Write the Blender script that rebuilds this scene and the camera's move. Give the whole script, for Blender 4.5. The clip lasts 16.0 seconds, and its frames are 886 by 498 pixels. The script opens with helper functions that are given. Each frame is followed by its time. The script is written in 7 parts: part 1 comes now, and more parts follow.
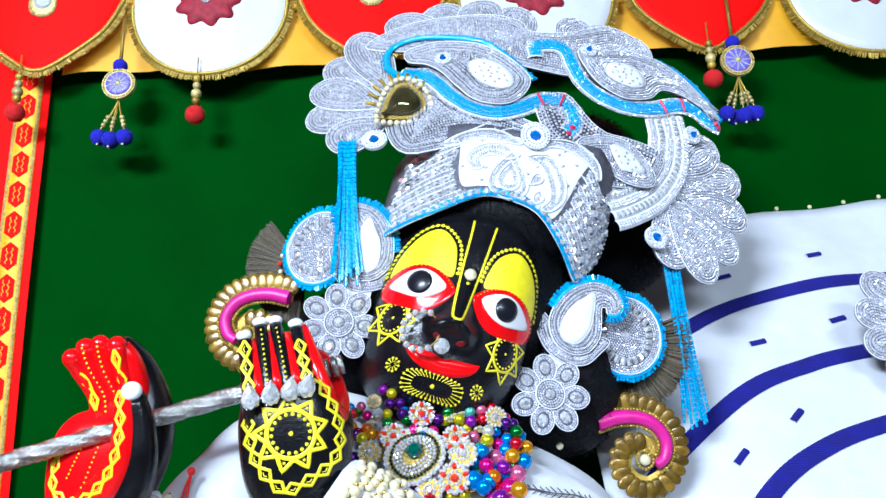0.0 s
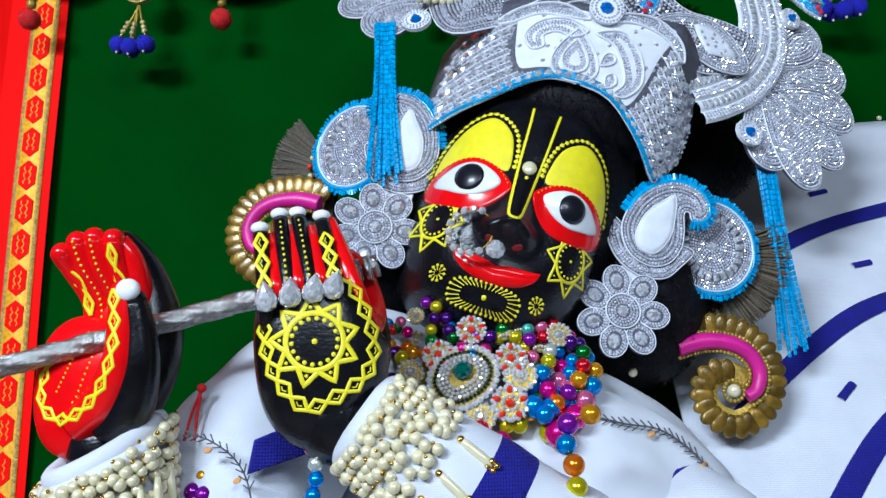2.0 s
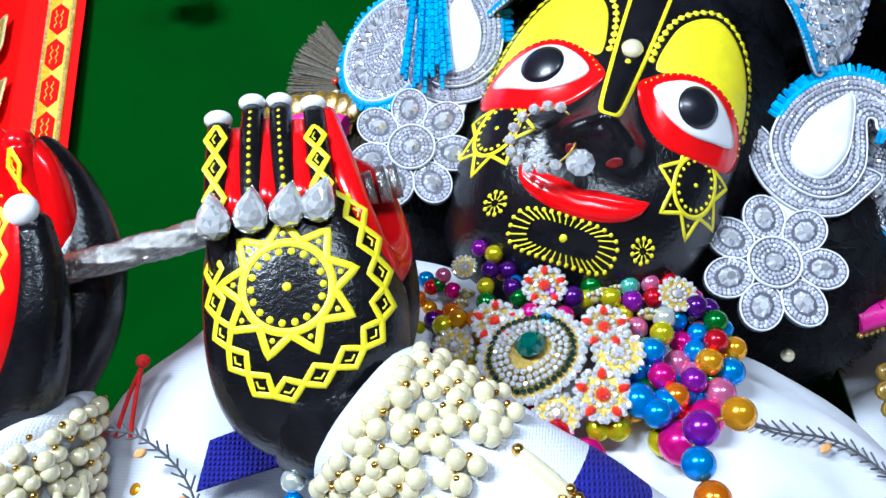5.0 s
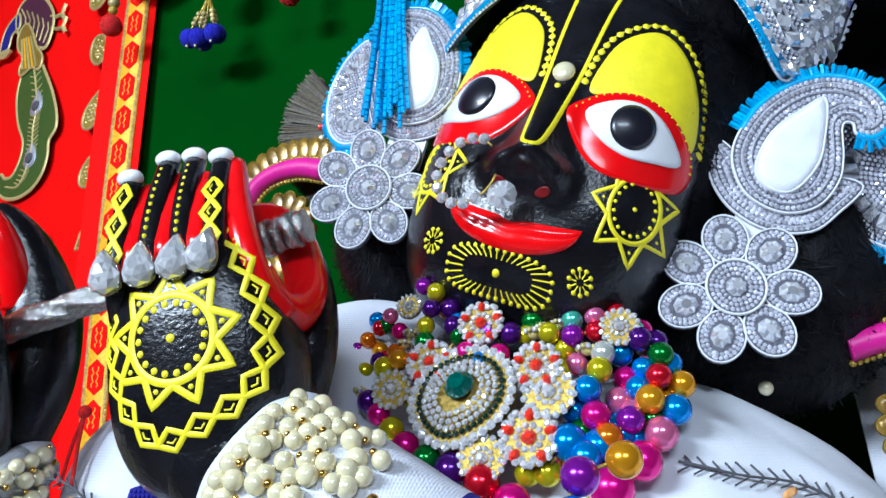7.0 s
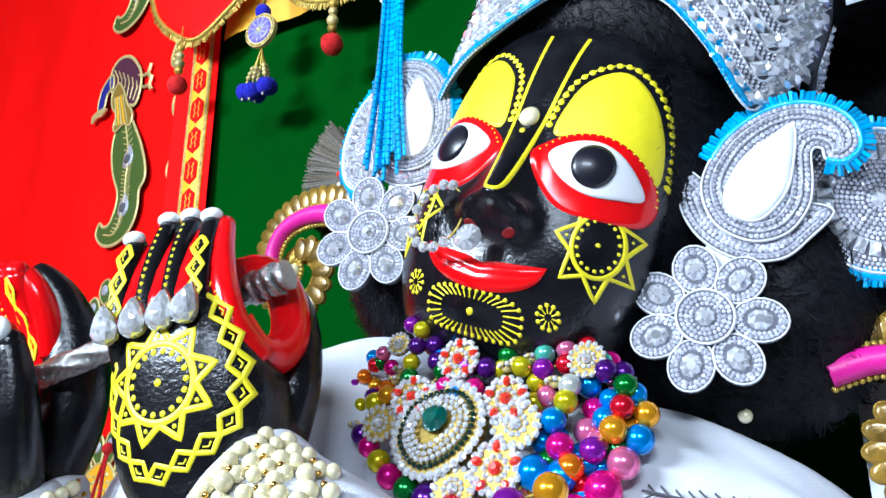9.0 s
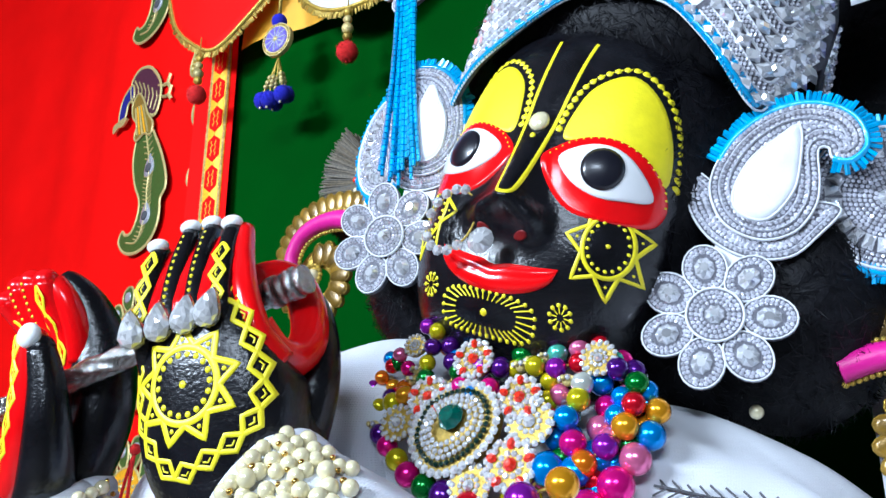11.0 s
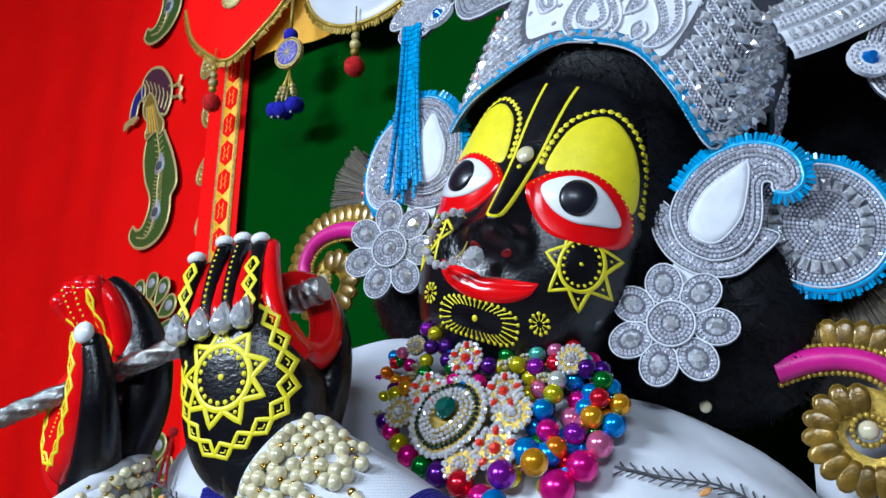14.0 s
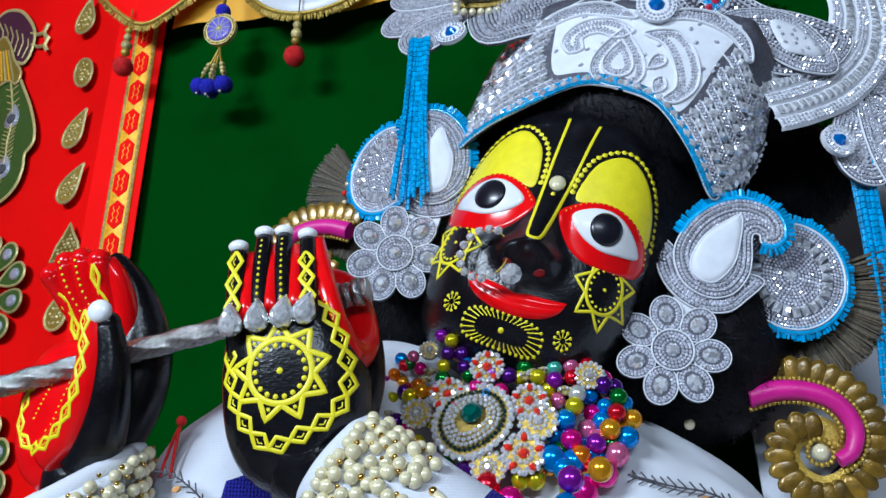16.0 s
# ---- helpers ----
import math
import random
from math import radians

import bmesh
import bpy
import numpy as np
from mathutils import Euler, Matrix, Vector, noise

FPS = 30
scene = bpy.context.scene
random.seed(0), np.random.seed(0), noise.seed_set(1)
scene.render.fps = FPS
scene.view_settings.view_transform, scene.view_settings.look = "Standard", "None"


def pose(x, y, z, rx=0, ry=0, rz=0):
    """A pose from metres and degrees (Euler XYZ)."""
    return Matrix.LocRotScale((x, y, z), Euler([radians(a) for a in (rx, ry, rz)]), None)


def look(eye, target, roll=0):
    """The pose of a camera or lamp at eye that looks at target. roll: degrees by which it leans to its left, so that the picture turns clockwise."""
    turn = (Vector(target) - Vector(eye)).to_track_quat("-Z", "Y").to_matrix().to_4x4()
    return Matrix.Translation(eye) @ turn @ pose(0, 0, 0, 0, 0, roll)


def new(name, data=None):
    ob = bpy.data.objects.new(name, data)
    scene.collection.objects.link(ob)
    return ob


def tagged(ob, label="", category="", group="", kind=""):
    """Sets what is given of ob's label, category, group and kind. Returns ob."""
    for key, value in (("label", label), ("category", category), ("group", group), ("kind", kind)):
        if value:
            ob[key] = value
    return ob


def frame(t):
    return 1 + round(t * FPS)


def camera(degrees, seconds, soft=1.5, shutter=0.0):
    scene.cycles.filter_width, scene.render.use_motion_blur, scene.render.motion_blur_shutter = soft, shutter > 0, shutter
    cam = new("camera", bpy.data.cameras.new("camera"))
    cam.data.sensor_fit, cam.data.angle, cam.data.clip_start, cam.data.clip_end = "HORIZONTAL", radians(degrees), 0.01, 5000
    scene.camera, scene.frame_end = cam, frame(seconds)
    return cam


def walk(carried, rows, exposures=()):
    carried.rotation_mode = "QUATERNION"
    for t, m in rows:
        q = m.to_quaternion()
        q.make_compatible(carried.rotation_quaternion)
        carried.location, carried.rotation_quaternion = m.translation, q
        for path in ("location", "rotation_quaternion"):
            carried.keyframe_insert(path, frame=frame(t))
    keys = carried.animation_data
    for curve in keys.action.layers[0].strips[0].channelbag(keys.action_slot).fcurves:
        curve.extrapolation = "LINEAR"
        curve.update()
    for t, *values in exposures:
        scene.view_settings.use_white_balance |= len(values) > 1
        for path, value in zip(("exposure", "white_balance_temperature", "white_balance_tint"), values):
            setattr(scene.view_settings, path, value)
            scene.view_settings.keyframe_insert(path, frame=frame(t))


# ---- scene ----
cam = camera(59.6, 16.0)
METRES, EYE = 0.8, 1.3
ROWS = [
    (0.0, 0.0, 0.0, 0.0, 0.51, 15.47, 1.84),
    (0.5, 0.0031, 0.0132, -0.0062, 2.37, 15.04, 1.12),
    (1.0, 0.0034, 0.0517, -0.019, 2.94, 13.93, 0.93),
    (1.5, 0.0058, 0.0993, -0.0301, 3.6, 12.95, 0.78),
    (2.0, -0.0102, 0.161, -0.0357, 3.81, 12.72, 0.88),
    (2.5, -0.0402, 0.2114, -0.0403, 4.58, 12.25, 0.9),
    (3.0, -0.0386, 0.249, -0.0461, 5.55, 11.81, 0.66),
    (3.5, -0.0297, 0.3051, -0.0476, 6.21, 11.58, 0.46),
    (4.0, -0.0255, 0.3596, -0.038, 6.48, 11.56, 0.49),
    (4.2, -0.0252, 0.3782, -0.037, 7.15, 11.64, 0.1),
    (6.3, 0.0727, 0.4522, -0.0281, 16.29, 14.3, 0.0),
    (6.5, 0.0867, 0.4585, -0.0256, 17.41, 14.05, -0.06),
    (7.0, 0.1242, 0.466, -0.0277, 20.42, 14.92, -0.03),
    (7.5, 0.1491, 0.4634, -0.024, 23.06, 15.83, -0.15),
    (8.0, 0.1841, 0.4694, -0.0233, 25.34, 16.3, -0.02),
    (10.5, 0.2248, 0.4624, -0.0292, 29.29, 16.9, 0.75),
    (11.0, 0.2252, 0.4587, -0.0294, 29.58, 16.99, 0.75),
    (11.5, 0.2254, 0.4556, -0.0292, 29.86, 17.13, 0.69),
    (12.0, 0.2289, 0.4499, -0.0275, 30.24, 17.47, 0.51),
    (12.5, 0.2309, 0.4391, -0.0291, 30.4, 17.67, 0.45),
    (13.0, 0.2486, 0.4102, -0.0316, 30.36, 17.69, 0.5),
    (13.5, 0.2791, 0.3723, -0.0341, 30.14, 17.5, 0.52),
    (14.0, 0.2727, 0.3765, -0.0392, 29.3, 16.47, 0.04),
    (14.5, 0.2229, 0.3603, -0.0363, 25.86, 16.33, -0.54),
    (15.0, 0.1716, 0.3299, -0.036, 20.73, 16.7, -0.93),
    (15.5, 0.132, 0.2985, -0.0389, 16.83, 16.73, -1.49),
    (16.0, 0.1042, 0.2714, -0.0406, 14.21, 16.6, -1.96),
]
walk(cam, [(t, pose(0, 0, EYE) @ pose(METRES * x, METRES * y, METRES * z, 90 + pitch, roll, yaw)) for t, x, y, z, yaw, pitch, roll in ROWS],
     [(t, stops, 5900, 9) for t, stops in ((0.0, -0.40), (0.6, -0.46), (1.0, -0.83), (1.5, -1.0), (2.4, -1.06), (3.0, -0.94), (3.5, -0.46), (4.2, -0.40), (6.5, -0.60), (7.0, -0.68), (7.5, -0.30), (8.0, -0.16), (10.5, -0.24), (11.0, -0.38), (11.5, -0.58), (12.0, -0.80), (12.5, -0.90), (14.0, -1.05), (15.0, -1.20), (16.0, -1.18))])

# ---- light ----
world = bpy.data.worlds.new("world")
scene.world = world
world.use_nodes = True
world.node_tree.nodes["Background"].inputs[0].default_value = (0.9, 0.95, 1.0, 1)
world.node_tree.nodes["Background"].inputs[1].default_value = 0.22


def area_lamp(name, at, target, sx, sy, watts, colour):
    lamp = bpy.data.lights.new(name, "AREA")
    lamp.shape, lamp.size, lamp.size_y = "RECTANGLE", sx, sy
    lamp.energy, lamp.color = watts, colour
    ob = new(name, lamp)
    ob.matrix_world = look(at, target)
    return ob


LAMPS = ((-1.25, -1.55), (0.80, -1.70))
# Main light from the upper left, as the tassel shadows fall; out of view.
area_lamp("ceiling_lamp_light", (-1.25, -1.55, 2.42), (-0.75, 0.8, 1.2), 1.1, 0.35, 205, (0.80, 0.90, 1.0))
# Fill light added at the front right; no lamp is known there.
area_lamp("ceiling_lamp_light", (0.80, -1.70, 2.42), (0.40, 0.6, 1.0), 1.1, 0.35, 60, (0.80, 0.90, 1.0))


# ---- materials ----
def material(name, colour, rough=0.5, metal=0.0, vary=0.15, scale=60.0, bump=0.1, fine=600.0, coat=0.0, random_value=0.0, spec=0.5, sheen=0.0, glow=0.0):
    m = bpy.data.materials.new(name)
    m.use_nodes = True
    nt = m.node_tree
    b = nt.nodes["Principled BSDF"]
    b.inputs["Roughness"].default_value = rough
    b.inputs["Metallic"].default_value = metal
    b.inputs["Coat Weight"].default_value = coat
    b.inputs["Coat Roughness"].default_value = 0.08
    b.inputs["Specular IOR Level"].default_value = spec
    b.inputs["Sheen Weight"].default_value = sheen
    tc = nt.nodes.new("ShaderNodeTexCoord")
    n1 = nt.nodes.new("ShaderNodeTexNoise")
    n1.inputs["Scale"].default_value = scale
    n1.inputs["Detail"].default_value = 4
    nt.links.new(tc.outputs["Object"], n1.inputs["Vector"])
    hsv = nt.nodes.new("ShaderNodeHueSaturation")
    hsv.inputs["Color"].default_value = (*colour, 1)
    mr = nt.nodes.new("ShaderNodeMapRange")
    mr.inputs["From Min"].default_value, mr.inputs["From Max"].default_value = 0.3, 0.7
    mr.inputs["To Min"].default_value, mr.inputs["To Max"].default_value = 1 - vary, 1 + vary * 0.6
    nt.links.new(n1.outputs["Fac"], mr.inputs["Value"])
    last = mr.outputs["Result"]
    if random_value:
        geo = nt.nodes.new("ShaderNodeNewGeometry")
        info = nt.nodes.new("ShaderNodeObjectInfo")
        add = nt.nodes.new("ShaderNodeMath")
        add.operation = "ADD"
        nt.links.new(geo.outputs["Random Per Island"], add.inputs[0])
        nt.links.new(info.outputs["Random"], add.inputs[1])
        fr = nt.nodes.new("ShaderNodeMath")
        fr.operation = "FRACT"
        nt.links.new(add.outputs[0], fr.inputs[0])
        r2 = nt.nodes.new("ShaderNodeMapRange")
        r2.inputs["To Min"].default_value, r2.inputs["To Max"].default_value = 1 - random_value, 1.0
        nt.links.new(fr.outputs[0], r2.inputs["Value"])
        mul = nt.nodes.new("ShaderNodeMath")
        mul.operation = "MULTIPLY"
        nt.links.new(last, mul.inputs[0])
        nt.links.new(r2.outputs["Result"], mul.inputs[1])
        last = mul.outputs[0]
    nt.links.new(last, hsv.inputs["Value"])
    nt.links.new(hsv.outputs["Color"], b.inputs["Base Color"])
    n2 = nt.nodes.new("ShaderNodeTexNoise")
    n2.inputs["Scale"].default_value = fine
    n2.inputs["Detail"].default_value = 3
    nt.links.new(tc.outputs["Object"], n2.inputs["Vector"])
    bp = nt.nodes.new("ShaderNodeBump")
    bp.inputs["Strength"].default_value = bump
    bp.inputs["Distance"].default_value = 0.001
    nt.links.new(n2.outputs["Fac"], bp.inputs["Height"])
    nt.links.new(bp.outputs["Normal"], b.inputs["Normal"])
    m["bump"] = bp.name
    return m


def weave(m, across, along, depth=0.5, axis_a="X", axis_b="Z"):
    """A fine woven or knitted relief of threads on a cloth material, threads per metre."""
    nt = m.node_tree
    tc = nt.nodes.new("ShaderNodeTexCoord")
    waves = []
    for axis, s in ((axis_a, across), (axis_b, along)):
        w = nt.nodes.new("ShaderNodeTexWave")
        w.bands_direction = axis
        w.inputs["Scale"].default_value = s / 3.14159
        w.inputs["Distortion"].default_value = 1.2
        w.inputs["Detail"].default_value = 1
        nt.links.new(tc.outputs["Object"], w.inputs["Vector"])
        waves.append(w)
    mul = nt.nodes.new("ShaderNodeMath")
    mul.operation = "MULTIPLY"
    nt.links.new(waves[0].outputs["Fac"], mul.inputs[0])
    nt.links.new(waves[1].outputs["Fac"], mul.inputs[1])
    bp = nt.nodes.new("ShaderNodeBump")
    bp.inputs["Strength"].default_value = depth
    bp.inputs["Distance"].default_value = 0.0015
    nt.links.new(mul.outputs[0], bp.inputs["Height"])
    nt.links.new(nt.nodes[m["bump"]].outputs["Normal"], bp.inputs["Normal"])
    nt.links.new(bp.outputs["Normal"], nt.nodes["Principled BSDF"].inputs["Normal"])
    return m


BLACK = material("black_stone", (0.005, 0.005, 0.007), 0.24, 0, 0.5, 90, 0.38, 420, coat=0.0, spec=0.42)
YELLOW = material("yellow_paint", (0.86, 0.74, 0.01), 0.45, 0, 0.08, 120, 0.12, 500)
RED = material("red_enamel", (0.80, 0.002, 0.004), 0.16, 0, 0.12, 40, 0.10, 160, coat=0.15, spec=0.35)
WHITE = material("white_enamel", (0.82, 0.83, 0.84), 0.2, 0, 0.04, 60, 0.05, 300, coat=0.4)
PUPIL = material("pupil_black", (0.006, 0.006, 0.012), 0.32, 0, 0.2, 60, 0.0, 300, coat=0.2)
NOSTRIL = material("dark_red_paint", (0.16, 0.002, 0.003), 0.5, 0, 0.3, 200, 0.2, 400)
HAIR = material("black_hair", (0.006, 0.006, 0.008), 0.45, 0, 0.5, 300, 0.4, 900, spec=0.16)
GREEN = material("green_cloth", (0.0003, 0.046, 0.002), 0.7, 0, 0.15, 6, 0.1, 900, spec=0.02)
REDCLOTH = material("red_cloth", (0.95, 0.003, 0.002), 0.6, 0, 0.08, 5, 0.1, 900, spec=0.06)
YELLOWCLOTH = material("yellow_cloth", (0.80, 0.38, 0.005), 0.6, 0, 0.12, 14, 0.2, 700)
WHITECLOTH = weave(material("white_cotton", (0.68, 0.70, 0.75), 0.85, 0, 0.06, 18, 0.2, 900), 1500, 1500, 0.2)
KNIT = weave(material("white_knit", (0.66, 0.68, 0.74), 0.9, 0, 0.07, 25, 0.3, 800), 800, 640, 0.25)
BLUEKNIT = weave(material("royal_blue_knit", (0.006, 0.006, 0.24), 0.9, 0, 0.2, 60, 0.3, 800), 520, 420, 0.8)
SATIN = material("white_satin", (0.62, 0.64, 0.68), 0.35, 0, 0.06, 20, 0.15, 200)
GOLDBEAD = material("gold_bead", (0.86, 0.54, 0.13), 0.22, 1.0, 0.2, 200, 0.0, 900, random_value=0.25)
GOLDTRIM = material("gold_trim", (0.62, 0.42, 0.07), 0.35, 0.5, 0.4, 400, 0.6, 1200, random_value=0.5)
GOLDPALE = material("pale_gold_thread", (0.74, 0.60, 0.24), 0.4, 0.3, 0.35, 300, 0.5, 1200, random_value=0.4)
ORANGE = material("orange_brocade", (0.95, 0.45, 0.01), 0.5, 0.2, 0.25, 200, 0.4, 900)
SILVER = material("silver_stone", (0.88, 0.89, 0.99), 0.12, 0.35, 0.25, 300, 0.0, 900, coat=0.6, random_value=0.42, spec=0.9)
# Silver cloth darkened: the shade in gaps between stones is put into its colour.
STONEBACKING = material("silver_tissue", (0.09, 0.09, 0.115), 0.45, 0.1, 0.4, 300, 0.6, 1200)
# Random tone per loose facet paints bright and dark glints into these two stones.
CRYSTAL = material("cut_crystal", (0.93, 0.95, 1.0), 0.05, 0.42, 0.1, 200, 0.0, 900, random_value=0.58, spec=1.0, coat=0.5)
JEWEL = material("white_jewel_stone", (0.97, 0.98, 1.0), 0.05, 0.42, 0.1, 200, 0.0, 900, random_value=0.46, spec=1.0, coat=0.5)
SILVERTHREAD = material("silver_thread", (0.50, 0.51, 0.58), 0.35, 0.3, 0.45, 500, 0.8, 1500)
FELT = material("white_felt", (0.72, 0.74, 0.79), 0.7, 0, 0.08, 90, 0.3, 900)
TURQ = material("turquoise_bead", (0.02, 0.46, 0.90), 0.18, 0.1, 0.2, 300, 0.0, 900, coat=0.5, random_value=0.45)
BLUEGEM = material("blue_gem", (0.01, 0.22, 0.75), 0.08, 0.5, 0.2, 200, 0, 900, coat=1.0)
PINKBEAD = material("pink_seed_bead", (0.75, 0.04, 0.10), 0.2, 0.2, 0.2, 200, 0, 900)
PEARL = material("pearl", (0.82, 0.74, 0.47), 0.16, 0.10, 0.06, 60, 0.0, 300, coat=1.0, random_value=0.12, spec=0.9)
FLUTE = material("chased_silver", (0.46, 0.44, 0.42), 0.20, 0.95, 0.4, 900, 0.8, 1300)
MAGENTA = material("magenta_satin", (0.62, 0.01, 0.24), 0.4, 0, 0.15, 60, 0.2, 500)
GOLDSTONE = material("amber_gold_stone", (0.30, 0.17, 0.02), 0.28, 0.3, 0.5, 120, 0.3, 500, coat=0.3, random_value=0.6)
FEATHER = material("brown_bristle", (0.115, 0.085, 0.045), 0.6, 0, 0.5, 400, 0.2, 900, random_value=0.6)
BLUEPOM = material("royal_blue_wool", (0.012, 0.012, 0.42), 0.95, 0, 0.4, 500, 1.0, 900)
REDPOM = material("red_wool", (0.62, 0.01, 0.01), 0.95, 0, 0.3, 500, 1.0, 900)
VIOLET = material("violet_enamel", (0.16, 0.12, 0.55), 0.3, 0, 0.2, 300, 0.2, 900)
EMERALD = material("emerald_glass", (0.0, 0.12, 0.09), 0.05, 0.3, 0.4, 300, 0, 900, coat=1.0)
REDSTONE = material("red_stone", (0.80, 0.03, 0.01), 0.12, 0.1, 0.2, 300, 0, 900, coat=0.6)
DARKSTONE = material("dark_green_stone", (0.005, 0.03, 0.02), 0.08, 0.2, 0.2, 300, 0, 900, coat=1.0)
OLIVE = material("olive_thread", (0.06, 0.13, 0.02), 0.5, 0.2, 0.35, 200, 0.5, 900)
PLUMTHREAD = material("plum_thread", (0.075, 0.012, 0.035), 0.6, 0, 0.4, 250, 0.5, 900)
GREYTHREAD = material("grey_thread", (0.08, 0.08, 0.09), 0.8, 0, 0.3, 300, 0.2, 900)
# Grey of the unseen room box, kept dark so that little fill bounces back.
ROOMSHELL = material("painted_plaster", (0.10, 0.098, 0.095), 0.8, 0, 0.06, 3, 0.2, 120)
FLOORTILE = material("floor_stone", (0.14, 0.13, 0.12), 0.4, 0, 0.15, 5, 0.1, 80)
BEADCOLOURS = {
    "magenta": (0.85, 0.004, 0.26), "blue": (0.004, 0.27, 0.78), "yellow": (0.68, 0.60, 0.006), "purple": (0.075, 0.006, 0.20),
    "green": (0.003, 0.18, 0.02), "red": (0.70, 0.004, 0.02), "orange": (0.86, 0.20, 0.004), "pink": (0.82, 0.18, 0.38), "violet": (0.28, 0.012, 0.42), "gold": (0.84, 0.36, 0.008), "mint": (0.12, 0.62, 0.46), "ivory": (0.75, 0.80, 0.74),
}
BEADMAT = {k: material(k + "_metallic_bead", c, 0.20, 0.65, 0.08, 80, 0.0, 300, coat=0.25) for k, c in BEADCOLOURS.items()}


# ---- builders ----
class Mesh:
    """Collects the faces of one mesh, with a material slot and a smooth flag each."""

    def __init__(self, *mats):
        self.v, self.f, self.m, self.s, self.mats = [], [], [], [], list(mats)

    def slot(self, mat):
        if mat not in self.mats:
            self.mats.append(mat)
        return self.mats.index(mat)

    def add(self, verts, faces, mat, smooth=True):
        o, k = len(self.v), self.slot(mat)
        self.v += [tuple(p) for p in verts]
        for f in faces:
            self.f.append(tuple(o + i for i in f))
            self.m.append(k)
            self.s.append(smooth)

    def grid(self, rows, mat, loop=False, smooth=True):
        n = len(rows[0])
        faces = []
        for i in range(len(rows) - 1):
            for j in range(n if loop else n - 1):
                a, b = i * n + j, i * n + (j + 1) % n
                faces.append((a, b, b + n, a + n))
        self.add([p for r in rows for p in r], faces, mat, smooth)

    def grid_by(self, rows, pick):
        """A closed tube of rings, with a material picked for each ring."""
        n = len(rows[0])
        o = len(self.v)
        self.v += [tuple(p) for r in rows for p in r]
        for i in range(len(rows) - 1):
            k = self.slot(pick(i))
            for j in range(n):
                a, b = o + i * n + j, o + i * n + (j + 1) % n
                self.f.append((a, b, b + n, a + n))
                self.m.append(k)
                self.s.append(True)

    def tube(self, path, radius, mat, n=8, caps=True, flat=1.0, smooth=True):
        path = [Vector(p) for p in path]
        rows, side = [], None
        for i, p in enumerate(path):
            d = (path[min(i + 1, len(path) - 1)] - path[max(i - 1, 0)]).normalized()
            if side is None:
                side = d.cross(Vector((0.13, 0.21, 0.97)))
                if side.length < 0.1:
                    side = d.cross(Vector((1, 0, 0)))
            side = (side - d * side.dot(d)).normalized()
            up = d.cross(side)
            r = radius(i / max(1, len(path) - 1)) if callable(radius) else radius
            rows.append([p + side * (r * math.cos(2 * math.pi * k / n)) + up * (r * flat * math.sin(2 * math.pi * k / n)) for k in range(n)])
        self.grid(rows, mat, True, smooth)
        if caps:
            o = len(self.v) - n * len(rows)
            k = self.slot(mat)
            self.f += [tuple(o + i for i in reversed(range(n))), tuple(len(self.v) - n + i for i in range(n))]
            self.m += [k, k]
            self.s += [False, False]

    def ball(self, c, r, mat, seg=12, rings=8, axes=None):
        """A sphere or, with three half-axes as vectors, an ellipsoid."""
        ax = axes or (Vector((r, 0, 0)), Vector((0, r, 0)), Vector((0, 0, r)))
        c = Vector(c)
        rows = []
        for i in range(rings + 1):
            a = math.pi * (i + 0.001) / (rings + 0.002)
            rows.append([c + ax[0] * (math.sin(a) * math.cos(2 * math.pi * k / seg)) + ax[1] * (math.sin(a) * math.sin(2 * math.pi * k / seg)) + ax[2] * math.cos(a) for k in range(seg)])
        self.grid(rows[::-1], mat, True)

    def build(self, name, parent=None, label=""):
        me = bpy.data.meshes.new(name)
        me.from_pydata(self.v, [], self.f)
        for m in self.mats:
            me.materials.append(m)
        me.polygons.foreach_set("material_index", self.m)
        me.polygons.foreach_set("use_smooth", self.s)
        me.update()
        ob = new(name, me)
        ob.parent = parent
        if label:
            ob["label"] = label
        return ob


def thing(name, at, label, category, group="", kind=""):
    ob = tagged(new(name), label, category, group, kind)
    ob.empty_display_size = 0.02
    ob["origin"] = tuple(at)
    return ob


class Sheet:
    """A curved sheet: a frame with u across, v up, and a depth behind the frame's plane for each place."""

    def __init__(self, at, across, up, depth=None):
        self.o, self.x = Vector(at), Vector(across).normalized()
        z = Vector(up)
        self.z = (z - self.x * z.dot(self.x)).normalized()
        self.y = self.z.cross(self.x)
        self.depth = depth or (lambda u, v: 0.0)

    def flat(self, u, v, d=0.0):
        return self.o + self.x * u + self.z * v + self.y * d

    def normal(self, u, v):
        e = 0.0008
        a = self.flat(u + e, v, self.depth(u + e, v)) - self.flat(u - e, v, self.depth(u - e, v))
        b = self.flat(u, v + e, self.depth(u, v + e)) - self.flat(u, v - e, self.depth(u, v - e))
        n = a.cross(b)
        return n.normalized() if n.length > 1e-12 else -self.y

    def p(self, u, v, h=0.0):
        q = self.flat(u, v, self.depth(u, v))
        return q + self.normal(u, v) * h if h else q


def spline(points, n=6, closed=False):
    """A smooth curve through control points."""
    k = len(points)
    out = []
    for i in range(k if closed else k - 1):
        if closed:
            a, b, c, d = (points[(i + j) % k] for j in (-1, 0, 1, 2))
        else:
            a, b, c, d = points[max(i - 1, 0)], points[i], points[i + 1], points[min(i + 2, k - 1)]
        for s in range(n):
            t = s / n
            out.append(tuple(0.5 * (2 * q + (r - p) * t + (2 * p - 5 * q + 4 * r - w) * t * t + (3 * q - p - 3 * r + w) * t ** 3) for p, q, r, w in zip(a, b, c, d)))
    if not closed:
        out.append(tuple(points[-1]))
    return out


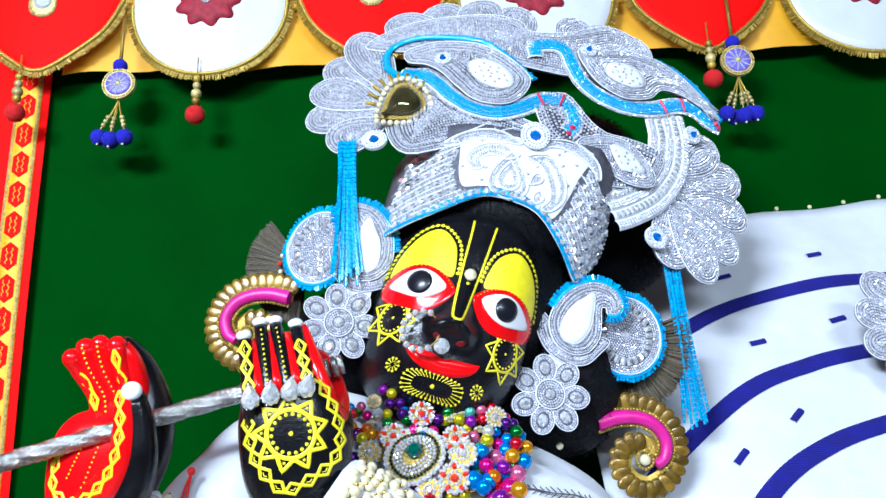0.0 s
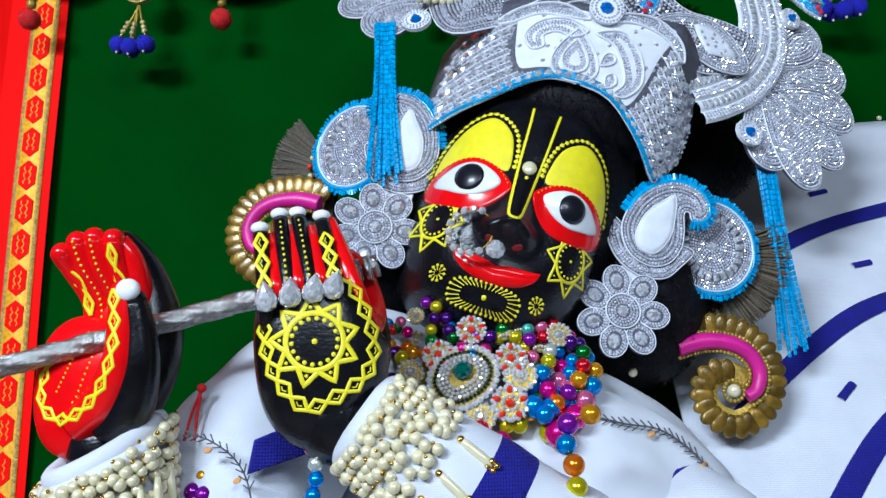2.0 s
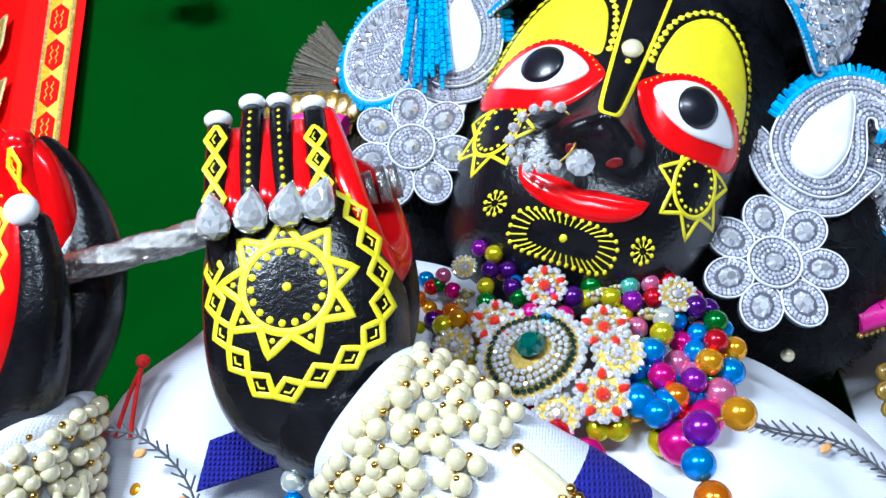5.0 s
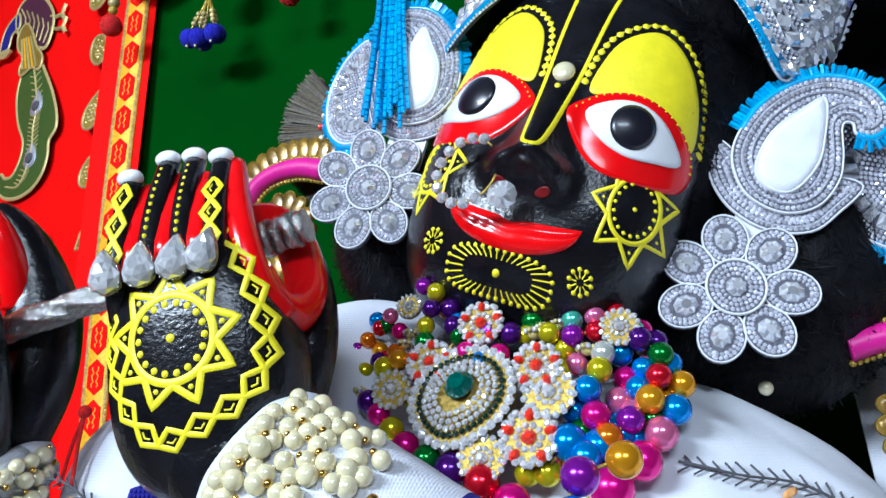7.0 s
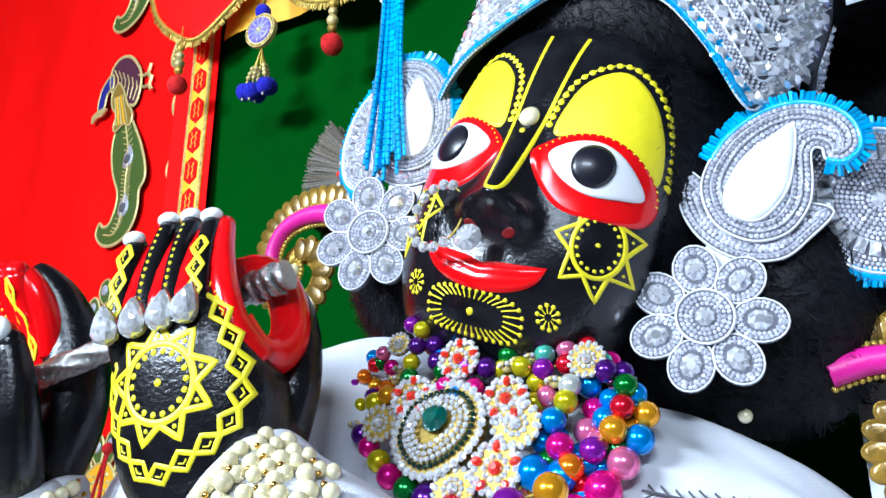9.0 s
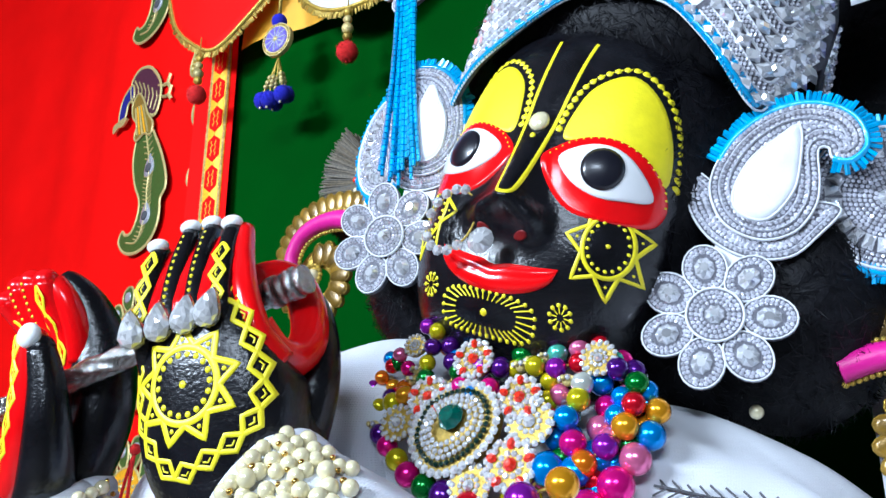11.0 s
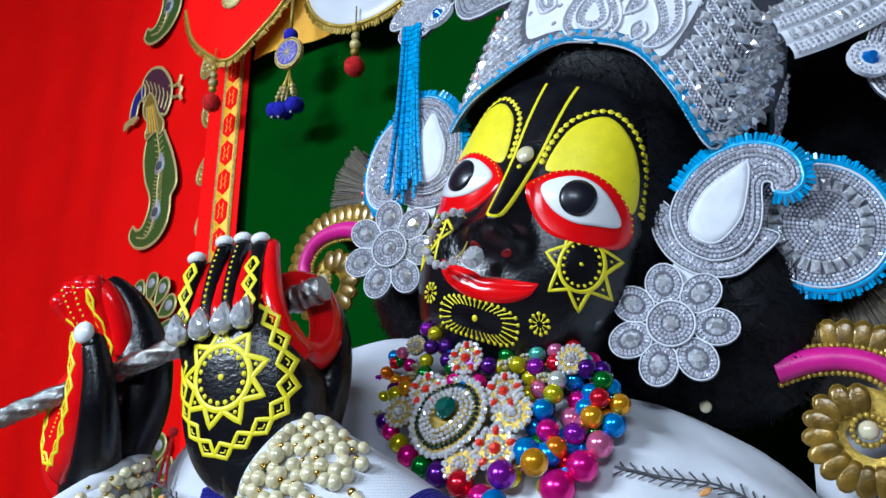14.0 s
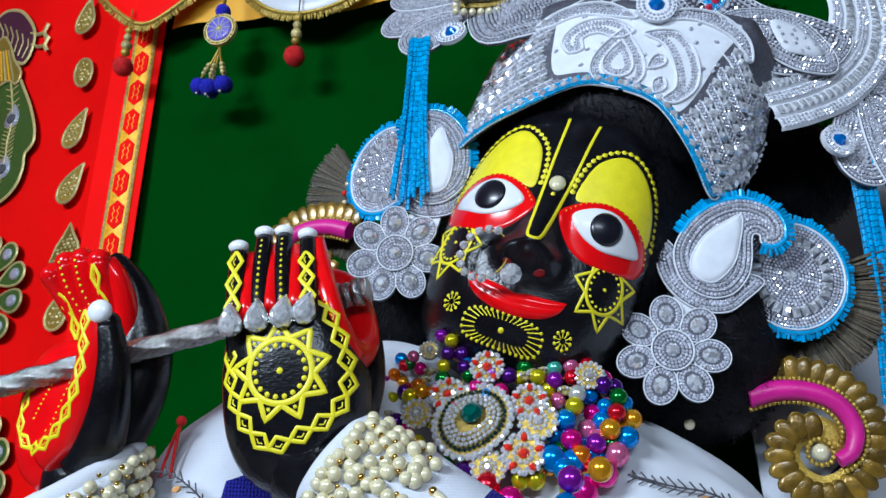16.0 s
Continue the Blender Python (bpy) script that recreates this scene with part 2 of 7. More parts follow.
def ellipse(cu, cv, a, b, n=24, turn=0.0, start=0.0, sweep=360.0):
    t = radians(turn)
    steps = n if sweep >= 360 else n + 1
    out = []
    for i in range(steps):
        w = radians(start + sweep * i / n)
        x, y = a * math.cos(w), b * math.sin(w)
        out.append((cu + x * math.cos(t) - y * math.sin(t), cv + x * math.sin(t) + y * math.cos(t)))
    return out


def teardrop(cu, cv, width, length, turn=0.0, n=28, bend=0.0):
    """A drop with its point up, turned anticlockwise by some degrees; bend leans the point."""
    t = radians(turn)
    out = []
    for i in range(n):
        w = 2 * math.pi * i / n
        y = -math.cos(w)
        x = math.sin(w) * math.sin(w / 2 + 0.0) ** 0 * (0.5 - 0.5 * y) ** 0.55
        x, y = x * width * 0.62 + bend * max(0, y + 0.3) ** 2, y * length * 0.5
        out.append((cu + x * math.cos(t) - y * math.sin(t), cv + x * math.sin(t) + y * math.cos(t)))
    return out


def resample(path, step, closed=False):
    pts = list(path) + ([path[0]] if closed else [])
    out, need = [], 0.0
    for a, b in zip(pts, pts[1:]):
        d = math.hypot(b[0] - a[0], b[1] - a[1])
        s = need
        while s < d:
            out.append((a[0] + (b[0] - a[0]) * s / d, a[1] + (b[1] - a[1]) * s / d))
            s += step
        need = s - d
    return out


def inset(path, d):
    """A closed outline moved inwards by d."""
    area = sum(a[0] * b[1] - b[0] * a[1] for a, b in zip(path, path[1:] + path[:1]))
    sign = 1 if area > 0 else -1
    out = []
    k = len(path)
    for i in range(k):
        a, b = path[i - 1], path[(i + 1) % k]
        tx, ty = b[0] - a[0], b[1] - a[1]
        l = math.hypot(tx, ty) or 1
        out.append((path[i][0] - sign * ty / l * d, path[i][1] + sign * tx / l * d))
    return out


def inside(path, u, v):
    hit = False
    for a, b in zip(path, path[1:] + path[:1]):
        if (a[1] > v) != (b[1] > v) and u < (b[0] - a[0]) * (v - a[1]) / (b[1] - a[1]) + a[0]:
            hit = not hit
    return hit


def patch(me, sh, outline, h, mat, rings=5, centre=None, rim=0.0, dome=0.0):
    """A layer of paint or a pad on a sheet, from its outline to its centre."""
    k = len(outline)
    cu = centre[0] if centre else sum(p[0] for p in outline) / k
    cv = centre[1] if centre else sum(p[1] for p in outline) / k
    rows = [[sh.p(u, v, rim) for u, v in outline]]
    for r in range(rings):
        s = 1 - r / rings
        s = s - 0.02 if r == 0 else s
        rows.append([sh.p(cu + (u - cu) * s, cv + (v - cv) * s, h + dome * (1 - s * s)) for u, v in outline])
    verts = [p for r in rows for p in r] + [sh.p(cu, cv, h + dome)]
    area = sum(a[0] * b[1] - b[0] * a[1] for a, b in zip(outline, outline[1:] + outline[:1]))
    faces = []
    for i in range(len(rows) - 1):
        for j in range(k):
            f = (i * k + j, i * k + (j + 1) % k, (i + 1) * k + (j + 1) % k, (i + 1) * k + j)
            faces.append(f if area > 0 else f[::-1])
    o = (len(rows) - 1) * k
    for j in range(k):
        f = (o + j, o + (j + 1) % k, len(verts) - 1)
        faces.append(f if area > 0 else f[::-1])
    me.add(verts, faces, mat)


def plate(me, sh, outline, low, high, mat):
    """A cut-out board of any outline, with thickness."""
    from mathutils.geometry import tessellate_polygon
    area = sum(a[0] * b[1] - b[0] * a[1] for a, b in zip(outline, outline[1:] + outline[:1]))
    if area < 0:
        outline = outline[::-1]
    k = len(outline)
    tris = tessellate_polygon([[Vector((u, v, 0)) for u, v in outline]])
    faces = []
    for a, b, c in tris:
        cr = (outline[b][0] - outline[a][0]) * (outline[c][1] - outline[a][1]) - (outline[b][1] - outline[a][1]) * (outline[c][0] - outline[a][0])
        faces.append((a, b, c) if cr > 0 else (a, c, b))
    top = [sh.p(u, v, high) for u, v in outline]
    bot = [sh.p(u, v, low) for u, v in outline]
    faces += [tuple(k + i for i in reversed(f)) for f in faces]
    faces += [(k + i, k + (i + 1) % k, (i + 1) % k, i) for i in range(k)]
    me.add(top + bot, faces, mat, False)


def stroke(me, sh, path, width, h, mat, closed=False, low=0.0):
    """A rounded line of paint, cord or piping along a path."""
    k = len(path)
    rows = []
    for i, (u, v) in enumerate(path):
        a = path[i - 1] if closed or i else path[0]
        b = path[(i + 1) % k] if closed or i < k - 1 else path[-1]
        tx, ty = b[0] - a[0], b[1] - a[1]
        l = math.hypot(tx, ty) or 1
        nx, ny = -ty / l * width / 2, tx / l * width / 2
        rows.append([sh.p(u - nx, v - ny, low), sh.p(u - nx * 0.6, v - ny * 0.6, low + h * 0.8), sh.p(u, v, low + h), sh.p(u + nx * 0.6, v + ny * 0.6, low + h * 0.8), sh.p(u + nx, v + ny, low)])
    if closed:
        rows.append(rows[0])
    me.grid([r[::-1] for r in rows], mat)


def dot(me, sh, u, v, r, h, mat, n=8, low=0.0):
    ring = [(u + r * math.cos(2 * math.pi * k / n), v + r * math.sin(2 * math.pi * k / n)) for k in range(n)]
    mid = [(u + r * 0.6 * math.cos(2 * math.pi * k / n), v + r * 0.6 * math.sin(2 * math.pi * k / n)) for k in range(n)]
    verts = [sh.p(a, b, low) for a, b in ring] + [sh.p(a, b, low + h * 0.8) for a, b in mid] + [sh.p(u, v, low + h)]
    faces = [(k, (k + 1) % n, n + (k + 1) % n, n + k) for k in range(n)] + [(n + k, n + (k + 1) % n, 2 * n) for k in range(n)]
    me.add(verts, faces, mat)


def stone(me, sh, u, v, a, b, h, mat, turn=0.0, low=0.0, n=6, table=0.45):
    """A cut stone: a girdle, sloping facets and a flat table."""
    t = radians(turn)
    ring, top = [], []
    for k in range(n):
        w = 2 * math.pi * (k + 0.5) / n
        x, y = a * math.cos(w), b * math.sin(w)
        ring.append((u + x * math.cos(t) - y * math.sin(t), v + x * math.sin(t) + y * math.cos(t)))
        w += math.pi / n if n > 6 else 0
        x, y = a * table * math.cos(w), b * table * math.sin(w)
        top.append((u + x * math.cos(t) - y * math.sin(t), v + x * math.sin(t) + y * math.cos(t)))
    if mat in (CRYSTAL, JEWEL):
        # brilliant cut: every facet is a face of its own round a small table,
        # so each takes a random tone: sparkle put into the base colour
        nn = sh.normal(u, v)
        low_ring = [sh.p(p, q) + nn * low for p, q in ring]
        m = []
        for k in range(n):
            (a0, b0), (a1, b1) = ring[k], ring[(k + 1) % n]
            m.append(sh.p(u + ((a0 + a1) / 2 - u) * 0.74, v + ((b0 + b1) / 2 - v) * 0.74) + nn * (low + h * random.uniform(0.55, 0.72)))
        tu, tv = random.uniform(-0.35, 0.35), random.uniform(-0.35, 0.35)
        high = [sh.p(u + (p - u) * 0.42, v + (q - v) * 0.42) + nn * (low + h + 0.42 * (tu * (p - u) + tv * (q - v))) for p, q in ring]
        for k in range(n):
            j = (k + 1) % n
            for f in ((low_ring[k], low_ring[j], m[k]), (low_ring[j], high[j], m[k]), (low_ring[k], m[k], high[k]), (m[k], high[j], high[k])):
                me.add(f, [(0, 1, 2)], mat, False)
        me.add(high, [tuple(range(n))], mat, False)
        return
    nn = sh.normal(u, v)
    verts = [sh.p(p, q) + nn * low for p, q in ring] + [sh.p(p, q) + nn * (low + h) for p, q in top]
    faces = [(k, (k + 1) % n, n + (k + 1) % n, n + k) for k in range(n)] + [tuple(n + k for k in range(n))]
    if n > 6:
        faces = [f for k in range(n) for f in ((k, (k + 1) % n, n + k), ((k + 1) % n, n + (k + 1) % n, n + k))] + [tuple(n + k for k in range(n))]
    me.add(verts, faces, mat, False)


def seed(me, sh, u, v, r, mat, low=0.0):
    """A tiny cut stone or bead."""
    w0 = random.random() * 2
    nn = sh.normal(u, v)
    tilt = sh.x * random.uniform(-0.4, 0.4) + sh.z * random.uniform(-0.4, 0.4)
    base = sh.p(u, v) + nn * low
    ring = [base + sh.x * (r * math.cos(w0 + k * 1.2566)) + sh.z * (r * math.sin(w0 + k * 1.2566)) for k in range(5)]
    me.add(ring + [base + (nn + tilt) * (r * 0.9)], [(k, (k + 1) % 5, 5) for k in range(5)], mat, False)


def seed_row(me, sh, path, step, r, mat, closed=False, low=0.0):
    for u, v in resample(path, step, closed):
        seed(me, sh, u, v, r * random.uniform(0.85, 1.1), mat, low)


def seed_fill(me, sh, outline, step, r, mat, low=0.0, holes=()):
    us, vs = [p[0] for p in outline], [p[1] for p in outline]
    v, odd = min(vs), 0
    while v < max(vs):
        u = min(us) + odd * step / 2
        while u < max(us):
            a, b = u + random.uniform(-0.2, 0.2) * step, v + random.uniform(-0.2, 0.2) * step
            if inside(outline, a, b) and not any(inside(q, a, b) for q in holes):
                seed(me, sh, a, b, r * random.uniform(0.75, 1.15), mat, low)
            u += step
        v += step * 0.866
        odd = 1 - odd


def fringe(me, sh, path, step, length, r, mat, closed=False, low=0.0):
    """Short bugle beads standing outwards along an edge."""
    pts = resample(path, step, closed)
    k = len(pts)
    area = sum(a[0] * b[1] - b[0] * a[1] for a, b in zip(path, path[1:] + path[:1]))
    for i, (u, v) in enumerate(pts):
        a, b = pts[max(i - 1, 0)], pts[min(i + 1, k - 1)]
        tx, ty = b[0] - a[0], b[1] - a[1]
        l = math.hypot(tx, ty) or 1
        s = 1 if area > 0 else -1
        nx, ny = s * ty / l, -s * tx / l
        w = random.uniform(-0.15, 0.15)
        e = length * random.uniform(0.85, 1.15)
        nx, ny = nx - ny * w, ny + nx * w
        me.tube([sh.p(u - nx * length * 0.4, v - ny * length * 0.4, low), sh.p(u + nx * e, v + ny * e, low - random.uniform(0, 0.3) * e)], r, mat, 5, True, 1.0, False)


def along(table, u):
    for (a, b), (c, d) in zip(table, table[1:]):
        if u <= c:
            t = (u - a) / (c - a)
            return b + (d - b) * t
    return table[-1][1]


# ---- the room: an unseen closed box, added to set the bounce light ----
def board(name, lo, hi, mat):
    me = Mesh(mat)
    x0, y0, z0 = lo
    x1, y1, z1 = hi
    me.add([(x0, y0, z0), (x1, y0, z0), (x1, y1, z0), (x0, y1, z0), (x0, y0, z1), (x1, y0, z1), (x1, y1, z1), (x0, y1, z1)],
           [(0, 3, 2, 1), (4, 5, 6, 7), (0, 1, 5, 4), (1, 2, 6, 5), (2, 3, 7, 6), (3, 0, 4, 7)], mat, False)
    return tagged(me.build(name), "", "", "", "structure")


board("floor", (-3.8, -2.6, -0.1), (2.6, 2.8, 0.0), FLOORTILE)
board("ceiling", (-3.8, -2.6, 3.4), (2.6, 2.8, 3.5), ROOMSHELL)
board("wall_north", (-3.8, 2.6, 0.0), (2.6, 2.8, 3.4), ROOMSHELL)
board("wall_south", (-3.8, -2.6, 0.0), (2.6, -2.4, 3.4), ROOMSHELL)
board("wall_west", (-3.8, -2.4, 0.0), (-3.6, 2.6, 3.4), ROOMSHELL)
board("wall_east", (2.4, -2.4, 0.0), (2.6, 2.6, 3.4), ROOMSHELL)


# Casing and rods are invented to go with the area lights, never in view.
def ceiling_lamp(x, y, z=2.44):
    root = thing("ceiling_lamp", (x, y, z), "white rectangular lamp casing hung from the ceiling on two rods", "ceiling lamp", "ceiling lamps")

    def box(me, lo, hi):
        (x0, y0, z0), (x1, y1, z1) = lo, hi
        me.add([(x0, y0, z0), (x1, y0, z0), (x1, y1, z0), (x0, y1, z0), (x0, y0, z1), (x1, y0, z1), (x1, y1, z1), (x0, y1, z1)],
               [(0, 3, 2, 1), (4, 5, 6, 7), (0, 1, 5, 4), (1, 2, 6, 5), (2, 3, 7, 6), (3, 0, 4, 7)], WHITE, False)

    me = Mesh(WHITE)
    box(me, (x - 0.6, y - 0.22, z + 0.20), (x + 0.6, y + 0.22, z + 0.26))
    me.build("casing", root)
    for q in (-0.45, 0.45):
        me = Mesh(FLUTE)
        me.tube([(x + q, y, z + 0.26), (x + q, y, 3.40)], 0.008, FLUTE, 10)
        me.build("rod", root)


for lx, ly in LAMPS:
    ceiling_lamp(lx, ly)

# ---- hangings ----
def hanging(name, x0, x1, z0, z1, place, mat, nx=120, nz=60, label="", category="curtain"):
    me = Mesh(mat)
    rows = []
    for j in range(nz + 1):
        z = z0 + (z1 - z0) * j / nz
        rows.append([place(x0 + (x1 - x0) * i / nx, z) for i in range(nx + 1)])
    me.grid(rows, mat)
    ob = me.build(name)
    mod = ob.modifiers.new("thickness", "SOLIDIFY")
    mod.thickness = 0.002
    return tagged(ob, label, category)


def green_place(x, z):
    w = 0.004 * noise.noise(Vector((x * 2.2, z * 1.2, 0.3))) + 0.002 * noise.noise(Vector((x * 9, z * 3, 4)))
    return Vector((x, 1.178 + w, z))


hanging("green_backdrop", -0.66, 1.9, 0.0, 2.1, green_place, GREEN, 140, 110, "smooth dark green backdrop cloth with faint creases", "backdrop cloth")

REDS = Sheet((-1.2, 1.52, 0.0), (0.95, -0.3, 0), (0, 0, 1))


def red_place(u, z):
    f = 0.006 * math.sin(u * 17 + 0.6 * math.sin(z * 1.3)) + 0.004 * noise.noise(Vector((u * 6, z * 1.5, 7)))
    return REDS.flat(u, z, 0.012 + f - 0.28 * max(0, -0.75 - u) ** 2)


hanging("red_curtain", -2.3, 0.62, 0.0, 3.36, red_place, REDCLOTH, 260, 60, "bright red satin curtain hanging in soft folds", "curtain")


def border_strip():
    root = thing("border_ribbon", (-0.68, 1.165, 0), "orange and gold brocade ribbon with red hexagons edging a red strip", "ribbon")
    sh = Sheet((-0.676, 1.166, 0), (1, 0, 0), (0, 0, 1), lambda u, v: 0.003 * math.sin(v * 7))
    me = Mesh(REDCLOTH)
    n = 60
    lean = lambda v: -0.010 * (v - 1.6)
    me.grid([[sh.p(u + lean(v), v, h) for u, h in ((-0.060, -0.004), (-0.02, 0), (0.022, 0), (0.034, 0.001))] for v in [2.1 * k / n for k in range(n + 1)]], REDCLOTH)
    me.build("red_edge", root)
    me = Mesh(ORANGE)
    me.grid([[sh.p(u + lean(v), v, h) for u, h in ((-0.021, 0.001), (-0.02, 0.003), (0, 0.0035), (0.02, 0.003), (0.021, 0.001))] for v in [2.1 * k / n for k in range(n + 1)]], ORANGE)
    me.build("band", root, "orange gold brocade band")
    me = Mesh(GOLDPALE)
    for s in (-0.019, 0.019):
        v = 0.8
        while v < 2.0:
            seed(me, sh, s + lean(v), v, 0.0022, GOLDPALE, 0.003)
            seed(me, sh, s * 0.86 + lean(v), v + 0.002, 0.0018, GOLDPALE, 0.003)
            v += 0.004
    me.build("gold_edging", root)
    v = 0.86
    while v < 1.96:
        me = Mesh(REDCLOTH)
        c = lean(v)
        hexagon = [(c + x, v + y) for x, y in ((0, -0.023), (0.0125, -0.013), (0.0125, 0.013), (0, 0.023), (-0.0125, 0.013), (-0.0125, -0.013))]
        plate(me, sh, hexagon, 0.003, 0.0048, REDCLOTH)
        for dx in (-0.004, 0.004):
            stroke(me, sh, [(c + dx * (1 + 0.5 * math.sin(k * 2.2)), v - 0.013 + 0.0037 * k) for k in range(8)], 0.0016, 0.0008, ORANGE, low=0.0046)
        me.build("hexagon", root)
        v += 0.0515


border_strip()


def wide_sheet(at, k):
    """A piece of the red curtain whose embroidery is drawn out sideways."""
    sh = Sheet(at, REDS.x, (0, 0, 1))
    sh.x = sh.x * k
    return sh


def peacock(u, v):
    """An embroidered bird that looks down over a long hanging tail."""
    root = thing("peacock_motif", (0, 0, 0), "gold and olive embroidered peacock patch on the red curtain", "embroidered patch")
    sh = Sheet(REDS.flat(u, v), REDS.x, (0, 0, 1))
    wing = spline([(-0.18, 0.20), (-0.185, 0.25), (-0.138, 0.268), (-0.072, 0.248), (-0.02, 0.208), (0.018, 0.16), (0.02, 0.115), (0.0, 0.085), (-0.045, 0.10), (-0.10, 0.14), (-0.145, 0.16)], 5, True)
    me = Mesh(PLUMTHREAD)
    plate(me, sh, wing, 0.0, 0.004, PLUMTHREAD)
    stroke(me, sh, wing, 0.010, 0.003, GOLDPALE, True, 0.003)
    for k in range(6):
        f = k / 5
        a, b = (-0.165 + 0.16 * f, 0.245 - 0.075 * f - 0.02 * f * f), (-0.125 + 0.11 * f, 0.165 - 0.065 * f)
        stroke(me, sh, [a, ((a[0] + b[0]) / 2 + 0.012, (a[1] + b[1]) / 2 + 0.004), b], 0.005, 0.002, GOLDPALE, low=0.004)
    me.build("wing", root, "plum striped wing edged with gold")
    neck = spline([(-0.175, 0.236), (-0.23, 0.222), (-0.252, 0.19), (-0.25, 0.152), (-0.222, 0.142), (-0.205, 0.155), (-0.195, 0.185), (-0.16, 0.195)], 5, True)
    me = Mesh(BLUEKNIT)
    plate(me, sh, neck, 0.001, 0.005, BLUEKNIT)
    stroke(me, sh, neck, 0.008, 0.003, GOLDPALE, True, 0.004)
    me.build("neck", root, "dark blue embroidered neck")
    me = Mesh(GOLDPALE)
    plate(me, sh, spline([(-0.25, 0.155), (-0.29, 0.152), (-0.285, 0.128), (-0.25, 0.134), (-0.22, 0.128), (-0.19, 0.14), (-0.215, 0.152)], 4, True), 0.001, 0.006, GOLDPALE)
    me.build("beak", root)
    breast = spline([(-0.15, 0.165), (-0.115, 0.185), (-0.075, 0.15), (-0.04, 0.10), (0.0, 0.058), (-0.01, 0.03), (-0.05, 0.047), (-0.10, 0.042), (-0.115, 0.062), (-0.105, 0.09), (-0.14, 0.125)], 5, True)
    me = Mesh(GOLDTRIM)
    plate(me, sh, breast, 0.003, 0.008, GOLDTRIM)
    stroke(me, sh, breast, 0.007, 0.003, GOLDPALE, True, 0.007)
    for k in range(5):
        stroke(me, sh, [(-0.125 + 0.012 * k, 0.145 - 0.002 * k), (-0.095 + 0.018 * k, 0.055 - 0.004 * k)], 0.005, 0.003, ORANGE if k % 2 else GOLDPALE, low=0.008)
    me.build("breast", root, "gold stitched breast feathers")
    for a, b in (((0.0, 0.165), (0.055, 0.150)), ((0.012, 0.130), (0.068, 0.112))):
        me = Mesh(GOLDPALE)
        stroke(me, sh, [a, ((a[0] + b[0]) / 2, (a[1] + b[1]) / 2 - 0.004), b], 0.009, 0.005, GOLDPALE)
        stroke(me, sh, [(b[0] + 0.012, b[1] + 0.022), b, (b[0] + 0.018, b[1] - 0.022)], 0.013, 0.005, GOLDPALE)
        me.build("claw", root)
    tail = spline([(-0.07, 0.06), (-0.107, 0.04), (-0.113, -0.014), (-0.085, -0.083), (-0.044, -0.139), (-0.047, -0.182), (-0.074, -0.213), (-0.112, -0.212), (-0.137, -0.197), (-0.153, -0.223), (-0.109, -0.258), (-0.041, -0.274), (0.027, -0.269), (0.071, -0.243), (0.086, -0.204), (0.083, -0.168), (0.107, -0.146), (0.102, -0.109), (0.067, -0.048), (0.02, 0.012), (-0.02, 0.055)], 4, True)
    me = Mesh(OLIVE)
    plate(me, sh, tail, 0.0, 0.004, OLIVE)
    stroke(me, sh, tail, 0.009, 0.003, GOLDPALE, True, 0.003)
    stem = spline([(-0.042, 0.044), (0.0, -0.056), (0.0, -0.119), (0.006, -0.183), (-0.03, -0.245), (-0.10, -0.235)], 6)
    stroke(me, sh, stem, 0.005, 0.003, GOLDPALE, low=0.004)
    for i in range(2, len(stem) - 6):
        a = stem[i]
        for q in (-1, 1):
            stroke(me, sh, [a, (a[0] + q * 0.026, a[1] + 0.010)], 0.0035, 0.002, GOLDPALE, low=0.004)
    for a, b in ((0.0, -0.056), (0.006, -0.183)):
        patch(me, sh, teardrop(a, b, 0.060, 0.062), 0.006, SILVERTHREAD, 2, None, 0.004)
        patch(me, sh, ellipse(a, b - 0.008, 0.016, 0.012, 10), 0.0085, GREYTHREAD, 2, None, 0.006)
    me.build("tail", root, "olive green tail with gold edging")
    return root


def spot(u, v, kind_):
    sh = wide_sheet(REDS.flat(u, v), 1.4)
    me = Mesh(GOLDTRIM)
    if kind_ == 0:
        o = teardrop(0, 0, 0.05, 0.085, random.uniform(-20, 20), bend=0.01)
    elif kind_ == 1:
        o = ellipse(0, 0, 0.022, 0.036, 14, 15)
    else:
        o = [(-0.035, -0.03), (0.035, -0.03), (0.025, 0.0), (0.012, 0.02), (0, 0.045), (-0.012, 0.02), (-0.025, 0)]
    plate(me, sh, o, 0, 0.004, GOLDTRIM)
    stroke(me, sh, o, 0.006, 0.003, GOLDPALE, True, 0.003)
    seed_fill(me, sh, inset(o, 0.007), 0.010, 0.004, GOLDPALE, 0.004)
    return tagged(me.build("gold_spot"), "small gold embroidered leaf patch sewn on the red curtain", "embroidered patch", "gold leaf patches")


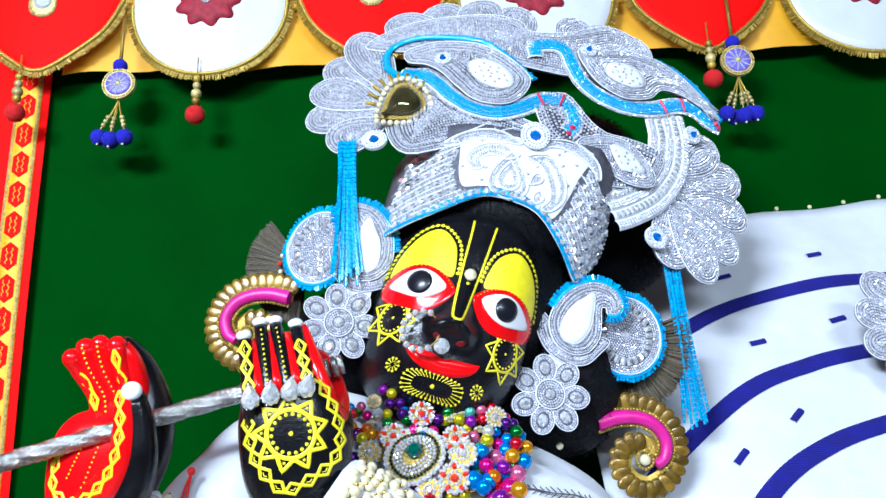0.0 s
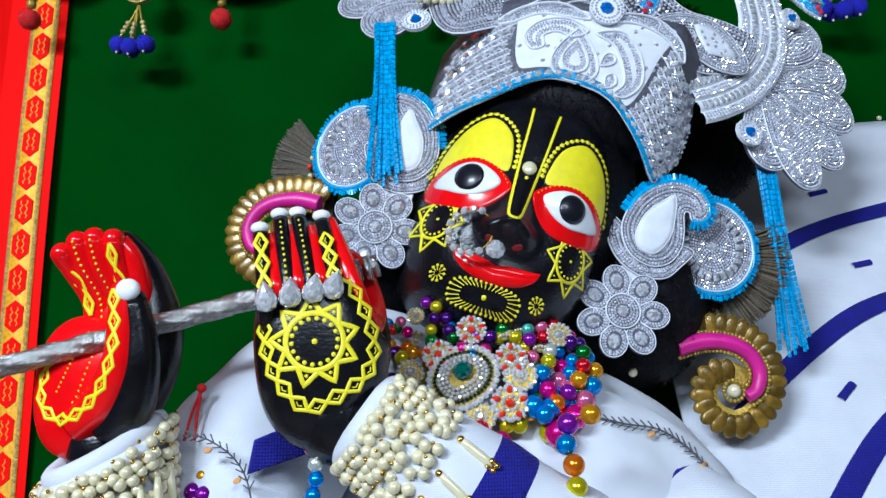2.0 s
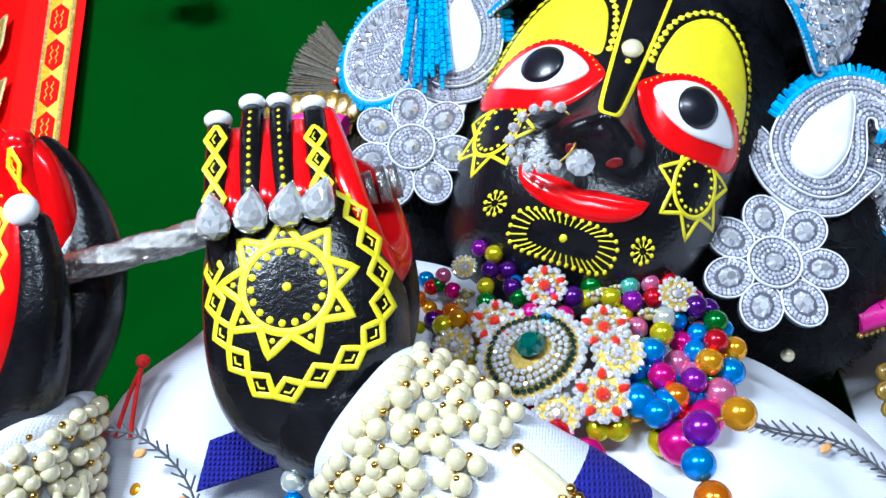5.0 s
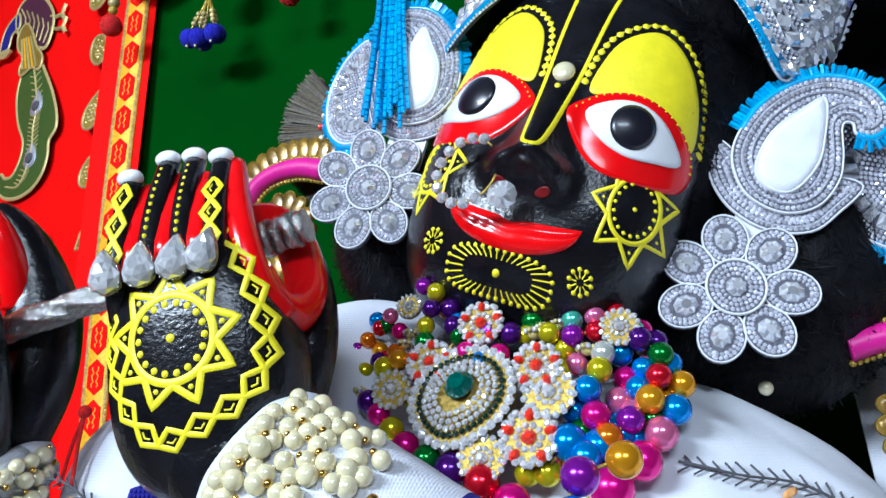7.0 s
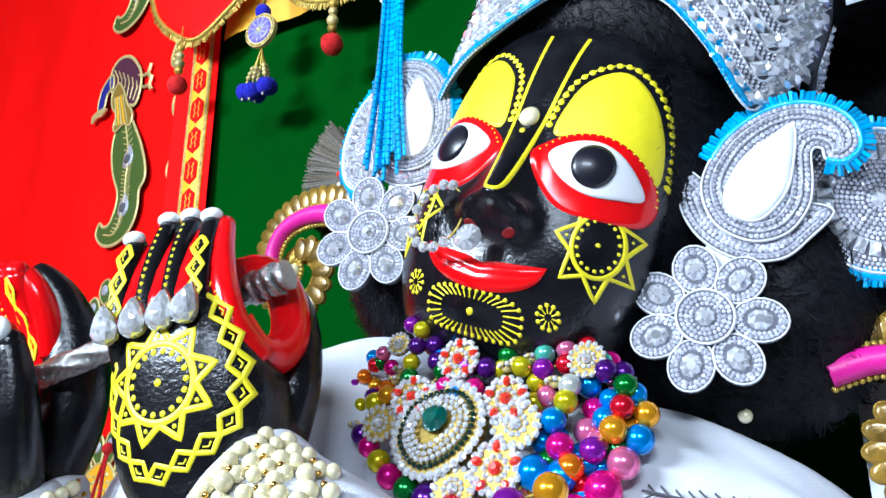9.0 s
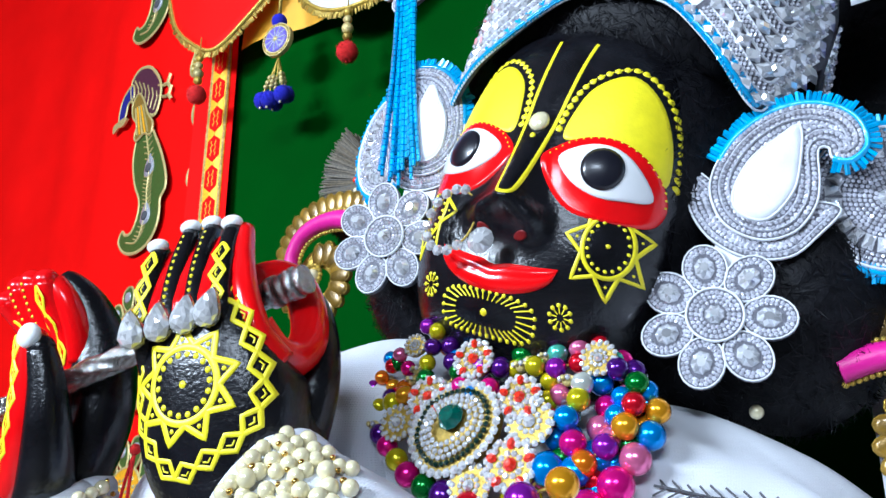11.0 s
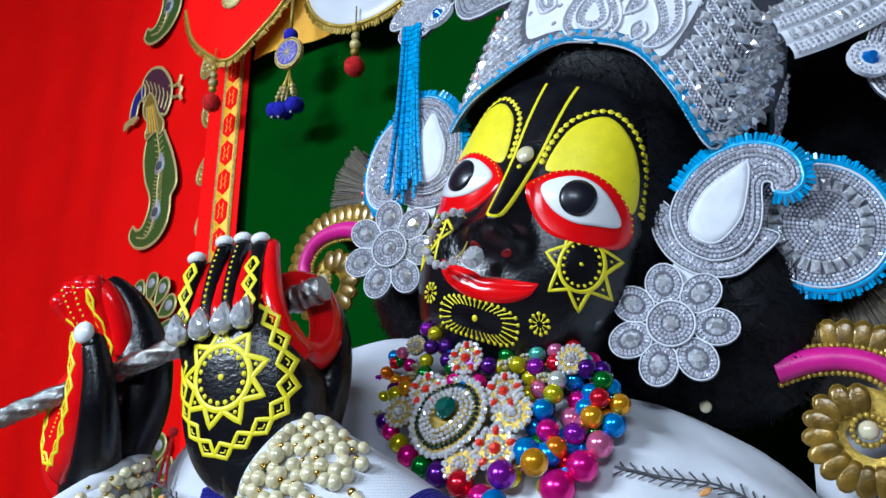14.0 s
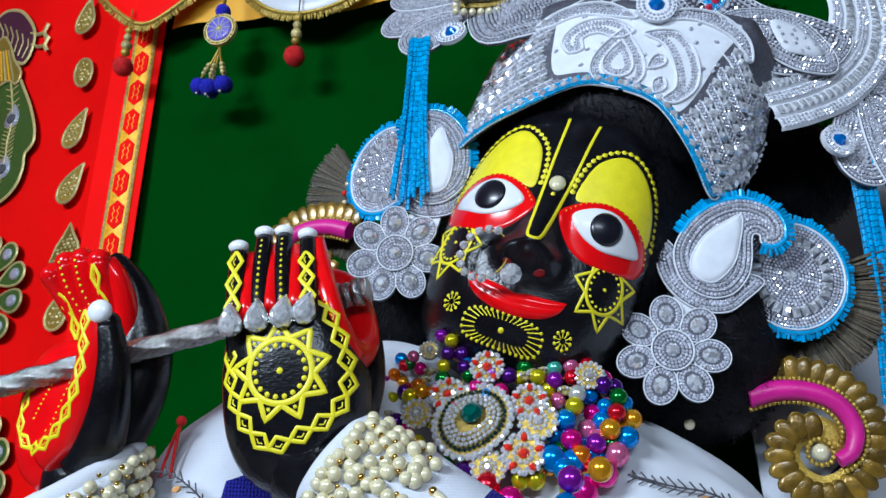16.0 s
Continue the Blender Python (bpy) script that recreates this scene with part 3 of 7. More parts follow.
def fan_motif(u, v):
    root = thing("fan_motif", (0, 0, 0), "embroidered peacock fan patch in olive and gold on the red curtain", "embroidered patch")
    sh = wide_sheet(REDS.flat(u, v), 1.3)
    for k in range(7):
        w = radians(-40 + k * 30)
        me = Mesh(OLIVE)
        o = teardrop(0.10 * math.cos(w), 0.10 * math.sin(w), 0.052, 0.075, math.degrees(w) + 90)
        plate(me, sh, o, 0, 0.004, OLIVE)
        stroke(me, sh, o, 0.006, 0.003, GOLDPALE, True, 0.003)
        patch(me, sh, ellipse(0.112 * math.cos(w), 0.112 * math.sin(w), 0.013, 0.013, 10), 0.007, SILVERTHREAD, 2, None, 0.004)
        me.build("feather", root)
    me = Mesh(ORANGE)
    o = spline([(-0.05, 0.06), (0.02, 0.07), (0.06, 0.02), (0.06, -0.05), (0.02, -0.11), (0.06, -0.16), (-0.02, -0.17), (-0.07, -0.10), (-0.10, 0.0)], 5, True)
    plate(me, sh, o, 0.002, 0.007, ORANGE)
    stroke(me, sh, o, 0.006, 0.003, GOLDPALE, True, 0.006)
    seed_fill(me, sh, inset(o, 0.012), 0.016, 0.006, GOLDPALE, 0.007)
    me.build("body", root, "orange embroidered body")


peacock(-0.12, 2.10)
peacock(-0.185, 2.725)
for uu, vv, kk in ((0.10, 2.24, 0), (0.134, 2.09, 1), (0.14, 1.955, 0), (0.16, 1.827, 0), (0.19, 1.69, 2), (0.195, 1.56, 0)):
    spot(uu, vv, kk)
fan_motif(-0.115, 1.61)
fan_motif(-0.05, 1.25)


# ---- door hanging of flaps, fringes and tassels ----
def flap(x, red):
    root = thing("toran_flap", (x, 1.11, 2), "red satin hanging flap with gold fringe" if red else "white satin hanging flap with red flower and gold fringe", "hanging flap", "flaps of the valance")
    w = 0.128
    sh = Sheet((x, 1.118, 2.05), (1, 0, 0), (0, 0, 1), lambda u, v: 0.9 * u * u + 0.004 * math.sin(u * 60 + x * 9) * (v + 0.15))
    if red:
        o = [(-w, 0.16)] + spline([(-w, 0.02), (-0.10, -0.045), (-0.05, -0.095), (0.0, -0.122), (0.05, -0.095), (0.10, -0.045), (w, 0.02)], 6) + [(w, 0.16)]
    else:
        o = [(-w, 0.16)] + [(w * math.cos(radians(180 + 6 * k)), 0.0 + 0.137 * math.sin(radians(180 + 6 * k))) for k in range(31)] + [(w, 0.16)]
    me = Mesh()
    patch(me, sh, o, 0.003, REDCLOTH if red else SATIN, 8, (0, 0.03))
    me.build("cloth", root)
    edge = o[1:-1]
    me = Mesh(GOLDTRIM)
    fringe(me, sh, edge, 0.0026, 0.011, 0.0012, GOLDTRIM, low=0.002)
    stroke(me, sh, edge, 0.006, 0.003, GOLDTRIM, low=0.003)
    me.build("gold_fringe", root)
    me = Mesh(GOLDPALE)
    if red:
        for r, mt in ((0.028, GOLDPALE), (0.017, SILVERTHREAD)):
            patch(me, sh, teardrop(0, 0.012, r * 1.7, r * 2.6), 0.005 + (0.028 - r) * 0.2, mt, 3, None, 0.003)
        seed_row(me, sh, teardrop(0, 0.012, 0.045, 0.07), 0.005, 0.003, GOLDPALE, True, 0.005)
    else:
        petals = [(0.049 * (1 + 0.12 * math.cos(9 * w_)) * math.cos(w_), -0.004 + 0.044 * (1 + 0.12 * math.cos(9 * w_)) * math.sin(w_)) for w_ in [2 * math.pi * k / 72 for k in range(72)]]
        patch(me, sh, petals, 0.006, MAROON, 4, None, 0.003, 0.004)
        stone(me, sh, 0, -0.004, 0.009, 0.009, 0.004, CRYSTAL, 0, 0.011, 8)
    me.build("flower" if not red else "brooch", root)


MAROON = material("maroon_velvet", (0.30, 0.004, 0.02), 0.7, 0, 0.4, 120, 0.5, 300)
for k in range(6):
    flap(-0.645 + 0.271 * k, k % 2 == 0)
me = Mesh(YELLOWCLOTH)
rows = []
for j in range(7):
    rows.append([Vector((-0.62 + 2.1 * i / 90, 1.150 - 0.006 * math.sin(i * 0.9) + 0.004 * math.sin(i * 0.31 + j), (1.937 + 0.006 * math.sin(i * 0.35) + 0.02 * (i / 90)) + 0.05 * j)) for i in range(91)])
me.grid(rows, YELLOWCLOTH)
tagged(me.build("yellow_valance"), "yellow cloth valance hanging behind the satin flaps", "valance")


def bead_drop(x, z):
    root = thing("bead_drop", (x, 1.1, z), "string of gold beads ending in a red wool ball", "tassel", "bead drops")
    me = Mesh(GOLDTRIM)
    me.tube([(x, 1.108, z + 0.10), (x, 1.108, z)], 0.0012, GOLDTRIM, 5)
    me.build("cord", root)
    for dz, r, mt in ((0.062, 0.006, GOLDTRIM), (0.05, 0.0065, GOLDPALE), (0.036, 0.0085, GOLDPALE), (0.024, 0.007, GOLDTRIM)):
        me = Mesh(mt)
        me.ball((x, 1.108, z + dz), r, mt, 10, 6)
        me.build("gold_bead", root)
    me = Mesh(REDPOM)
    me.ball((x, 1.108, z), 0.015, REDPOM, 14, 10)
    for k in range(160):
        d = Vector((random.gauss(0, 1), random.gauss(0, 1), random.gauss(0, 1))).normalized()
        s = d.orthogonal().normalized() * 0.0006
        c = Vector((x, 1.108, z))
        me.add([c + d * 0.0145 - s, c + d * 0.0145 + s, c + d * 0.0172], [(0, 1, 2)], REDPOM, False)
    me.build("wool_ball", root)


def medal_tassel(x, z):
    root = thing("medal_tassel", (x, 1.1, z), "violet enamel medallion tassel with royal blue wool balls", "tassel", "medallion tassels")
    sh = Sheet((x, 1.104, z), (1, 0, 0), (0, 0, 1))
    me = Mesh(BLUEPOM)
    me.ball((x - 0.002, 1.108, z + 0.034), 0.0115, BLUEPOM, 12, 8)
    me.build("wool_ball", root)
    me = Mesh(GOLDTRIM)
    me.tube([(x - 0.002, 1.108, z + 0.12), (x - 0.002, 1.108, z + 0.045)], 0.0028, GOLDTRIM, 6)
    me.build("cord", root)
    me = Mesh(GOLDPALE)
    plate(me, sh, ellipse(0, 0, 0.026, 0.026, 28), -0.004, 0.003, GOLDPALE)
    patch(me, sh, ellipse(0, 0, 0.020, 0.020, 24), 0.0045, VIOLET, 3, None, 0.003)
    for k in range(11):
        w = 2 * math.pi * k / 11
        stroke(me, sh, [(0.004 * math.cos(w), 0.004 * math.sin(w)), (0.019 * math.cos(w), 0.019 * math.sin(w))], 0.0022, 0.0016, SILVERTHREAD, low=0.0045)
    seed_row(me, sh, ellipse(0, 0, 0.0235, 0.0235, 32), 0.0042, 0.0022, GOLDTRIM, True, 0.003)
    dot(me, sh, 0, 0, 0.0045, 0.003, GOLDPALE, 8, 0.0045)
    me.build("medallion", root)
    for k, (dx, dz, dy) in enumerate(((-0.026, -0.088, 0.0), (-0.004, -0.097, -0.010), (0.012, -0.086, 0.006), (0.016, -0.092, -0.006), (-0.012, -0.090, 0.010))):
        me = Mesh(GOLDPALE)
        me.tube(spline([(x, 1.108, z - 0.026), (x + dx * 0.4, 1.108 + dy * 0.5, z - 0.05), (x + dx, 1.108 + dy, z + dz + 0.01)], 4), 0.0014, GOLDTRIM, 5)
        for q in (0.55, 0.68, 0.8):
            me.ball((x + dx * q, 1.108 + dy * q, z - 0.026 + (dz + 0.036) * q), 0.0038, GOLDPALE, 8, 6)
        me.build("gold_string", root)
        me = Mesh(BLUEPOM)
        me.ball((x + dx, 1.108 + dy, z + dz), 0.0125, BLUEPOM, 12, 8)
        c = Vector((x + dx, 1.108 + dy, z + dz))
        for q in range(110):
            d = Vector((random.gauss(0, 1), random.gauss(0, 1), random.gauss(0, 1))).normalized()
            s = d.orthogonal().normalized() * 0.0006
            me.add([c + d * 0.012 - s, c + d * 0.012 + s, c + d * 0.0145], [(0, 1, 2)], BLUEPOM, False)
        me.ball((x + dx, 1.104 + dy, z + dz - 0.013), 0.002, PEARL, 6, 4)
        me.build("wool_ball", root)


for xx, zz in ((-0.381, 1.838), (-0.665, 1.852), (-0.10, 1.85), (0.435, 1.87)):
    bead_drop(xx, zz)
for xx, zz in ((-0.503, 1.893), (0.475, 1.898)):
    medal_tassel(xx, zz)


# ---- the white spread with blue bands ----
def spread_depth(u, v):
    return 0.004 * noise.noise(Vector((u * 7, v * 5, 2))) + 0.05 * max(0, -0.06 - u) ** 1.0 + 0.0035 * math.sin(u * 26 + v * 9)


SPREAD = Sheet((0.411, 0.936, 1.34), (1, 0, 0), (0, 0.64, 1), spread_depth)


def knit_spread():
    root = thing("knit_spread", (0.6, 0.9, 1.0), "white knitted shawl with curved royal blue bands and dashes", "shawl")
    me = Mesh(KNIT)
    edge = [(-0.24, 0.250), (-0.204, 0.2655), (-0.169, 0.281), (-0.128, 0.304), (-0.100, 0.322), (-0.0265, 0.350), (0.06, 0.370), (0.25, 0.394), (0.97, 0.40)]

    def top(u):
        for (a, b), (c, d) in zip(edge, edge[1:]):
            if u <= c:
                return b + (d - b) * (u - a) / (c - a)
        return 0.40

    nu, nv = 90, 60
    rows = []
    for j in range(nv + 1):
        s = j / nv
        rows.append([SPREAD.p(-0.24 + 1.2 * i / nu, -0.75 + s * (top(-0.24 + 1.2 * i / nu) + 0.75)) for i in range(nu + 1)])
    me.grid(rows, KNIT)
    ob = me.build("cloth", root)
    ob.modifiers.new("thickness", "SOLIDIFY").thickness = 0.004
    for pts in (((-0.16, 0.095), (-0.1164, 0.1264), (-0.0182, 0.1831), (0.0831, 0.2085), (0.2073, 0.2275), (0.40, 0.235)),
                ((-0.20, -0.09), (-0.1344, -0.0283), (-0.0407, 0.0407), (0.0333, 0.073), (0.1119, 0.0922), (0.30, 0.115)),
                ((-0.15, -0.20), (-0.0679, -0.1025), (0.0077, -0.0488), (0.0989, -0.0141), (0.28, 0.02))):
        me = Mesh(BLUEKNIT)
        stroke(me, SPREAD, resample(spline(pts, 8), 0.006), 0.021, 0.0025, BLUEKNIT, low=0.0015)
        me.build("blue_band", root, "royal blue knitted band")
    for u, v in ((0.12, 0.2712), (0.1054, 0.1472), (-0.0099, 0.1146), (-0.0004, -0.0001), (-0.0819, -0.0527), (-0.0169, 0.2404), (0.23, 0.165), (0.21, 0.035), (0.26, 0.285), (0.12, -0.09)):
        me = Mesh(BLUEKNIT)
        d = (0.011, 0.003) if v > 0.05 else (0.008, 0.008)
        stroke(me, SPREAD, [(u - d[0], v - d[1]), (u, v), (u + d[0], v + d[1])], 0.008, 0.002, BLUEKNIT, low=0.0015)
        me.build("blue_dash", root, "short royal blue knitted dash")
    for k in range(9):
        u = 0.05 + 0.055 * k
        me = Mesh(PEARL)
        me.ball(SPREAD.p(u, top(u) + 0.004, 0.002), 0.0035, PEARL, 8, 6)
        me.build("pearl", root)


knit_spread()

# ---- the statue ----
def face_depth(u, v):
    s = 1 - abs(u / 0.090) ** 2.5 - abs(v / (0.155 if v > 0 else 0.105)) ** 2.5
    d = 0.083 * max(s, 0.004) ** 0.45
    t = min(1, max(0, (0.055 - v) / 0.063))
    ridge = (0.002 + 0.021 * t ** 1.3) if v > -0.008 else 0.023 * math.exp(-((v + 0.008) / 0.0105) ** 2)
    d += ridge * math.exp(-(u / (0.0085 + 0.0055 * t)) ** 2)
    d += 0.010 * math.exp(-(((abs(u) - 0.0165) / 0.0080) ** 2 + ((v + 0.016) / 0.0085) ** 2))
    m = max(0, 1 - (u / 0.042) ** 2)
    d += 0.0035 * m * math.exp(-((v + 0.048 + 0.005 * m) / 0.0125) ** 2)
    d += 0.005 * math.exp(-((u / 0.026) ** 2 + ((v + 0.074) / 0.014) ** 2))
    d += 0.0035 * math.exp(-(((abs(u) - 0.045) / 0.02) ** 2 + ((v - 0.024) / 0.013) ** 2))
    d += 0.002 * math.exp(-(((abs(u) - 0.05) / 0.02) ** 2 + ((v + 0.03) / 0.02) ** 2))
    # the head is turned a little, and its far cheek falls away faster
    return -d - 0.09 * u + 11 * max(0.0, -0.04 - u) ** 2


FACE = Sheet((-0.0009, 0.8382, 1.4351), (0.9285, 0.1181, -0.3520), (0.3438, 0.0842, 0.9353), face_depth)


def super_depth(cu, cv, cy, a, b, c):
    """The front of a rounded form with half-widths a across, c up and b deep."""
    return lambda u, v: cy - b * max(1e-3, 1 - abs((u - cu) / a) ** 2.5 - abs((v - cv) / c) ** 2.5) ** 0.45


def super_form(me, sh, cu, cv, cy, a, b, c, mat, seg=40, rings=28, pinch=0.0):
    """A rounded block; pinch narrows its back on the +u side towards the top."""
    rows = []
    for i in range(rings + 1):
        w = math.pi * (i + 0.01) / (rings + 0.02)
        row = []
        for k in range(seg):
            q = 2 * math.pi * k / seg
            x, y, z = math.sin(w) * math.cos(q), math.sin(w) * math.sin(q), math.cos(w)
            f = (abs(x) ** 2.5 + abs(y) ** 2.22 + abs(z) ** 2.5) ** (-1 / 2.4)
            k2 = pinch * min(1.0, max(0.0, (z - 0.05) / 0.4)) * (y * f + 1) / 2
            row.append(sh.flat(cu + a * x * f * (1 - (k2 if x > 0 else 0)), cv + c * z * f, cy + b * y * f * (1 - k2 if y > 0 else 1)))
        rows.append(row)
    me.grid(rows[::-1], mat, True)


def run(a, b, n=5):
    """Points from a to b, close enough to follow a rounded surface."""
    return [(a[0] + (b[0] - a[0]) * k / n, a[1] + (b[1] - a[1]) * k / n) for k in range(n + 1)]


def diamonds(me, sh, path, step, w, mat, hh=0.0006):
    """A painted chain of open diamonds with an eye in each."""
    pts = resample(path, step)
    for a, b in zip(pts, pts[1:]):
        mu, mv = (a[0] + b[0]) / 2, (a[1] + b[1]) / 2
        tx, ty = b[0] - a[0], b[1] - a[1]
        l = math.hypot(tx, ty) or 1
        nx, ny = -ty / l * w / 2, tx / l * w / 2
        stroke(me, sh, run(a, (mu + nx, mv + ny), 3)[:-1] + run((mu + nx, mv + ny), b, 3), 0.0027, hh, mat)
        stroke(me, sh, run(a, (mu - nx, mv - ny), 3)[:-1] + run((mu - nx, mv - ny), b, 3), 0.0027, hh, mat)
        stroke(me, sh, [(mu - tx * 0.17, mv - ty * 0.17), (mu + nx * 0.3, mv + ny * 0.3), (mu + tx * 0.17, mv + ty * 0.17)], 0.0009, hh * 0.7, mat)


def sun(me, sh, cu, cv, a, b, tips, tip_a, tip_b, mat, width=0.0022, start=90, ring=18):
    """A painted ring of dots in a star."""
    stroke(me, sh, ellipse(cu, cv, a, b, 48), width, 0.0006, mat, True)
    outer = []
    for k in range(tips):
        w0, w1, w2 = (radians(start + 360 * (k + q) / tips) for q in (-0.5, 0, 0.5))
        p0 = (cu + a * 1.06 * math.cos(w0), cv + b * 1.06 * math.sin(w0))
        p1 = (cu + tip_a * math.cos(w1), cv + tip_b * math.sin(w1))
        p2 = (cu + a * 1.06 * math.cos(w2), cv + b * 1.06 * math.sin(w2))
        stroke(me, sh, run(p0, p1)[:-1] + run(p1, p2), width * 0.9, 0.0006, mat)
        q = 0.62
        dot(me, sh, cu + (a + (tip_a - a) * 0.38) * math.cos(w1), cv + (b + (tip_b - b) * 0.38) * math.sin(w1), width * 0.36, 0.0006, mat, 6)
    for k in range(ring):
        w = 2 * math.pi * k / ring
        dot(me, sh, cu + a * 0.80 * math.cos(w), cv + b * 0.80 * math.sin(w), width * 0.46, 0.0008, mat, 7)
    dot(me, sh, cu, cv, width * 0.55, 0.0008, mat, 8)


def statue():
    me = Mesh(BLACK)
    # head: a rounded block whose front follows the face
    nu, nv = 150, 170
    rows = []
    for j in range(nv + 1):
        v = -0.1045 + 0.259 * j / nv
        c = 0.155 if v > 0 else 0.105
        half = 0.0897 * max(1e-4, 1 - abs(v / c) ** 2.5) ** 0.4
        rows.append([FACE.p(half * math.sin(math.pi / 2 * (2 * i / nu - 1)), v) for i in range(nu + 1)])
    me.grid(rows, BLACK)
    me.ball(FACE.flat(0, 0.012, 0.020), 1, BLACK, 40, 24, ((FACE.x - FACE.y * 0.1) * 0.080, FACE.y * 0.070, FACE.z * 0.105))
    # face paint
    for s in (-1, 1):
        at = lambda pts: [(s * u, v) for u, v in pts]
        yellow = at(spline([(0.0165, 0.040), (0.0175, 0.058), (0.0245, 0.078), (0.0425, 0.091), (0.061, 0.080), (0.0735, 0.056), (0.0765, 0.030), (0.062, 0.036), (0.045, 0.042), (0.028, 0.040)], 5, True))
        patch(me, FACE, yellow, 0.0006, YELLOW, 10, (s * 0.045, 0.058))
        red = at(spline([(0.0095, 0.0235), (0.018, 0.036), (0.033, 0.0435), (0.048, 0.0455), (0.063, 0.041), (0.075, 0.0305), (0.080, 0.017), (0.075, 0.003), (0.058, -0.003), (0.036, -0.004), (0.020, 0.006)], 5, True))
        patch(me, FACE, red, 0.0011, RED, 10, (s * 0.045, 0.02))
        eye = at(spline([(0.0185, 0.0265), (0.032, 0.037), (0.047, 0.0395), (0.061, 0.033), (0.0725, 0.018), (0.058, 0.0105), (0.044, 0.0085), (0.029, 0.014)], 5, True))
        patch(me, FACE, eye, 0.0021, WHITE, 8, (s * 0.045, 0.024), 0.0008, 0.0012)
        patch(me, FACE, ellipse(s * 0.0445, 0.0245, 0.0112, 0.0122, 24), 0.0034, PUPIL, 4, None, 0.002, 0.0012)
        edge = at(spline([(0.013, 0.030), (0.022, 0.0395), (0.035, 0.0455), (0.048, 0.0470), (0.063, 0.0425), (0.0755, 0.031), (0.0785, 0.02)], 8))
        for u, v in resample(edge, 0.0042):
            dot(me, FACE, u, v - 0.0025, 0.0009, 0.0018, YELLOW, 6)
        # row of little leaves round the yellow lid
        lid = at(spline([(0.0125, 0.042), (0.0135, 0.060), (0.021, 0.0815), (0.0425, 0.0965), (0.064, 0.085), (0.0775, 0.058), (0.081, 0.030)], 10))
        pts = resample(lid, 0.0054)
        for a, b in zip(pts, pts[1:]):
            mu, mv = (a[0] + b[0]) / 2, (a[1] + b[1]) / 2
            dot(me, FACE, mu, mv, 0.0021, 0.0009, YELLOW, 8)
            stroke(me, FACE, [(mu, mv), ((mu + b[0]) / 2 + (b[1] - a[1]) * 0.25 * -s, (mv + b[1]) / 2 - abs(b[0] - a[0]) * 0.3), (b[0], b[1])], 0.0011, 0.0006, YELLOW)
        # forehead lines
        line = at(spline([(0.0125, 0.112), (0.0115, 0.095), (0.010, 0.06), (0.0082, 0.03), (0.0064, 0.005), (0.0045, -0.0045), (0.0, -0.0068)], 8))
        stroke(me, FACE, line, 0.0023, 0.0003, YELLOW)
        sun(me, FACE, s * 0.0590, -0.0160, 0.0130, 0.0178, 7, 0.0225, 0.0300, YELLOW, 0.0024, 180 if s > 0 else 0)
        for k in range(10):
            w = 2 * math.pi * k / 10
            p = (s * 0.0435 + 0.0058 * math.cos(w), -0.0610 + 0.0062 * math.sin(w))
            dot(me, FACE, *p, 0.0013, 0.0008, YELLOW, 7)
            stroke(me, FACE, [(s * 0.0435 + 0.002 * math.cos(w), -0.0610 + 0.002 * math.sin(w)), p], 0.0007, 0.0005, YELLOW)
    dot(me, FACE, 0, 0.036, 0.0018, 0.001, YELLOW, 10)
    # red nostrils
    for s in (-1, 1):
        patch(me, FACE, ellipse(s * 0.0120, -0.0245, 0.0044, 0.0024, 16, s * 14), 0.0004, NOSTRIL, 3)
    # lips
    rows = []
    for j in range(11):
        q, row = j / 10, []
        for k in range(41):
            u = 0.0375 * (k / 20 - 1)
            m = max(0.0, 1 - (u / 0.0375) ** 2)
            hi = -0.0372 - 0.0036 * m - 0.0022 * math.exp(-(u / 0.006) ** 2)
            lo = -0.0380 - 0.0205 * m ** 0.5
            row.append(FACE.p(u, lo + (hi - lo) * q, 0.0004 + 0.0028 * math.sin(math.pi * q) ** 0.5 * m ** 0.3 * (1 - 0.35 * math.exp(-((q - 0.55) / 0.08) ** 2))))
        rows.append(row)
    me.grid(rows, RED)
    rim = [(0.0305 * math.copysign(abs(math.cos(w)) ** 0.5, math.cos(w)), -0.0705 + 0.0115 * math.copysign(abs(math.sin(w)) ** 0.6, math.sin(w))) for w in [2 * math.pi * k / 240 for k in range(240)]]
    for a in resample(rim, 0.0044, True):
        dot(me, FACE, *a, 0.0013, 0.0009, YELLOW, 7)
        stroke(me, FACE, run((a[0] * 0.66, -0.0705 + (a[1] + 0.0705) * 0.60), a, 3), 0.0008, 0.0006, YELLOW)
    dot(me, FACE, 0, -0.0705, 0.0022, 0.001, YELLOW, 8)
    # neck
    me.tube([FACE.flat(0, -0.06, 0.03), (0.0, 0.87, 1.28)], 0.05, BLACK, 20)
    # hand with the star on its back
    h = HANDA
    super_form(me, h, 0.004, -0.005, 0.030, 0.047, 0.032, 0.068, BLACK, 56, 40, 0.75)
    me.tube([h.flat(0.004, -0.030, 0.034), h.flat(0.010, -0.055, 0.034), (-0.07, 0.680, 1.255)], lambda t: 0.034 - 0.006 * t, BLACK, 20)
    me.ball(h.flat(0.014, -0.034, 0.050), 1, BLACK, 30, 20, (h.x * 0.036, h.y * 0.034, h.z * 0.046))
    me.tube(spline([h.flat(0.034, -0.030, 0.055), h.flat(0.043, -0.004, 0.060), h.flat(0.0445, 0.022, 0.068), h.flat(0.040, 0.046, 0.073), h.flat(0.031, 0.060, 0.073)], 5), lambda t: 0.016 - 0.009 * t, BLACK, 16)
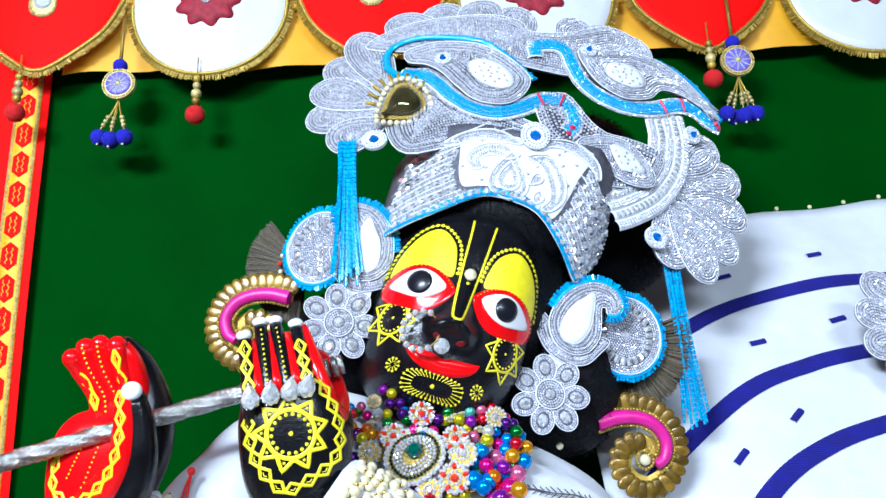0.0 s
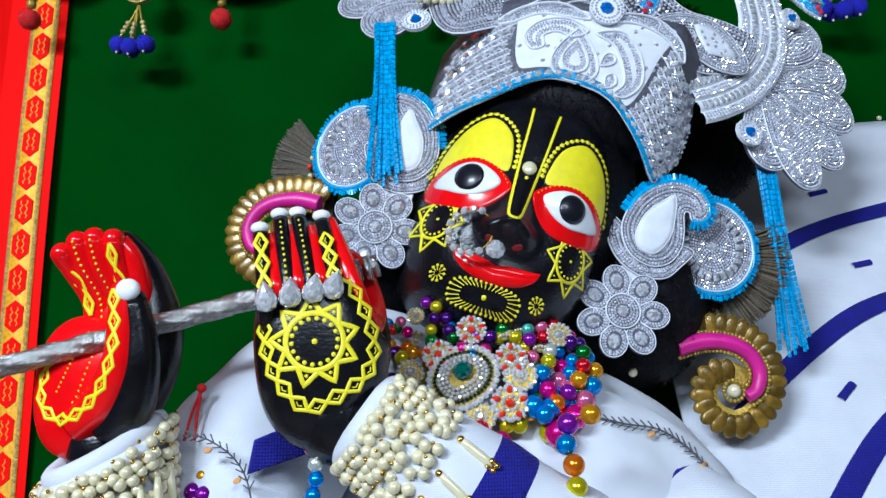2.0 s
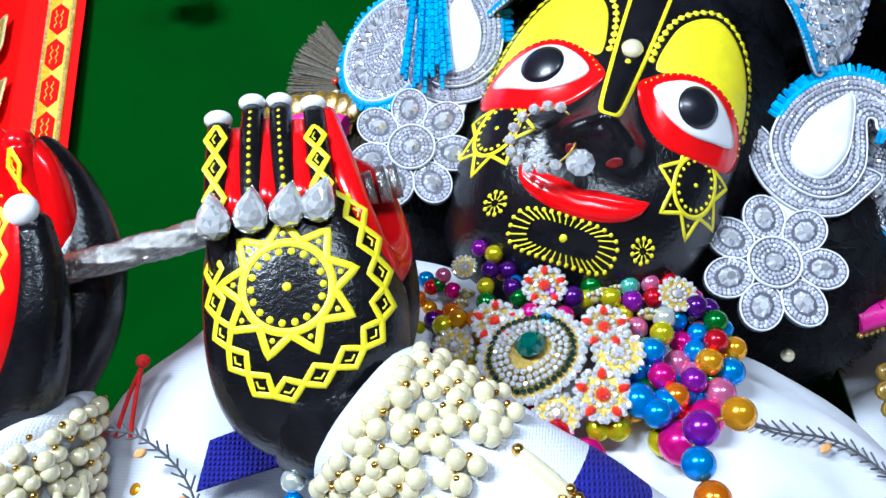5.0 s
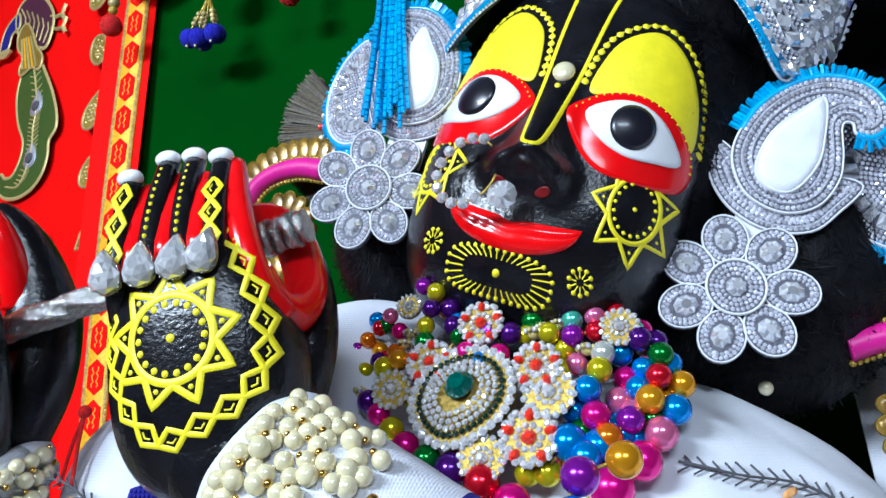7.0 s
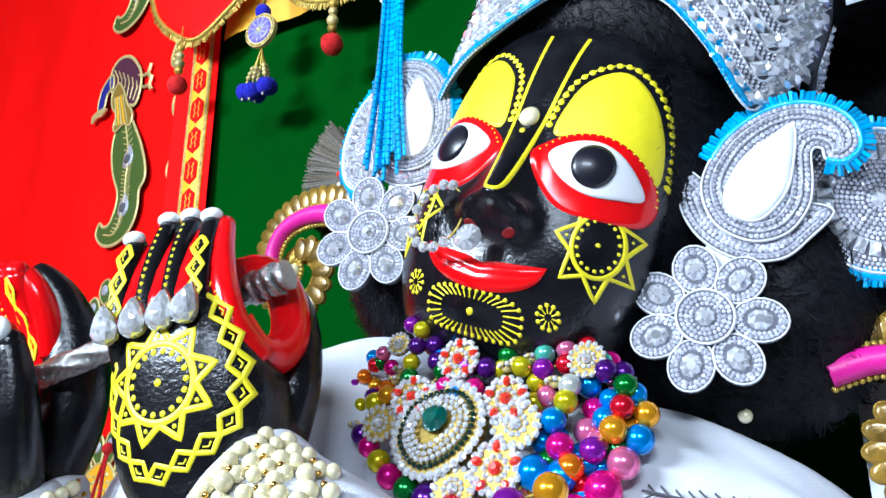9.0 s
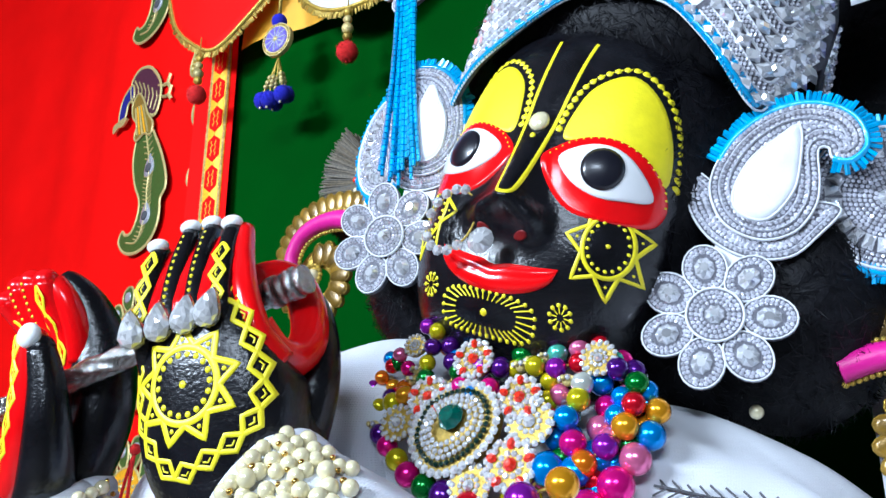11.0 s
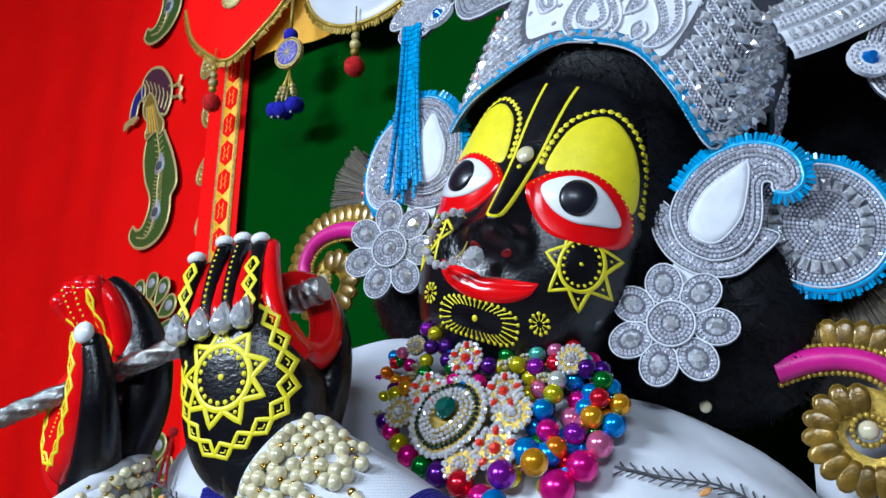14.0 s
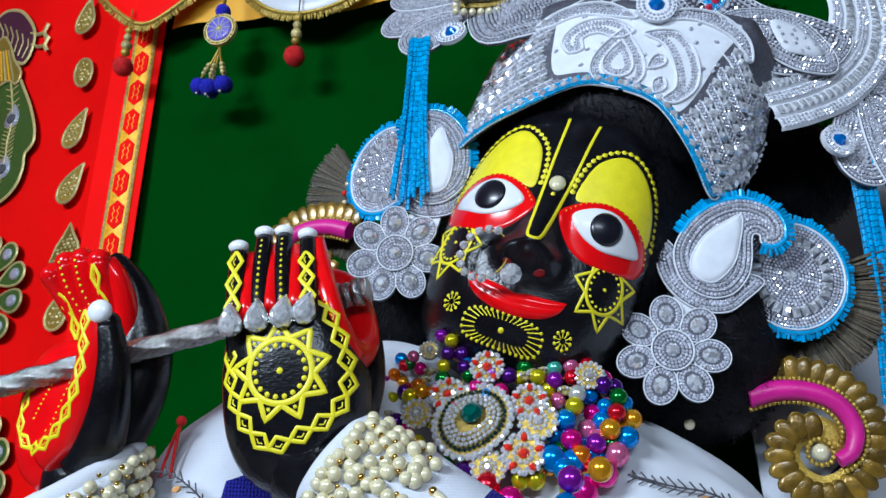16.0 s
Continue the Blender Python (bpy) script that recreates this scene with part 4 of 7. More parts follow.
    # red inner side, seen past the first finger and round the thumb
    me.tube(spline([h.flat(0.0175, 0.091, 0.036), h.flat(0.0225, 0.070, 0.024), h.flat(0.0275, 0.048, 0.016), h.flat(0.0335, 0.024, 0.016), h.flat(0.040, 0.008, 0.026)], 5), lambda t: 0.0055 + 0.0035 * t, RED, 16)
    me.tube(spline([h.flat(0.0310, 0.0290, 0.020), h.flat(0.0360, 0.0150, 0.028), h.flat(0.0410, 0.0120, 0.040), h.flat(0.0440, 0.0240, 0.054), h.flat(0.0410, 0.0430, 0.062), h.flat(0.0340, 0.0600, 0.064), h.flat(0.0240, 0.0670, 0.060), h.flat(0.0160, 0.0640, 0.050)], 6), lambda t: 0.0092 + 0.0020 * math.sin(math.pi * t), RED, 18)
    ff = [((-0.0300, 0.030), (-0.0321, 0.0256, 0.0863)), ((-0.0145, 0.032), (-0.0180, 0.0375, 0.0987)), ((0.0015, 0.033), (-0.0051, 0.0399, 0.0993)), ((0.0180, 0.034), (0.0124, 0.0329, 0.0936))]
    for k, ((u0, v0), (u1, y1, v1)) in enumerate(ff):
        mid = lambda q, d: h.flat(u0 + (u1 - u0) * q, v0 + (v1 - v0) * q, 0.008 + (y1 - 0.008) * q ** 1.6 + d)
        me.tube([h.flat(u0, v0 - 0.018, 0.014)] + [mid(q / 8, 0) for q in range(9)], lambda t: 0.0066 - 0.0012 * t, BLACK, 14)
        me.ball(h.flat(u1, v1 + 0.001, y1 - 0.003), 1, WHITE, 16, 10, (h.x * 0.0068, h.y * 0.0050, h.z * 0.0046))
        # paint along the finger
        fing = Sheet(h.o, h.x, h.z, lambda u, v: 0.008 + (y1 - 0.008) * max(0, (v - v0) / (v1 - v0)) ** 1.6 - 0.0068 + 0.0012 * max(0, (v - v0) / (v1 - v0)))
        if k in (0, 3):
            diamonds(me, fing, [(u0 + (u1 - u0) * 0.08, v0 + (v1 - v0) * 0.08), (u1, v1 - 0.003)], 0.0135 if k == 3 else 0.0160, 0.0088, YELLOW, 0.0005)
        else:
            for q in range(12):
                w = 0.14 + 0.068 * q
                dot(me, fing, u0 + (u1 - u0) * w, v0 + (v1 - v0) * w, 0.0012, 0.0012, YELLOW, 6)
    for k in range(3):
        (a0, a1), (b0, b1) = ff[k], ff[k + 1]
        c0 = ((a0[0] + b0[0]) / 2, (a0[1] + b0[1]) / 2)
        c1 = [(p + q) / 2 for p, q in zip(a1, b1)]
        me.tube([h.flat(c0[0] + (c1[0] - c0[0]) * q, c0[1] + (c1[2] - 0.012 - c0[1]) * q, 0.0085 + (c1[1] - 0.008) * q ** 1.6) for q in (0, 0.25, 0.5, 0.75, 1)], 0.0068, RED, 12)
    sun(me, h, 0.0, 0.0, 0.0195, 0.0195, 9, 0.0305, 0.0305, YELLOW, 0.0037, 92)
    chain = spline([(0.0225, 0.052), (0.029, 0.036), (0.0365, 0.018), (0.0405, 0.002), (0.0405, -0.012), (0.034, -0.0255), (0.0215, -0.034), (0.007, -0.040), (-0.006, -0.046), (-0.018, -0.036), (-0.0285, -0.020), (-0.0335, -0.002), (-0.0335, 0.016), (-0.031, 0.028)], 8)
    diamonds(me, h, chain, 0.0145, 0.0095, YELLOW)
    # the other hand, with its red palm
    h = HANDB
    # back of the hand, a crescent from the fingertips to the wrist
    me.tube(spline([h.flat(-0.016, 0.074, 0.032), h.flat(-0.006, 0.055, 0.046), h.flat(0.001, 0.030, 0.054), h.flat(0.004, 0.006, 0.057), h.flat(0.003, -0.020, 0.057), h.flat(-0.006, -0.045, 0.054), h.flat(-0.018, -0.068, 0.050), h.flat(-0.022, -0.11, 0.050)], 6), lambda t: 0.005 + 0.0165 * min(1.0, t / 0.4) ** 0.7 + 0.008 * max(0.0, t - 0.55), BLACK, 24)
    me.tube([h.flat(-0.028, -0.055, 0.056), h.flat(-0.022, -0.080, 0.052), h.flat(-0.016, -0.11, 0.05)], 0.029, BLACK, 24)
    super_form(me, h, -0.034, -0.038, 0.042, 0.041, 0.018, 0.053, RED)
    super_form(me, h, -0.022, 0.010, 0.052, 0.024, 0.018, 0.040, RED, 30, 20)
    lean = ((-0.035, -0.0525, 0.0575), (-0.0265, -0.0415, 0.0660), (-0.0170, -0.0290, 0.0685), (-0.0065, -0.0145, 0.0670))
    for k, (u0, u1, top) in enumerate(lean):
        way = [(u0, 0.004, 0.046), (u0 - 0.001, 0.026, 0.041), (u1 * 0.7 + u0 * 0.3, 0.048, 0.028), (u1, top, 0.020)]
        me.tube(spline([h.flat(*q) for q in way], 5), lambda t: 0.0098 - 0.0016 * t, RED, 14)
        me.ball(h.flat(u1, top, 0.020), 0.0083, RED, 14, 10)
        crest = spline([(q[1], q[2] - 0.0102 + 0.0005 * i) for i, q in enumerate(way)], 8)
        line = spline([(q[0], q[1]) for q in way], 8)
        fing = Sheet(h.o, h.x, h.z, lambda u, v, crest=crest: along(crest, v))
        if k in (0, 3):
            diamonds(me, fing, line[4:], 0.0165, 0.0066, YELLOW, 0.0006)
        else:
            for u, v in resample(line, 0.0042):
                dot(me, fing, u, v, 0.0011, 0.0010, YELLOW, 6)
    # red side of the first finger
    me.tube(spline([h.flat(-0.001, 0.018, 0.044), h.flat(0.000, 0.036, 0.037), h.flat(-0.004, 0.055, 0.029), h.flat(-0.012, 0.067, 0.025)], 5), lambda t: 0.0098 - 0.003 * t, RED, 16)
    # thumb: a red inner ridge that runs down into the heel of the palm, and its black back
    ridge = [(p[0], p[1], p[2], 0.0095 + 0.0065 * min(1.0, i / 24)) for i, p in enumerate(spline([(0.003, 0.024, 0.005), (0.0045, -0.004, 0.008), (0.0015, -0.028, 0.012), (-0.012, -0.050, 0.022), (-0.034, -0.064, 0.034)], 8))]
    me.tube([h.flat(a, b, c) for a, b, c, r in ridge], lambda t: 0.0095 + 0.0065 * min(1.0, t * 32 / 24), RED, 20)
    me.ball(h.flat(0.003, 0.0235, 0.005), 0.0097, RED, 14, 10)
    me.tube(spline([h.flat(0.0115, 0.018, 0.006), h.flat(0.0150, -0.002, 0.010), h.flat(0.0150, -0.025, 0.014), h.flat(0.0080, -0.048, 0.022), h.flat(-0.008, -0.070, 0.034)], 6), lambda t: 0.0085 + 0.010 * t, BLACK, 20)
    me.ball(h.flat(0.0115, 0.0185, 0.006), 0.0087, BLACK, 16, 10)
    me.ball(h.flat(0.0096, 0.0254, -0.0015), 1, WHITE, 16, 10, (h.x * 0.0088, h.y * 0.0055, h.z * 0.0080))
    low_palm = super_depth(-0.034, -0.038, 0.042, 0.041, 0.018, 0.053)

    def palm_depth(u, v):
        near = [c - math.sqrt(r * r - (u - a) ** 2 - (v - b) ** 2) for a, b, c, r in ridge if (u - a) ** 2 + (v - b) ** 2 < r * r]
        return min(near + [low_palm(u, v)])

    palm = Sheet(h.o, h.x, h.z, palm_depth)
    ring = spline([(0.000, 0.026), (0.0015, 0.012), (0.003, -0.004), (0.001, -0.022), (-0.006, -0.040), (-0.020, -0.0545), (-0.042, -0.063), (-0.058, -0.057), (-0.065, -0.044), (-0.060, -0.024), (-0.048, -0.006)], 8)
    diamonds(me, palm, ring, 0.0150, 0.0080, YELLOW)
    for u0, v0, u1, v1 in ((-0.020, 0.002, -0.036, -0.050), (-0.032, 0.0, -0.050, -0.042)):
        for q in range(14):
            dot(me, palm, u0 + (u1 - u0) * q / 13, v0 + (v1 - v0) * q / 13, 0.0008, 0.0007, YELLOW, 6)
    return tagged(me.build("statue"), "glossy black stone statue with painted face and raised hands", "statue")


HANDA = Sheet((-0.129, 0.647, 1.327), (0.047, 0.010, 0.005), (-0.007, -0.003, 0.08), super_depth(0.004, -0.005, 0.030, 0.047, 0.032, 0.068))
HANDB = Sheet((-0.27, 0.645, 1.34), (1, 0, 0), (0, 0, 1))
statue()


# ---- wig ----
def wig():
    root = thing("wig", (0.0, 0.87, 1.4), "bushy black curled hair wig round the statue's face", "wig")
    lumps = [
        (FACE.flat(0.006, 0.048, 0.042), ((FACE.x - FACE.y * 0.15) * 0.114, FACE.y * 0.106, FACE.z * 0.152)),
        (FACE.flat(0.006, 0.145, -0.012), ((FACE.x - FACE.y * 0.1) * 0.106, FACE.y * 0.052, FACE.z * 0.046)),
        # black filler added behind the crown, in the gap below the parrots
        (FACE.flat(0.045, 0.18, 0.110), (FACE.x * 0.080, FACE.y * 0.07, FACE.z * 0.12)),
        (Vector((0.128, 0.885, 1.390)), (Vector((0.070, 0, -0.01)), Vector((0, 0.062, 0)), Vector((0.008, 0, 0.088)))),
        (Vector((0.085, 0.885, 1.385)), (Vector((0.055, 0, 0)), Vector((0, 0.055, 0)), Vector((0, 0, 0.075)))),
        (Vector((-0.112, 0.885, 1.432)), (Vector((0.062, 0, 0)), Vector((0, 0.05, 0)), Vector((0, 0, 0.066)))),
        # two black filler lobes added between the crown and the spread
        (Vector((0.205, 0.965, 1.550)), (Vector((0.085, 0, 0.01)), Vector((0, 0.03, 0)), Vector((0, 0, 0.060)))),
        (Vector((0.180, 0.955, 1.665)), (Vector((0.085, 0, 0)), Vector((0, 0.03, 0)), Vector((0, 0, 0.080)))),
        (Vector((-0.01, 0.905, 1.37)), (Vector((0.11, 0, 0)), Vector((0, 0.06, 0)), Vector((0, 0, 0.07)))),
    ]
    for k, (c, ax) in enumerate(lumps):
        me = Mesh(HAIR)
        me.ball(c, 1, HAIR, 36, 24, ax)
        me.build("hair_mass", root)
        st = Mesh(HAIR)
        for q in range(3800 if k else 11000):
            d = Vector((random.gauss(0, 1), random.gauss(0, 1), random.gauss(0, 1))).normalized()
            if d.y > 0.35:
                continue
            p = c + ax[0] * d.x + ax[1] * d.y + ax[2] * d.z
            n = (ax[0].normalized() * d.x + ax[1].normalized() * d.y + ax[2].normalized() * d.z).normalized()
            t = (n.cross(Vector((random.uniform(-1, 1), random.uniform(-0.4, 0.4), random.uniform(-0.2, 1))))).normalized()
            l = random.uniform(0.008, 0.02)
            w = n.cross(t) * 0.00035
            a = p + n * 0.0004
            m1 = p + t * (l * 0.5) + n * random.uniform(0.001, 0.004)
            e = p + t * l + n * random.uniform(0.0, 0.006)
            st.add([a - w, a + w, m1 + w * 0.8, m1 - w * 0.8, e], [(0, 1, 2, 3), (3, 2, 4)], HAIR, False)
        tagged(st.build("loose_hair", root), kind="stuff")


wig()

# ---- crown ----
C_AT, C_X, C_Z = (0.00637, 0.83912, 1.43188), (0.9102, 0.1138, -0.3982), (0.3897, 0.0900, 0.9165)
CROWN = Sheet(C_AT, C_X, C_Z, lambda u, v: -0.072 + 1.2 * u * u + 30 * u ** 4 + (3.0 * (u + 0.02) ** 2 if u < -0.02 else 0) + 14 * max(0.0, u - 0.07) ** 2 + 11 * max(0.0, -0.075 - u) ** 2)
PLUME = Sheet(C_AT, C_X, C_Z, lambda u, v: -0.033 + 0.8 * u * u + 0.23 * (v - 0.27) + 0.25 * max(0.0, -0.1 - u))


def silver_piece(name, root, sh, outline, low=0.0, thick=0.004, cords=(0.004,), fill_step=0.0033, r=0.0016, holes=(), label=""):
    """A cut-out on darkened backing with piping along its edge and stones sewn all over it."""
    me = Mesh(STONEBACKING)
    plate(me, sh, outline, low, low + thick, STONEBACKING)
    base = me.build(name, root, label)
    me = Mesh(SILVERTHREAD)
    top = low + thick
    stroke(me, sh, outline, 0.0015, 0.0014, FELT, True, top - 0.001)
    for c in cords:
        stroke(me, sh, inset(outline, c), 0.0016, 0.0012, SILVERTHREAD, True, top)
    me.build("piping", base)
    me = Mesh(SILVER)
    coarse = outline[::3]
    reach = max(max(p[0] for p in outline) - min(p[0] for p in outline), max(p[1] for p in outline) - min(p[1] for p in outline)) / 2
    for k in range(int(reach / (fill_step * 1.12)) + 1):
        d = 0.0026 + fill_step * 1.12 * k
        for u, v in resample(inset(outline, d), fill_step * 0.98, True):
            if inside(outline, u, v) and not any(inside(q, u, v) for q in holes) and min(math.hypot(u - a, v - b) for a, b in coarse) > d * 0.8:
                seed(me, sh, u, v, r * random.uniform(0.95, 1.2), SILVER, top)
    tagged(me.build("stone_work", base), kind="stuff")
    return base


def petal(base, tip, width):
    cu, cv = base[0] * 0.40 + tip[0] * 0.60, base[1] * 0.40 + tip[1] * 0.60
    l = math.hypot(tip[0] - base[0], tip[1] - base[1]) * 0.86
    turn = math.degrees(math.atan2(base[1] - tip[1], base[0] - tip[0])) - 90
    return teardrop(cu, cv, width, l, turn, 30)


def gem_disc(root, sh, u, v, r, low):
    me = Mesh(FELT)
    plate(me, sh, ellipse(u, v, r, r, 20), low, low + 0.004, FELT)
    base = me.build("gem_disc", root)
    me = Mesh(SILVER)
    for q in (0.88, 0.66):
        seed_row(me, sh, ellipse(u, v, r * q, r * q, 20), 0.0032, 0.0016, SILVER, True, low + 0.004)
    me.build("stone_ring", base)
    me = Mesh(BLUEGEM)
    stone(me, sh, u, v, r * 0.42, r * 0.42, 0.004, BLUEGEM, 0, low + 0.004, 8)
    me.build("blue_gem", base, "faceted blue glass gem")


def crown():
    root = thing("crown", (0.05, 0.85, 1.6), "white felt crown sewn with silver stones and blue parrots", "crown")
    bottom = [(-0.122, 0.066), (-0.0742, 0.1008), (-0.0314, 0.1375), (-0.0019, 0.146), (0.0313, 0.1450), (0.062, 0.1256), (0.0951, 0.0982), (0.106, 0.112), (0.122, 0.150)]
    bottom = spline(bottom, 6)
    topline = [(-0.124, 0.180), (-0.10, 0.212), (-0.05, 0.222), (0.01, 0.230), (0.075, 0.250), (0.108, 0.235), (0.122, 0.185)]
    me = Mesh(STONEBACKING)
    nu, nv = 70, 16
    us = [-0.122 + 0.244 * i / nu for i in range(nu + 1)]
    me.grid([[CROWN.p(u * (1 + 0.12 * j / nv) if u < 0 else u, along(bottom, u) + (along(topline, u) - along(bottom, u)) * j / nv) for u in us] for j in range(nv + 1)], STONEBACKING)
    me.grid([[CROWN.flat(s * 0.122, along(bottom, s * 0.122) + (along(topline, s * 0.122) - along(bottom, s * 0.122)) * j / 6, CROWN.depth(0.122, 0) + 0.12 * k / 6) for k in ([0, 1, 2, 3, 4, 5, 6] if s > 0 else [6, 5, 4, 3, 2, 1, 0])] for s in (1,) for j in range(7)], STONEBACKING)
    me.grid([[CROWN.flat(-0.122, along(bottom, -0.122) + (along(topline, -0.122) - along(bottom, -0.122)) * j / 6, CROWN.depth(-0.122, 0) + 0.10 * k / 6) for k in (6, 5, 4, 3, 2, 1, 0)] for j in range(7)], STONEBACKING)
    body = me.build("cap", root)
    side = Sheet(CROWN.flat(0.1225, 0.0, 0.0), CROWN.y, CROWN.z)
    sw = Mesh(SILVER)
    d0 = CROWN.depth(0.122, 0)
    lo, hi = along(bottom, 0.122), along(topline, 0.122)
    for k in range(16):
        for j in range(40):
            v = lo + 0.003 + 0.0029 * j
            if v < hi - 0.002:
                if k % 3 == 0 and j % 2 == 0:
                    stone(sw, side, d0 + 0.005 + 0.0068 * k, v, 0.0036, 0.0032, 0.002, CRYSTAL, 45, 0.001, 4, 0.3)
                elif k % 3:
                    seed(sw, side, d0 + 0.005 + 0.0068 * k, v, 0.0017, SILVER, 0.001)
                    seed(sw, side, d0 + 0.0082 + 0.0068 * k, v, 0.0017, SILVER, 0.001)
    tagged(sw.build("side_stone_work", body), kind="stuff")
    body.modifiers.new("thickness", "SOLIDIFY").thickness = 0.003
    # rows of large and small stones that follow the lower edge on both sides
    rows = Mesh(CRYSTAL)
    small = Mesh(SILVER)
    cords = Mesh(FELT)
    bank = Mesh(SILVERTHREAD)
    motif_l = spline([(-0.055, 0.139), (-0.030, 0.146), (0.0, 0.152), (0.030, 0.150), (0.050, 0.141), (0.060, 0.160), (0.066, 0.20), (0.070, 0.243), (0.0, 0.226), (-0.07, 0.208), (-0.070, 0.17)], 4, True)
    for k in range(11):
        off = 0.004 + 0.0095 * k
        path = [(u, along(bottom, u) + off) for u in us if -0.1205 < u < 0.1205 and along(bottom, u) + off < along(topline, u) - 0.003]
        for seg in ([p for p in path if p[0] < 0], [p for p in path if p[0] >= 0]):
            if len(seg) < 3:
                continue
            if k % 2 == 0:
                pts = resample(seg, 0.0090)
                for i, (u, v) in enumerate(pts):
                    if not inside(motif_l, u, v):
                        a, b = pts[max(i - 1, 0)], pts[min(i + 1, len(pts) - 1)]
                        stone(rows, CROWN, u, v, 0.0058, 0.0054, 0.0030, CRYSTAL, math.degrees(math.atan2(b[1] - a[1], b[0] - a[0])) + 45, 0.0004, 4, 0.3)
                for d in (-0.0056, 0.0056):
                    line = [(u, v + d) for u, v in seg if not inside(motif_l, u, v + d)]
                    if len(line) > 2:
                        stroke(cords, CROWN, line, 0.0014, 0.0014, FELT)
            else:
                for d in (-0.0028, 0.0, 0.0028):
                    for u, v in resample([(u, v + d) for u, v in seg], 0.0029):
                        if not inside(motif_l, u, v):
                            seed(small, CROWN, u, v, 0.0015, SILVER, 0.0004)
    # the flowing motif of the middle
    scrolls = [
        teardrop(-0.010, 0.172, 0.046, 0.056, 12, 34),
        teardrop(-0.010, 0.171, 0.026, 0.034, 12, 24),
        spline([(-0.008, 0.200), (-0.030, 0.204), (-0.052, 0.194), (-0.060, 0.176), (-0.050, 0.164), (-0.040, 0.170), (-0.044, 0.180), (-0.034, 0.188), (-0.018, 0.188)], 5, True),
        spline([(0.0, 0.200), (0.018, 0.196), (0.032, 0.182), (0.040, 0.164), (0.034, 0.150), (0.046, 0.152), (0.055, 0.172), (0.046, 0.196), (0.024, 0.212)], 5, True),
        spline([(0.026, 0.152), (0.022, 0.162), (0.028, 0.168), (0.033, 0.160)], 5, True),
        teardrop(0.018, 0.178, 0.012, 0.018, 150, 16),
        spline([(-0.010, 0.212), (-0.04, 0.218), (-0.070, 0.208), (-0.090, 0.190), (-0.078, 0.188), (-0.055, 0.202), (-0.03, 0.206)], 5, True),
        spline([(0.004, 0.214), (0.030, 0.226), (0.060, 0.226), (0.085, 0.214), (0.078, 0.230), (0.050, 0.240), (0.020, 0.232)], 5, True),
    ]
    ground = Mesh(FELT)
    patch(ground, CROWN, inset(motif_l, 0.004), 0.0005, FELT, 8, (0.0, 0.185), 0.0003)
    ground.build("satin_ground", body, "plain white satin ground")
    for o in scrolls:
        stroke(cords, CROWN, o, 0.0022, 0.0022, FELT, True, 0.0004)
        seed_row(small, CROWN, inset(o, 0.0027), 0.0027, 0.0015, SILVER, True, 0.0006)
        seed_row(small, CROWN, inset(o, 0.0058), 0.0030, 0.0015, SILVER, True, 0.0006)
        stroke(bank, CROWN, inset(o, 0.0043), 0.0008, 0.001, SILVERTHREAD, True, 0.0004)
    for q in range(40):
        u, v = random.uniform(-0.075, 0.075), random.uniform(0.15, 0.24)
        if inside(motif_l, u, v) and not any(inside(o, u, v) for o in scrolls):
            stone(rows, CROWN, u, v, 0.0026, 0.0019, 0.0014, SILVERTHREAD, random.uniform(0, 90), 0.0004, 6)
    tagged(rows.build("crystal_work", body), kind="stuff")
    tagged(small.build("stone_work", body), kind="stuff")
    tagged(cords.build("white_cord", body), kind="stuff")
    tagged(bank.build("silver_cord", body), kind="stuff")
    me = Mesh(TURQ)
    edge = [(u, along(bottom, u) + 0.001) for u in us if u < 0.100]
    fringe(me, CROWN, edge, 0.0023, 0.0062, 0.0015, TURQ, low=0.001)
    stroke(me, CROWN, edge, 0.0035, 0.002, TURQ, low=0.001)
    tagged(me.build("turquoise_edging", body), kind="stuff")
    # fans of feathers
    for base, tips, w in (((-0.150, 0.225), ((-0.262, 0.352), (-0.276, 0.300), (-0.276, 0.250), (-0.262, 0.198), (-0.216, 0.160)), 0.058),
                          ((0.160, 0.262), ((0.228, 0.375), (0.276, 0.352), (0.298, 0.300), (0.294, 0.240), (0.262, 0.186), (0.212, 0.176)), 0.058),
                          ((-0.090, 0.330), ((-0.226, 0.386), (-0.180, 0.418), (-0.125, 0.436), (-0.065, 0.440)), 0.062),
                          ((0.060, 0.370), ((-0.010, 0.452), (0.040, 0.468), (0.095, 0.470)), 0.058)):
        for i, tip in enumerate(tips):
            o = petal(base, tip, w)
            silver_piece("feather_petal", root, PLUME, o, -0.006 - 0.0015 * (i % 2), 0.004, (0.0055, 0.011), 0.0033, 0.0017)
    # blank boards that join the wings to the cap
    silver_piece("wing_board", root, PLUME, spline([(-0.175, 0.285), (-0.120, 0.300), (-0.06, 0.268), (0.0, 0.262), (0.0, 0.225), (-0.06, 0.205), (-0.125, 0.165), (-0.165, 0.205)], 5, True), -0.004, 0.004, (0.006, 0.012), 0.0034, 0.0016)
    silver_piece("satin_board", root, PLUME, spline([(0.0182, 0.3236), (0.0574, 0.3003), (0.0807, 0.2943), (0.1012, 0.300), (0.1336, 0.3069), (0.1583, 0.3035), (0.1517, 0.2627), (0.1206, 0.2327), (0.093, 0.225), (0.0654, 0.2375), (0.0202, 0.2496), (0.0, 0.270), (-0.01, 0.295)], 4, True), 0.0, 0.004, (0.005, 0.010), 0.0048, 0.0017)
